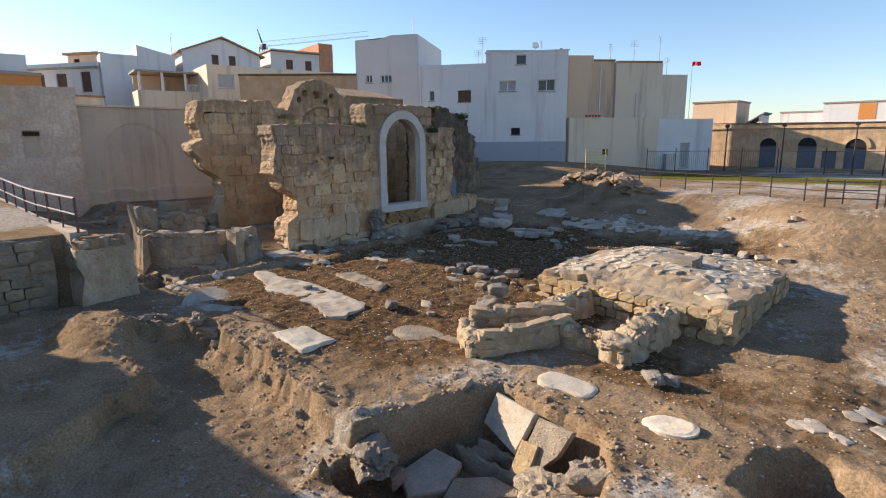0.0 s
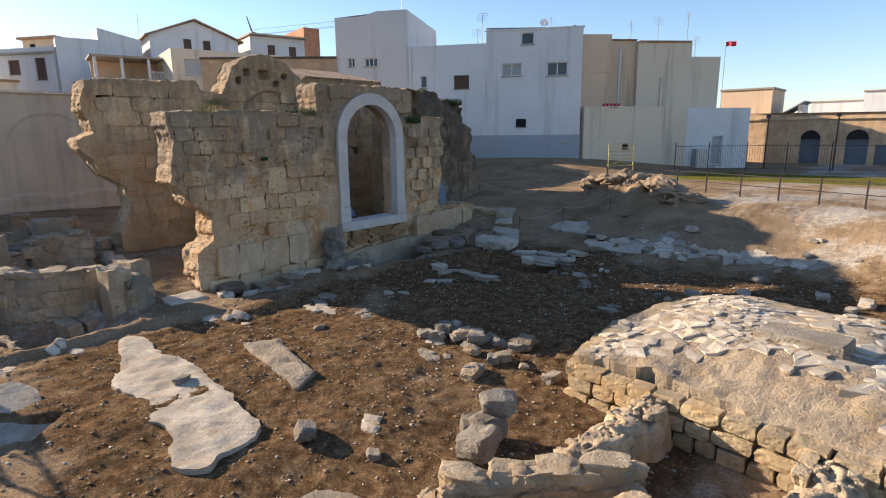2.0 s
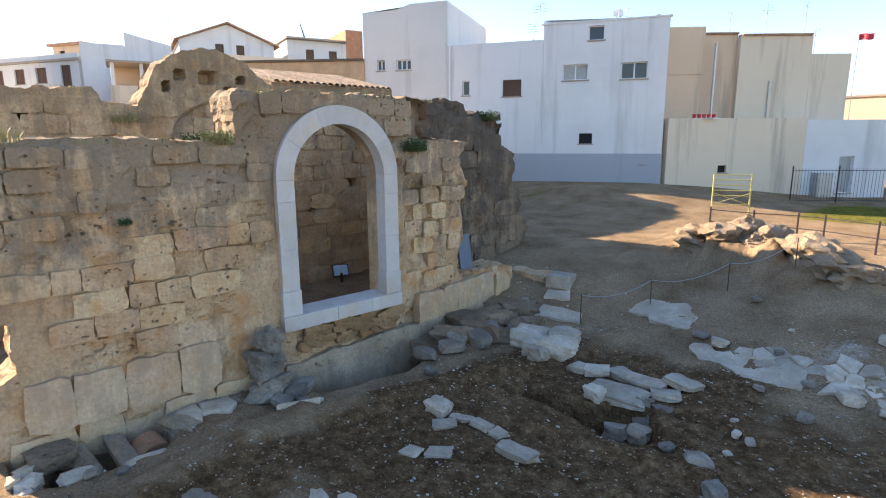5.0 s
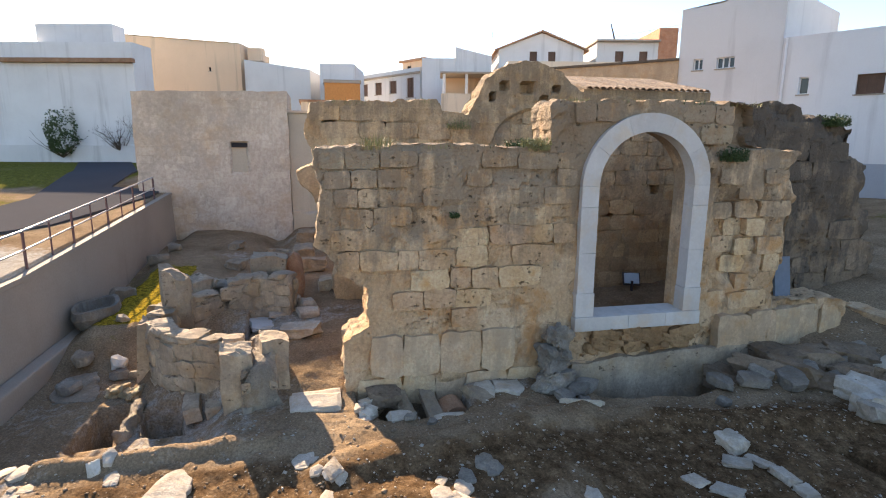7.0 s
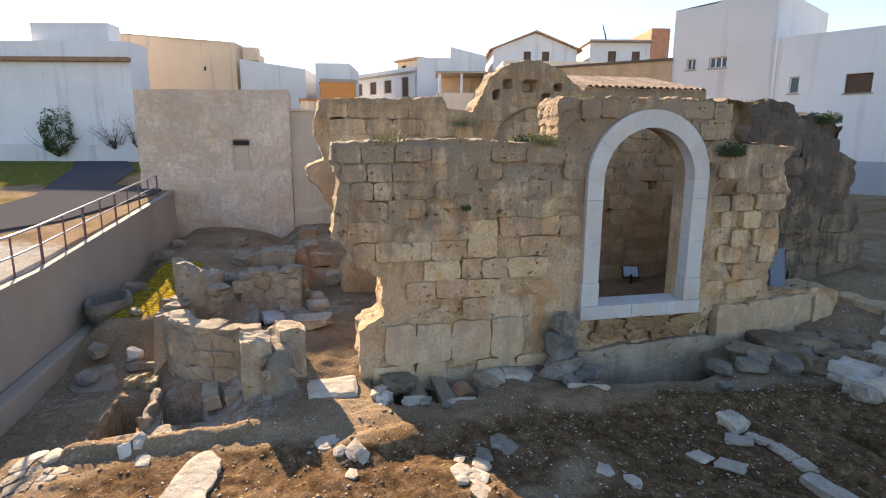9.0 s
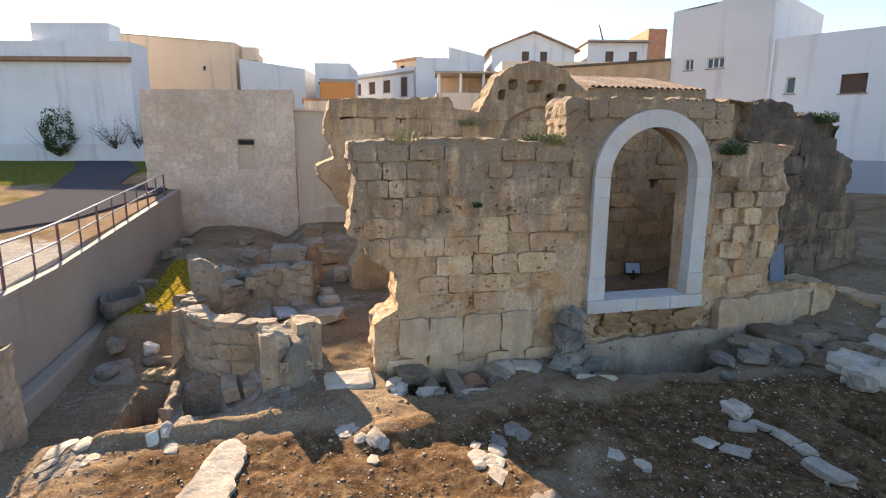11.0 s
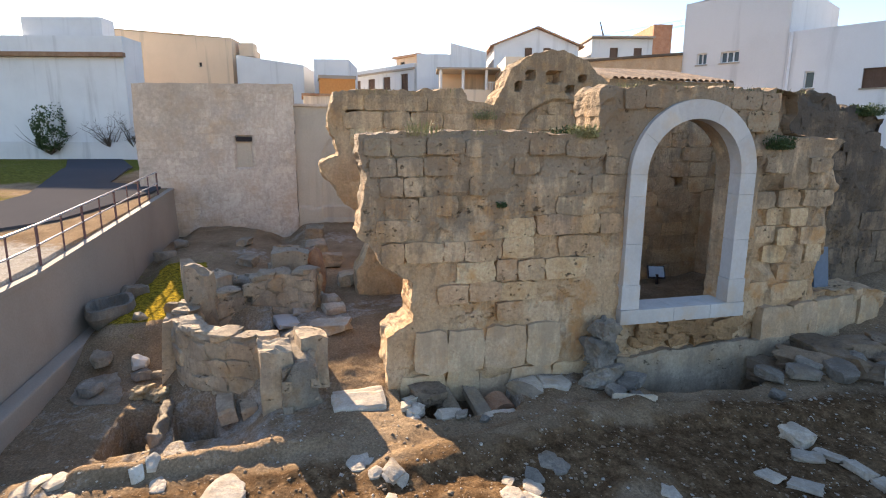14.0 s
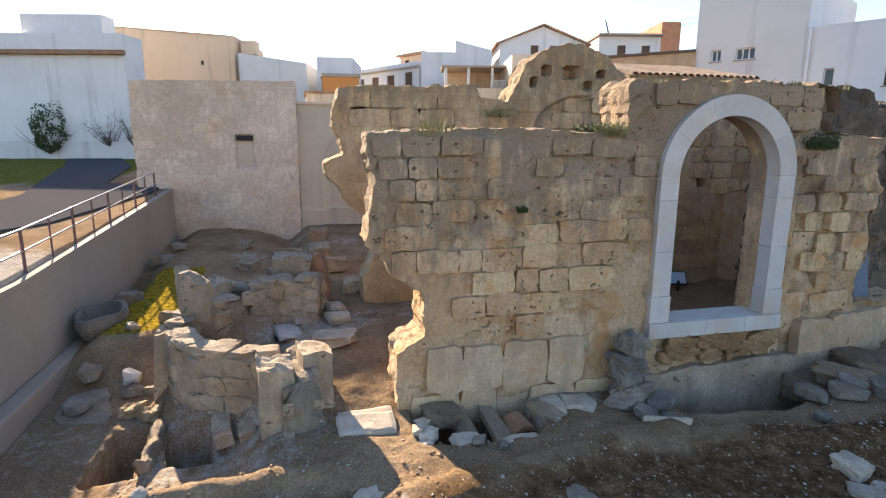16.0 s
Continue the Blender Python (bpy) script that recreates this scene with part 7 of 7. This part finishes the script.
# roof clutter
def antenna(x, y, z, h, seed):
    rnd = random.Random(seed)
    a = thing("roof_antenna", "thin metal television aerial on a roof", "antenna", "roof aerials", at=(x, y, z))
    part("mast", tube(bmesh.new(), (0, 0, -0.6), (0, 0, h), 0.028, 6), M_STEEL, a)
    turn = rnd.uniform(0, 180)
    for k in range(4):
        part("bar", tube(bmesh.new(), (-0.4, 0, h - 0.1 - 0.15 * k), (0.4, 0, h - 0.1 - 0.15 * k), 0.012, 5), M_STEEL, a, m=pose(0, 0, 0, 0, 0, turn))


def on_front(u, back):
    p = FU @ Vector((u, back, 0))
    return p.x, p.y


for u, b, z, h in ((4.6, 2.0, 12.4, 1.9), (10.8, 1.5, 9.9, 2.4), (15.6, 3.0, 10.7, 1.3), (10.2, 3.0, 9.9, 1.6)):
    antenna(*on_front(u, b), z, h, int(u * 10))
for x, y, z, h in ((-21.0, 49.5, 10.1, 2.2), (-19.5, 51.5, 10.1, 2.6), (-22.5, 48.0, 10.4, 1.6), (-19.2, 52.6, 9.0, 2.0), (-2.2, 65.0, 5.0, 3.6), (3.4, 64.0, 5.0, 3.2), (-70, 30.5, 13.6, 3.0)):
    antenna(x, y, z, h, int(z * 10 + x))
dish = thing("satellite_dish", "white satellite dish on the white house roof", "satellite dish", at=(*on_front(15.2, 2.2), 10.6))
part("mast", tube(bmesh.new(), (0, 0, -0.3), (0, 0, 0.9), 0.03, 6), M_STEEL, dish)
bm = bmesh.new()
bmesh.ops.create_uvsphere(bm, u_segments=16, v_segments=8, radius=0.42)
bmesh.ops.delete(bm, geom=[v for v in bm.verts if v.co.z > -0.2], context="VERTS")
part("reflector", bm, M_WHITEPAINT, dish, m=pose(0, 0, 1.05, 70, 0, 40))
chim = thing("roof_vent", "dark round vent pipe on the parapet", "vent", at=(*on_front(17.3, 0.6), 10.6))
part("pipe", tube(bmesh.new(), (0, 0, -0.2), (0, 0, 0.32), 0.13, 12), M_IRON, chim)
flag = thing("flag", "small red flag on a thin pole", "flag", at=(-16.9, 52.4, 9.0))
part("pole", tube(bmesh.new(), (0, 0, -4.4), (0, 0, 1.35), 0.018, 6), M_STEEL, flag)
bm = bmesh.new()
prev = None
for i in range(9):
    cur = [bm.verts.new((0.09 * i, 0.06 * math.sin(i * 1.1), z + 0.03 * math.sin(i * 0.8))) for z in (0.98, 1.33)]
    if prev:
        bm.faces.new((prev[0], cur[0], cur[1], prev[1]))
    prev = cur
part("cloth", bm, M_RED, flag)
pots = thing("flower_pots", "row of small red pots on a ledge", "pots", at=(-22.0, 43.0, 5.52))
for k in range(5):
    part("pot", tube(bmesh.new(), (0.17 * k, 0.23 * k, 0), (0.17 * k, 0.23 * k, 0.22), 0.08, 10, 0.11), M_RED, pots)
part("ledge", box((-0.6, -0.4, -0.06), (1.2, 1.5, -0.004), 0.01), M_WHITE, pots)
pipe = thing("drain_pipe", "grey drain pipe down the beige house wall", "pipe")
pipe.matrix_basis = BU
part("tube", tube(bmesh.new(), (3.3, -0.12, 5.4), (3.3, -0.12, 9.8), 0.07, 8), M_STEEL, pipe)
part("conduit", tube(bmesh.new(), (6.6, -0.06, 5.6), (6.6, -0.06, 7.7), 0.04, 6), M_STEEL, pipe)
downpipe = thing("drain_pipe", "pale drain pipe down the white house corner", "pipe")
downpipe.matrix_basis = FU
part("tube", tube(bmesh.new(), (5.75, -0.08, 3.7), (5.75, -0.08, 9.9), 0.06, 8), M_WHITEPAINT, downpipe)
meter = thing("meter_box", "grey metal meter cabinet against the annex wall", "cabinet")
meter.matrix_basis = LU
part("case", box((8.6, -0.55, 1.1), (9.5, -0.02, 2.5), 0.02), M_STEEL, meter)
part("door", box((8.65, -0.57, 1.15), (9.45, -0.552, 2.45), 0.004), M_STEEL, meter)

# crane far behind
crane = thing("tower_crane", "distant tower crane with a long lattice jib", "crane", at=(-118, 72.2, 0))
bm = bmesh.new()
for sx in (-0.6, 0.6):
    for sy in (-0.6, 0.6):
        tube(bm, (sx, sy, 0), (sx, sy, 25), 0.09, 5)
for k in range(16):
    z = 1.5 * k
    tube(bm, (-0.6, -0.6, z), (0.6, -0.6, z + 1.5), 0.06, 4)
    tube(bm, (0.6, 0.6, z), (0.6, -0.6, z + 1.5), 0.06, 4)
part("mast", bm, M_IRON, crane)
bm = bmesh.new()
jib = Vector((0.60, 0.79, 0.12)).normalized()
side = Vector((-0.83, 0.55, 0))
for o, dz in ((-0.5, 0), (0.5, 0), (0, 1.1)):
    tube(bm, side * o + Vector((0, 0, 25.0 + dz)), side * o + jib * 24 + Vector((0, 0, 25.0 + dz)), 0.035, 5)
for k in range(15):
    tube(bm, jib * (1.5 * k) + side * 0.5 + Vector((0, 0, 25)), jib * (1.5 * k + 0.75) + Vector((0, 0, 26.1)), 0.022, 4)
    tube(bm, jib * (1.5 * k + 0.75) + Vector((0, 0, 26.1)), jib * (1.5 * k + 1.5) - side * 0.5 + Vector((0, 0, 25)), 0.022, 4)
part("jib", bm, M_STEEL, crane)
part("cab", box((-0.5, -0.5, 24.4), (0.5, 0.5, 25.6), 0.05), M_IRON, crane)
part("apex", tube(bmesh.new(), (0, 0, 25.0), (0, -1.2, 28.6), 0.22, 5, 0.1), M_IRON, crane)

# rooftops beyond the low row
for nm, lb, x0, x1, y0, z0, z1, mt in (("rooftop_room", "beige rooftop room beyond the low row", -19.6, -15.4, 62, 3, 7.3, M_BEIGE), ("rooftop_room", "white rooftop room with an orange wall", -10.5, -4.5, 80, 3, 7.6, M_WHITE), ("rooftop_room", "white rooftop room", -16, -8, 86, 3, 6.9, M_WHITE), ("rooftop_room", "pale rooftop room in the distance", 4, 12, 75, 3, 7.0, M_WHITE2)):
    r = thing(nm, lb, "building", "rooftops")
    part("wall", box((x0, y0, z0), (x1, y0 + 5, z1)), mt, r)
    part("coping", box((x0 - 0.1, y0 - 0.1, z1), (x1 + 0.1, y0 + 5.1, z1 + 0.15)), M_CONCRETE, r)
    if "orange" in lb:
        part("orange_panel", box((x0 + 3.4, y0 - 0.03, z1 - 1.9), (x0 + 5.0, y0 - 0.004, z1 - 0.1)), M_ORANGE, r)
for nm, lb, x, y, z, w in (("solar_panel", "tilted dark solar panel on the low roof", -14.1, 64.0, 4.7, 2.7), ("lean_to_roof", "tilted tiled lean-to roof on the low row", -1.8, 63.0, 4.65, 2.9)):
    r = thing(nm, lb, "roof", at=(x, y, z))
    part("panel", box((-w / 2, -1.6, -0.06), (w / 2, 1.6, 0.06), 0.01), M_TERRA if "tiled" in lb else M_GREYWOOD, r, m=pose(0, 0, 0.75, 0, -32, 0))
    part("prop", box((w / 2 - 0.7, -1.4, -0.1), (w / 2 - 0.4, 1.4, 1.2)), M_WHITE, r)
for x in (-13.1, -9.0, -4.4, -2.6):
    pole = thing("lamp_post", "thin dark post in front of the low houses", "post", "posts by the low houses", at=(x, 50.5, 1.0))
    part("shaft", tube(bmesh.new(), (0, 0, 0), (0, 0, 3.6), 0.06, 8, 0.045), M_IRON, pole)
    part("head", box((-0.14, -0.14, 3.6), (0.14, 0.14, 3.85), 0.02), M_IRON, pole)
# arched stone surrounds over the doors
for o in doors[1:]:
    if o[3] > 3.0:
        bm = bmesh.new()
        xm, r = (o[0] + o[1]) / 2, (o[1] - o[0]) / 2
        prev = None
        for i in range(13):
            th = math.pi * i / 12
            cur = [bm.verts.new((xm + rr * math.cos(th), y, o[3] - 0.3 + rr * math.sin(th))) for rr, y in ((r, -0.10), (r + 0.28, -0.10), (r + 0.28, -0.004), (r, -0.004))]
            if prev:
                for k in range(4):
                    bm.faces.new((prev[k], prev[(k + 1) % 4], cur[(k + 1) % 4], cur[k]))
            prev = cur
        part("door_arch", bm, M_HOUSESTONE, row)
        bm = bmesh.new()
        c = bm.verts.new((xm, -0.02, o[3] - 0.3))
        ring = [bm.verts.new((xm + r * math.cos(math.pi * i / 12), -0.02, o[3] - 0.3 + r * math.sin(math.pi * i / 12))) for i in range(13)]
        for i in range(12):
            bm.faces.new((c, ring[i], ring[i + 1]))
        part("fanlight", bm, M_DARKWIN, row)

# ---- fences, gate and scaffold on the bank ----
line = [(-15.9, 31.1), (-14.6, 31.35), (-13.35, 31.5), (-12.6, 31.4), (-11.2, 30.95), (-9.7, 30.4), (-8.2, 29.8), (-6.8, 29.25), (-5.4, 28.7), (-4.0, 28.2), (-2.6, 27.8), (-1.2, 27.3), (0.2, 26.9), (1.6, 26.5), (3.0, 26.0), (4.4, 25.6)]
fence = thing("bank_fence", "low dark iron fence with two rails", "fence")
for x, y in line:
    part("post", tube(bmesh.new(), (x, y, gz(x, y) - 0.15), (x, y, gz(x, y) + 0.98), 0.03, 6), M_IRON, fence)
for dz in (0.48, 0.88):
    for a, b in zip(line[:-1], line[1:]):
        part("rail", tube(bmesh.new(), (*a, gz(*a) + dz), (*b, gz(*b) + dz), 0.018, 5), M_IRON, fence)
hurdle = thing("iron_gate", "short dark iron gate panel on the bank", "gate", at=(-2.2, 26.3, gz(-2.2, 26.3)))
for x in (-0.8, 0.8):
    part("post", tube(bmesh.new(), (x, 0.3 * x, -0.1), (x, 0.3 * x, 1.1), 0.035, 6), M_IRON, hurdle)
for z in (0.35, 0.68, 1.0):
    part("rail", tube(bmesh.new(), (-0.8, -0.24, z), (0.8, 0.24, z), 0.022, 5), M_IRON, hurdle)
scaffold = thing("scaffold_frame", "yellow steel scaffold frame standing on the bank", "scaffold", at=(-15.5, 31.7, gz(-15.5, 31.7)))
for x in (-0.52, 0.52):
    part("leg", tube(bmesh.new(), (x, 0.5 * x, -0.1), (x, 0.5 * x, 2.1), 0.028, 8), M_YELLOWPAINT, scaffold)
for z in (2.08, 1.9, 1.72, 1.54, 1.36, 1.05):
    part("rung", tube(bmesh.new(), (-0.52, -0.26, z), (0.52, 0.26, z), 0.018, 6), M_YELLOWPAINT, scaffold)
part("brace", tube(bmesh.new(), (-0.52, -0.26, 1.05), (0.52, 0.26, 1.45), 0.015, 6), M_YELLOWPAINT, scaffold)
part("brace", tube(bmesh.new(), (0.52, 0.26, 1.05), (-0.52, -0.26, 1.45), 0.015, 6), M_YELLOWPAINT, scaffold)
gate_fence = thing("tall_iron_fence", "tall dark iron fence with upright bars", "fence")
gl = [(-17.2, 44.2), (-15.6, 46.0), (-13.6, 47.6), (-11.4, 48.6), (-9.0, 49.2), (-6.0, 49.6), (-2.0, 49.8)]
for a, b in zip(gl[:-1], gl[1:]):
    part("post", tube(bmesh.new(), (*a, 0.9), (*a, 3.0), 0.035, 6), M_IRON, gate_fence)
    L = math.hypot(b[0] - a[0], b[1] - a[1])
    for z in (1.2, 2.75):
        part("rail", tube(bmesh.new(), (*a, z), (*b, z), 0.016, 5), M_IRON, gate_fence)
    if a[0] < -11:
        for k in range(1, int(L / 0.16)):
            t = k * 0.16 / L
            x, y = a[0] + (b[0] - a[0]) * t, a[1] + (b[1] - a[1]) * t
            part("bar", tube(bmesh.new(), (x, y, 1.1), (x, y, 2.85), 0.008, 4), M_IRON, gate_fence)
rope = thing("rope_barrier", "sagging cord on thin iron pegs", "barrier")
pegs = [(-15.6, 23.0), (-14.6, 24.6), (-13.2, 25.8), (-12.0, 26.6)]
for x, y in pegs:
    part("peg", tube(bmesh.new(), (x, y, gz(x, y) - 0.1), (x, y, gz(x, y) + 0.75), 0.012, 5), M_IRON, rope)
for a, b in zip(pegs[:-1], pegs[1:]):
    bm = bmesh.new()
    prev = None
    for i in range(9):
        t = i / 8
        p = Vector((a[0] + (b[0] - a[0]) * t, a[1] + (b[1] - a[1]) * t, (gz(*a) + 0.72) * (1 - t) + (gz(*b) + 0.72) * t - 0.8 * t * (1 - t)))
        if prev:
            tube(bm, prev, p, 0.008, 4)
        prev = p
    part("cord", bm, M_STEEL, rope)

# ---- plants ----
def tuft(name, label, x, y, z, h, spread, n, seed, material, leafy=False):
    rnd = random.Random(seed)
    verts, faces = [], []
    for k in range(n):
        a = rnd.uniform(0, 6.283)
        r = spread * math.sqrt(rnd.random())
        bx, by = r * math.cos(a), r * math.sin(a)
        hh = 0.62 * h * rnd.uniform(0.35, 1.0)
        lean = rnd.uniform(0.1, 1.1) * hh
        la = a + rnd.uniform(-0.8, 0.8)
        if leafy:
            # a sprig of small leaves
            for q in range(5):
                c = Vector((bx * 1.2, by * 1.2, hh * rnd.random()))
                u = Vector((rnd.uniform(-1, 1), rnd.uniform(-1, 1), rnd.uniform(-0.3, 1))).normalized() * rnd.uniform(0.02, 0.045)
                v = u.cross(Vector((rnd.uniform(-1, 1), rnd.uniform(-1, 1), rnd.uniform(-1, 1)))).normalized() * 0.014
                i = len(verts)
                verts += [tuple(c - u), tuple(c + v), tuple(c + u), tuple(c - v)]
                faces.append((i, i + 1, i + 2, i + 3))
        w = (0.004 if leafy else 0.005) * rnd.uniform(0.7, 1.3)
        px, py = -math.sin(la) * w, math.cos(la) * w
        i = len(verts)
        verts += [(bx - px, by - py, -0.03), (bx + px, by + py, -0.03), (bx + 0.5 * lean * math.cos(la) + px, by + 0.5 * lean * math.sin(la) + py, hh * 0.6), (bx + 0.5 * lean * math.cos(la) - px, by + 0.5 * lean * math.sin(la) - py, hh * 0.6), (bx + lean * math.cos(la), by + lean * math.sin(la), hh)]
        faces += [(i, i + 1, i + 2, i + 3), (i + 3, i + 2, i + 4)]
    return mesh_thing(name, mesh_from("blades", verts, faces), material, label, "plant", kind="stuff", m=Matrix.Translation((x, y, z)))


for x, y, z, h, s, n, mt, lf in ((-18.1, 12.1, 4.42, 0.5, 0.22, 90, M_DRYLEAF, False), (-18.2, 12.35, 4.42, 0.35, 0.2, 60, M_DRYLEAF, False), (-18.05, 15.25, 4.4, 0.4, 0.25, 200, M_DRYLEAF, True), (-18.3, 15.0, 4.42, 0.3, 0.25, 70, M_LEAF, True), (-17.95, 19.55, 4.2, 0.45, 0.28, 260, M_LEAF, True), (-19.75, 23.9, 5.0, 0.5, 0.35, 260, M_LEAF, True), (-18.4, 17.2, 5.33, 0.16, 0.5, 120, M_DRYLEAF, False), (-18.3, 18.6, 5.33, 0.15, 0.6, 140, M_LEAF, False), (-18.4, 16.2, 5.33, 0.16, 0.4, 90, M_DRYLEAF, False), (-18.4, 19.9, 5.33, 0.12, 0.5, 90, M_DRYLEAF, False), (-18.3, 13.2, 4.44, 0.14, 0.6, 110, M_DRYLEAF, False), (-18.4, 14.3, 4.45, 0.1, 0.5, 80, M_LEAF, False), (-23.5, 12.0, 5.55, 0.2, 0.5, 70, M_DRYLEAF, False), (-23.6, 14.0, 5.6, 0.25, 0.4, 80, M_DRYLEAF, False), (-17.9, 13.62, 3.15, 0.14, 0.08, 40, M_LEAF, True), (-23.2, 15.0, 4.9, 0.4, 0.3, 90, M_DRYLEAF, True)):
    tuft("wild_plant", "small wild grass tuft growing on the ruin" if not lf else "leafy wild plant growing from the masonry", x, y, z, h, s, n, int(y * 100), mt, lf)


def shrub(name, label, x, y, z, r, h, n, seed, leaf_mat, bare=False):
    rnd = random.Random(seed)
    t = thing(name, label, "shrub", at=(x, y, z))
    bm = bmesh.new()
    tips = []
    for k in range(14 if bare else 9):
        a, e = rnd.uniform(0, 6.283), rnd.uniform(0.5, 1.3)
        p = Vector((0, 0, 0))
        d = Vector((math.cos(a) * math.cos(e), math.sin(a) * math.cos(e), math.sin(e)))
        rr = 0.05
        for s in range(4):
            q = p + (d + Vector((rnd.uniform(-0.35, 0.35), rnd.uniform(-0.35, 0.35), rnd.uniform(-0.1, 0.3)))).normalized() * h * 0.27
            tube(bm, p, q, rr, 5, rr * 0.65)
            if bare:
                for _ in range(3):
                    tube(bm, q, q + Vector((rnd.uniform(-1, 1), rnd.uniform(-1, 1), rnd.uniform(0, 1))).normalized() * h * 0.22, rr * 0.4, 4, 0.006)
            p, rr = q, rr * 0.65
        tips.append(p)
    part("branchwork", bm, M_TWIG, t)
    if not bare:
        verts, faces = [], []
        for k in range(n):
            v = Vector((rnd.gauss(0, 1), rnd.gauss(0, 1), rnd.gauss(0, 1))).normalized() * rnd.uniform(0.55, 1.0) ** 0.5
            c = Vector((v.x * r, v.y * r, h * 0.55 + v.z * h * 0.5)) * (1 + 0.45 * float(vnoise(v.x * 2.2, v.y * 2.2, v.z * 2.2, seed)))
            u = Vector((rnd.uniform(-1, 1), rnd.uniform(-1, 1), rnd.uniform(-1, 1))).normalized() * 0.11
            w = u.cross(Vector((rnd.uniform(-1, 1), rnd.uniform(-1, 1), rnd.uniform(-1, 1)))).normalized() * 0.06
            i = len(verts)
            verts += [tuple(c - u), tuple(c + w), tuple(c + u), tuple(c - w)]
            faces.append((i, i + 1, i + 2, i + 3))
        part("foliage", mesh_from("foliage", verts, faces), leaf_mat, t)
    return t


shrub("evergreen_shrub", "dark rounded evergreen shrub by the garden wall", -61.0, -10.0, 3.0, 1.3, 3.0, 2200, 5, M_LEAF)
shrub("bare_shrub", "leafless shrub by the garden wall", -60.0, -3.5, 3.6, 1.4, 2.6, 0, 6, M_LEAF, True)
shrub("bare_shrub", "leafless shrub by the garden wall", -60.4, -5.4, 3.6, 1.2, 2.2, 0, 7, M_LEAF, True)

# ---- gravel and clods ----
def scatter(name, label, n, seed, lo, hi, area, material, ok):
    r = np.random.RandomState(seed)
    x, y = r.uniform(area[0], area[1], n), r.uniform(area[2], area[3], n)
    keep = ok(x, y, r)
    x, y = x[keep], y[keep]
    z = ground_height(x, y)
    n = len(x)
    s = lo * (hi / lo) ** (r.rand(n) ** 1.8)
    base = np.array([(1, 0, 0), (0, 1, 0), (-1, 0, 0), (0, -1, 0), (0, 0, 1), (0, 0, -1)], float)
    v = base[None] * r.uniform(0.55, 1.2, (n, 6, 1)) + r.uniform(-0.25, 0.25, (n, 6, 3))
    a = r.uniform(0, 6.283, n)
    ca, sa = np.cos(a)[:, None], np.sin(a)[:, None]
    vx, vy = v[..., 0] * ca - v[..., 1] * sa, v[..., 0] * sa + v[..., 1] * ca
    pts = np.stack([vx * s[:, None] + x[:, None], vy * s[:, None] * 0.8 + y[:, None], v[..., 2] * s[:, None] * 0.45 + z[:, None] + 0.12 * s[:, None]], -1).reshape(-1, 3)
    f = np.array([(0, 1, 4), (1, 2, 4), (2, 3, 4), (3, 0, 4), (1, 0, 5), (2, 1, 5), (3, 2, 5), (0, 3, 5)])
    faces = (f[None] + 6 * np.arange(n)[:, None, None]).reshape(-1, 3)
    me = bpy.data.meshes.new(name)
    me.vertices.add(len(pts))
    me.vertices.foreach_set("co", pts.ravel())
    me.loops.add(faces.size)
    me.loops.foreach_set("vertex_index", faces.ravel())
    me.polygons.add(len(faces))
    me.polygons.foreach_set("loop_start", np.arange(len(faces)) * 3)
    me.update(calc_edges=True)
    return mesh_thing(name, me, material, label, "gravel", kind="stuff")


free = lambda x, y, r: (poly_dist(x, y, PLAT) > 0.1) & ~((x < -16.6) & (y < 4.7))
scatter("pale_gravel", "small pale stone chips scattered over the earth", 8500, 3, 0.010, 0.05, (-18.0, 2.5, 2.8, 25), M_CHIP, lambda x, y, r: free(x, y, r) & (vnoise(x * 0.9, y * 0.9, 0, 7) + 0.6 * r.rand(len(x)) > 0.0))
scatter("earth_clods", "brown earth crumbs scattered over the dig", 15000, 4, 0.012, 0.06, (-17.0, 2.5, 2.8, 24), M_CLOD, free)
scatter("earth_clods", "crumbled earth fallen along the cuttings", 9000, 9, 0.015, 0.08, (-14.0, -1.5, 2.8, 8.6), M_CLOD, lambda x, y, r: free(x, y, r) & (np.minimum(np.abs(poly_dist(x, y, LOW)), np.abs(poly_dist(x, y, PIT))) < 0.15 + 0.55 * r.rand(len(x)) ** 2))
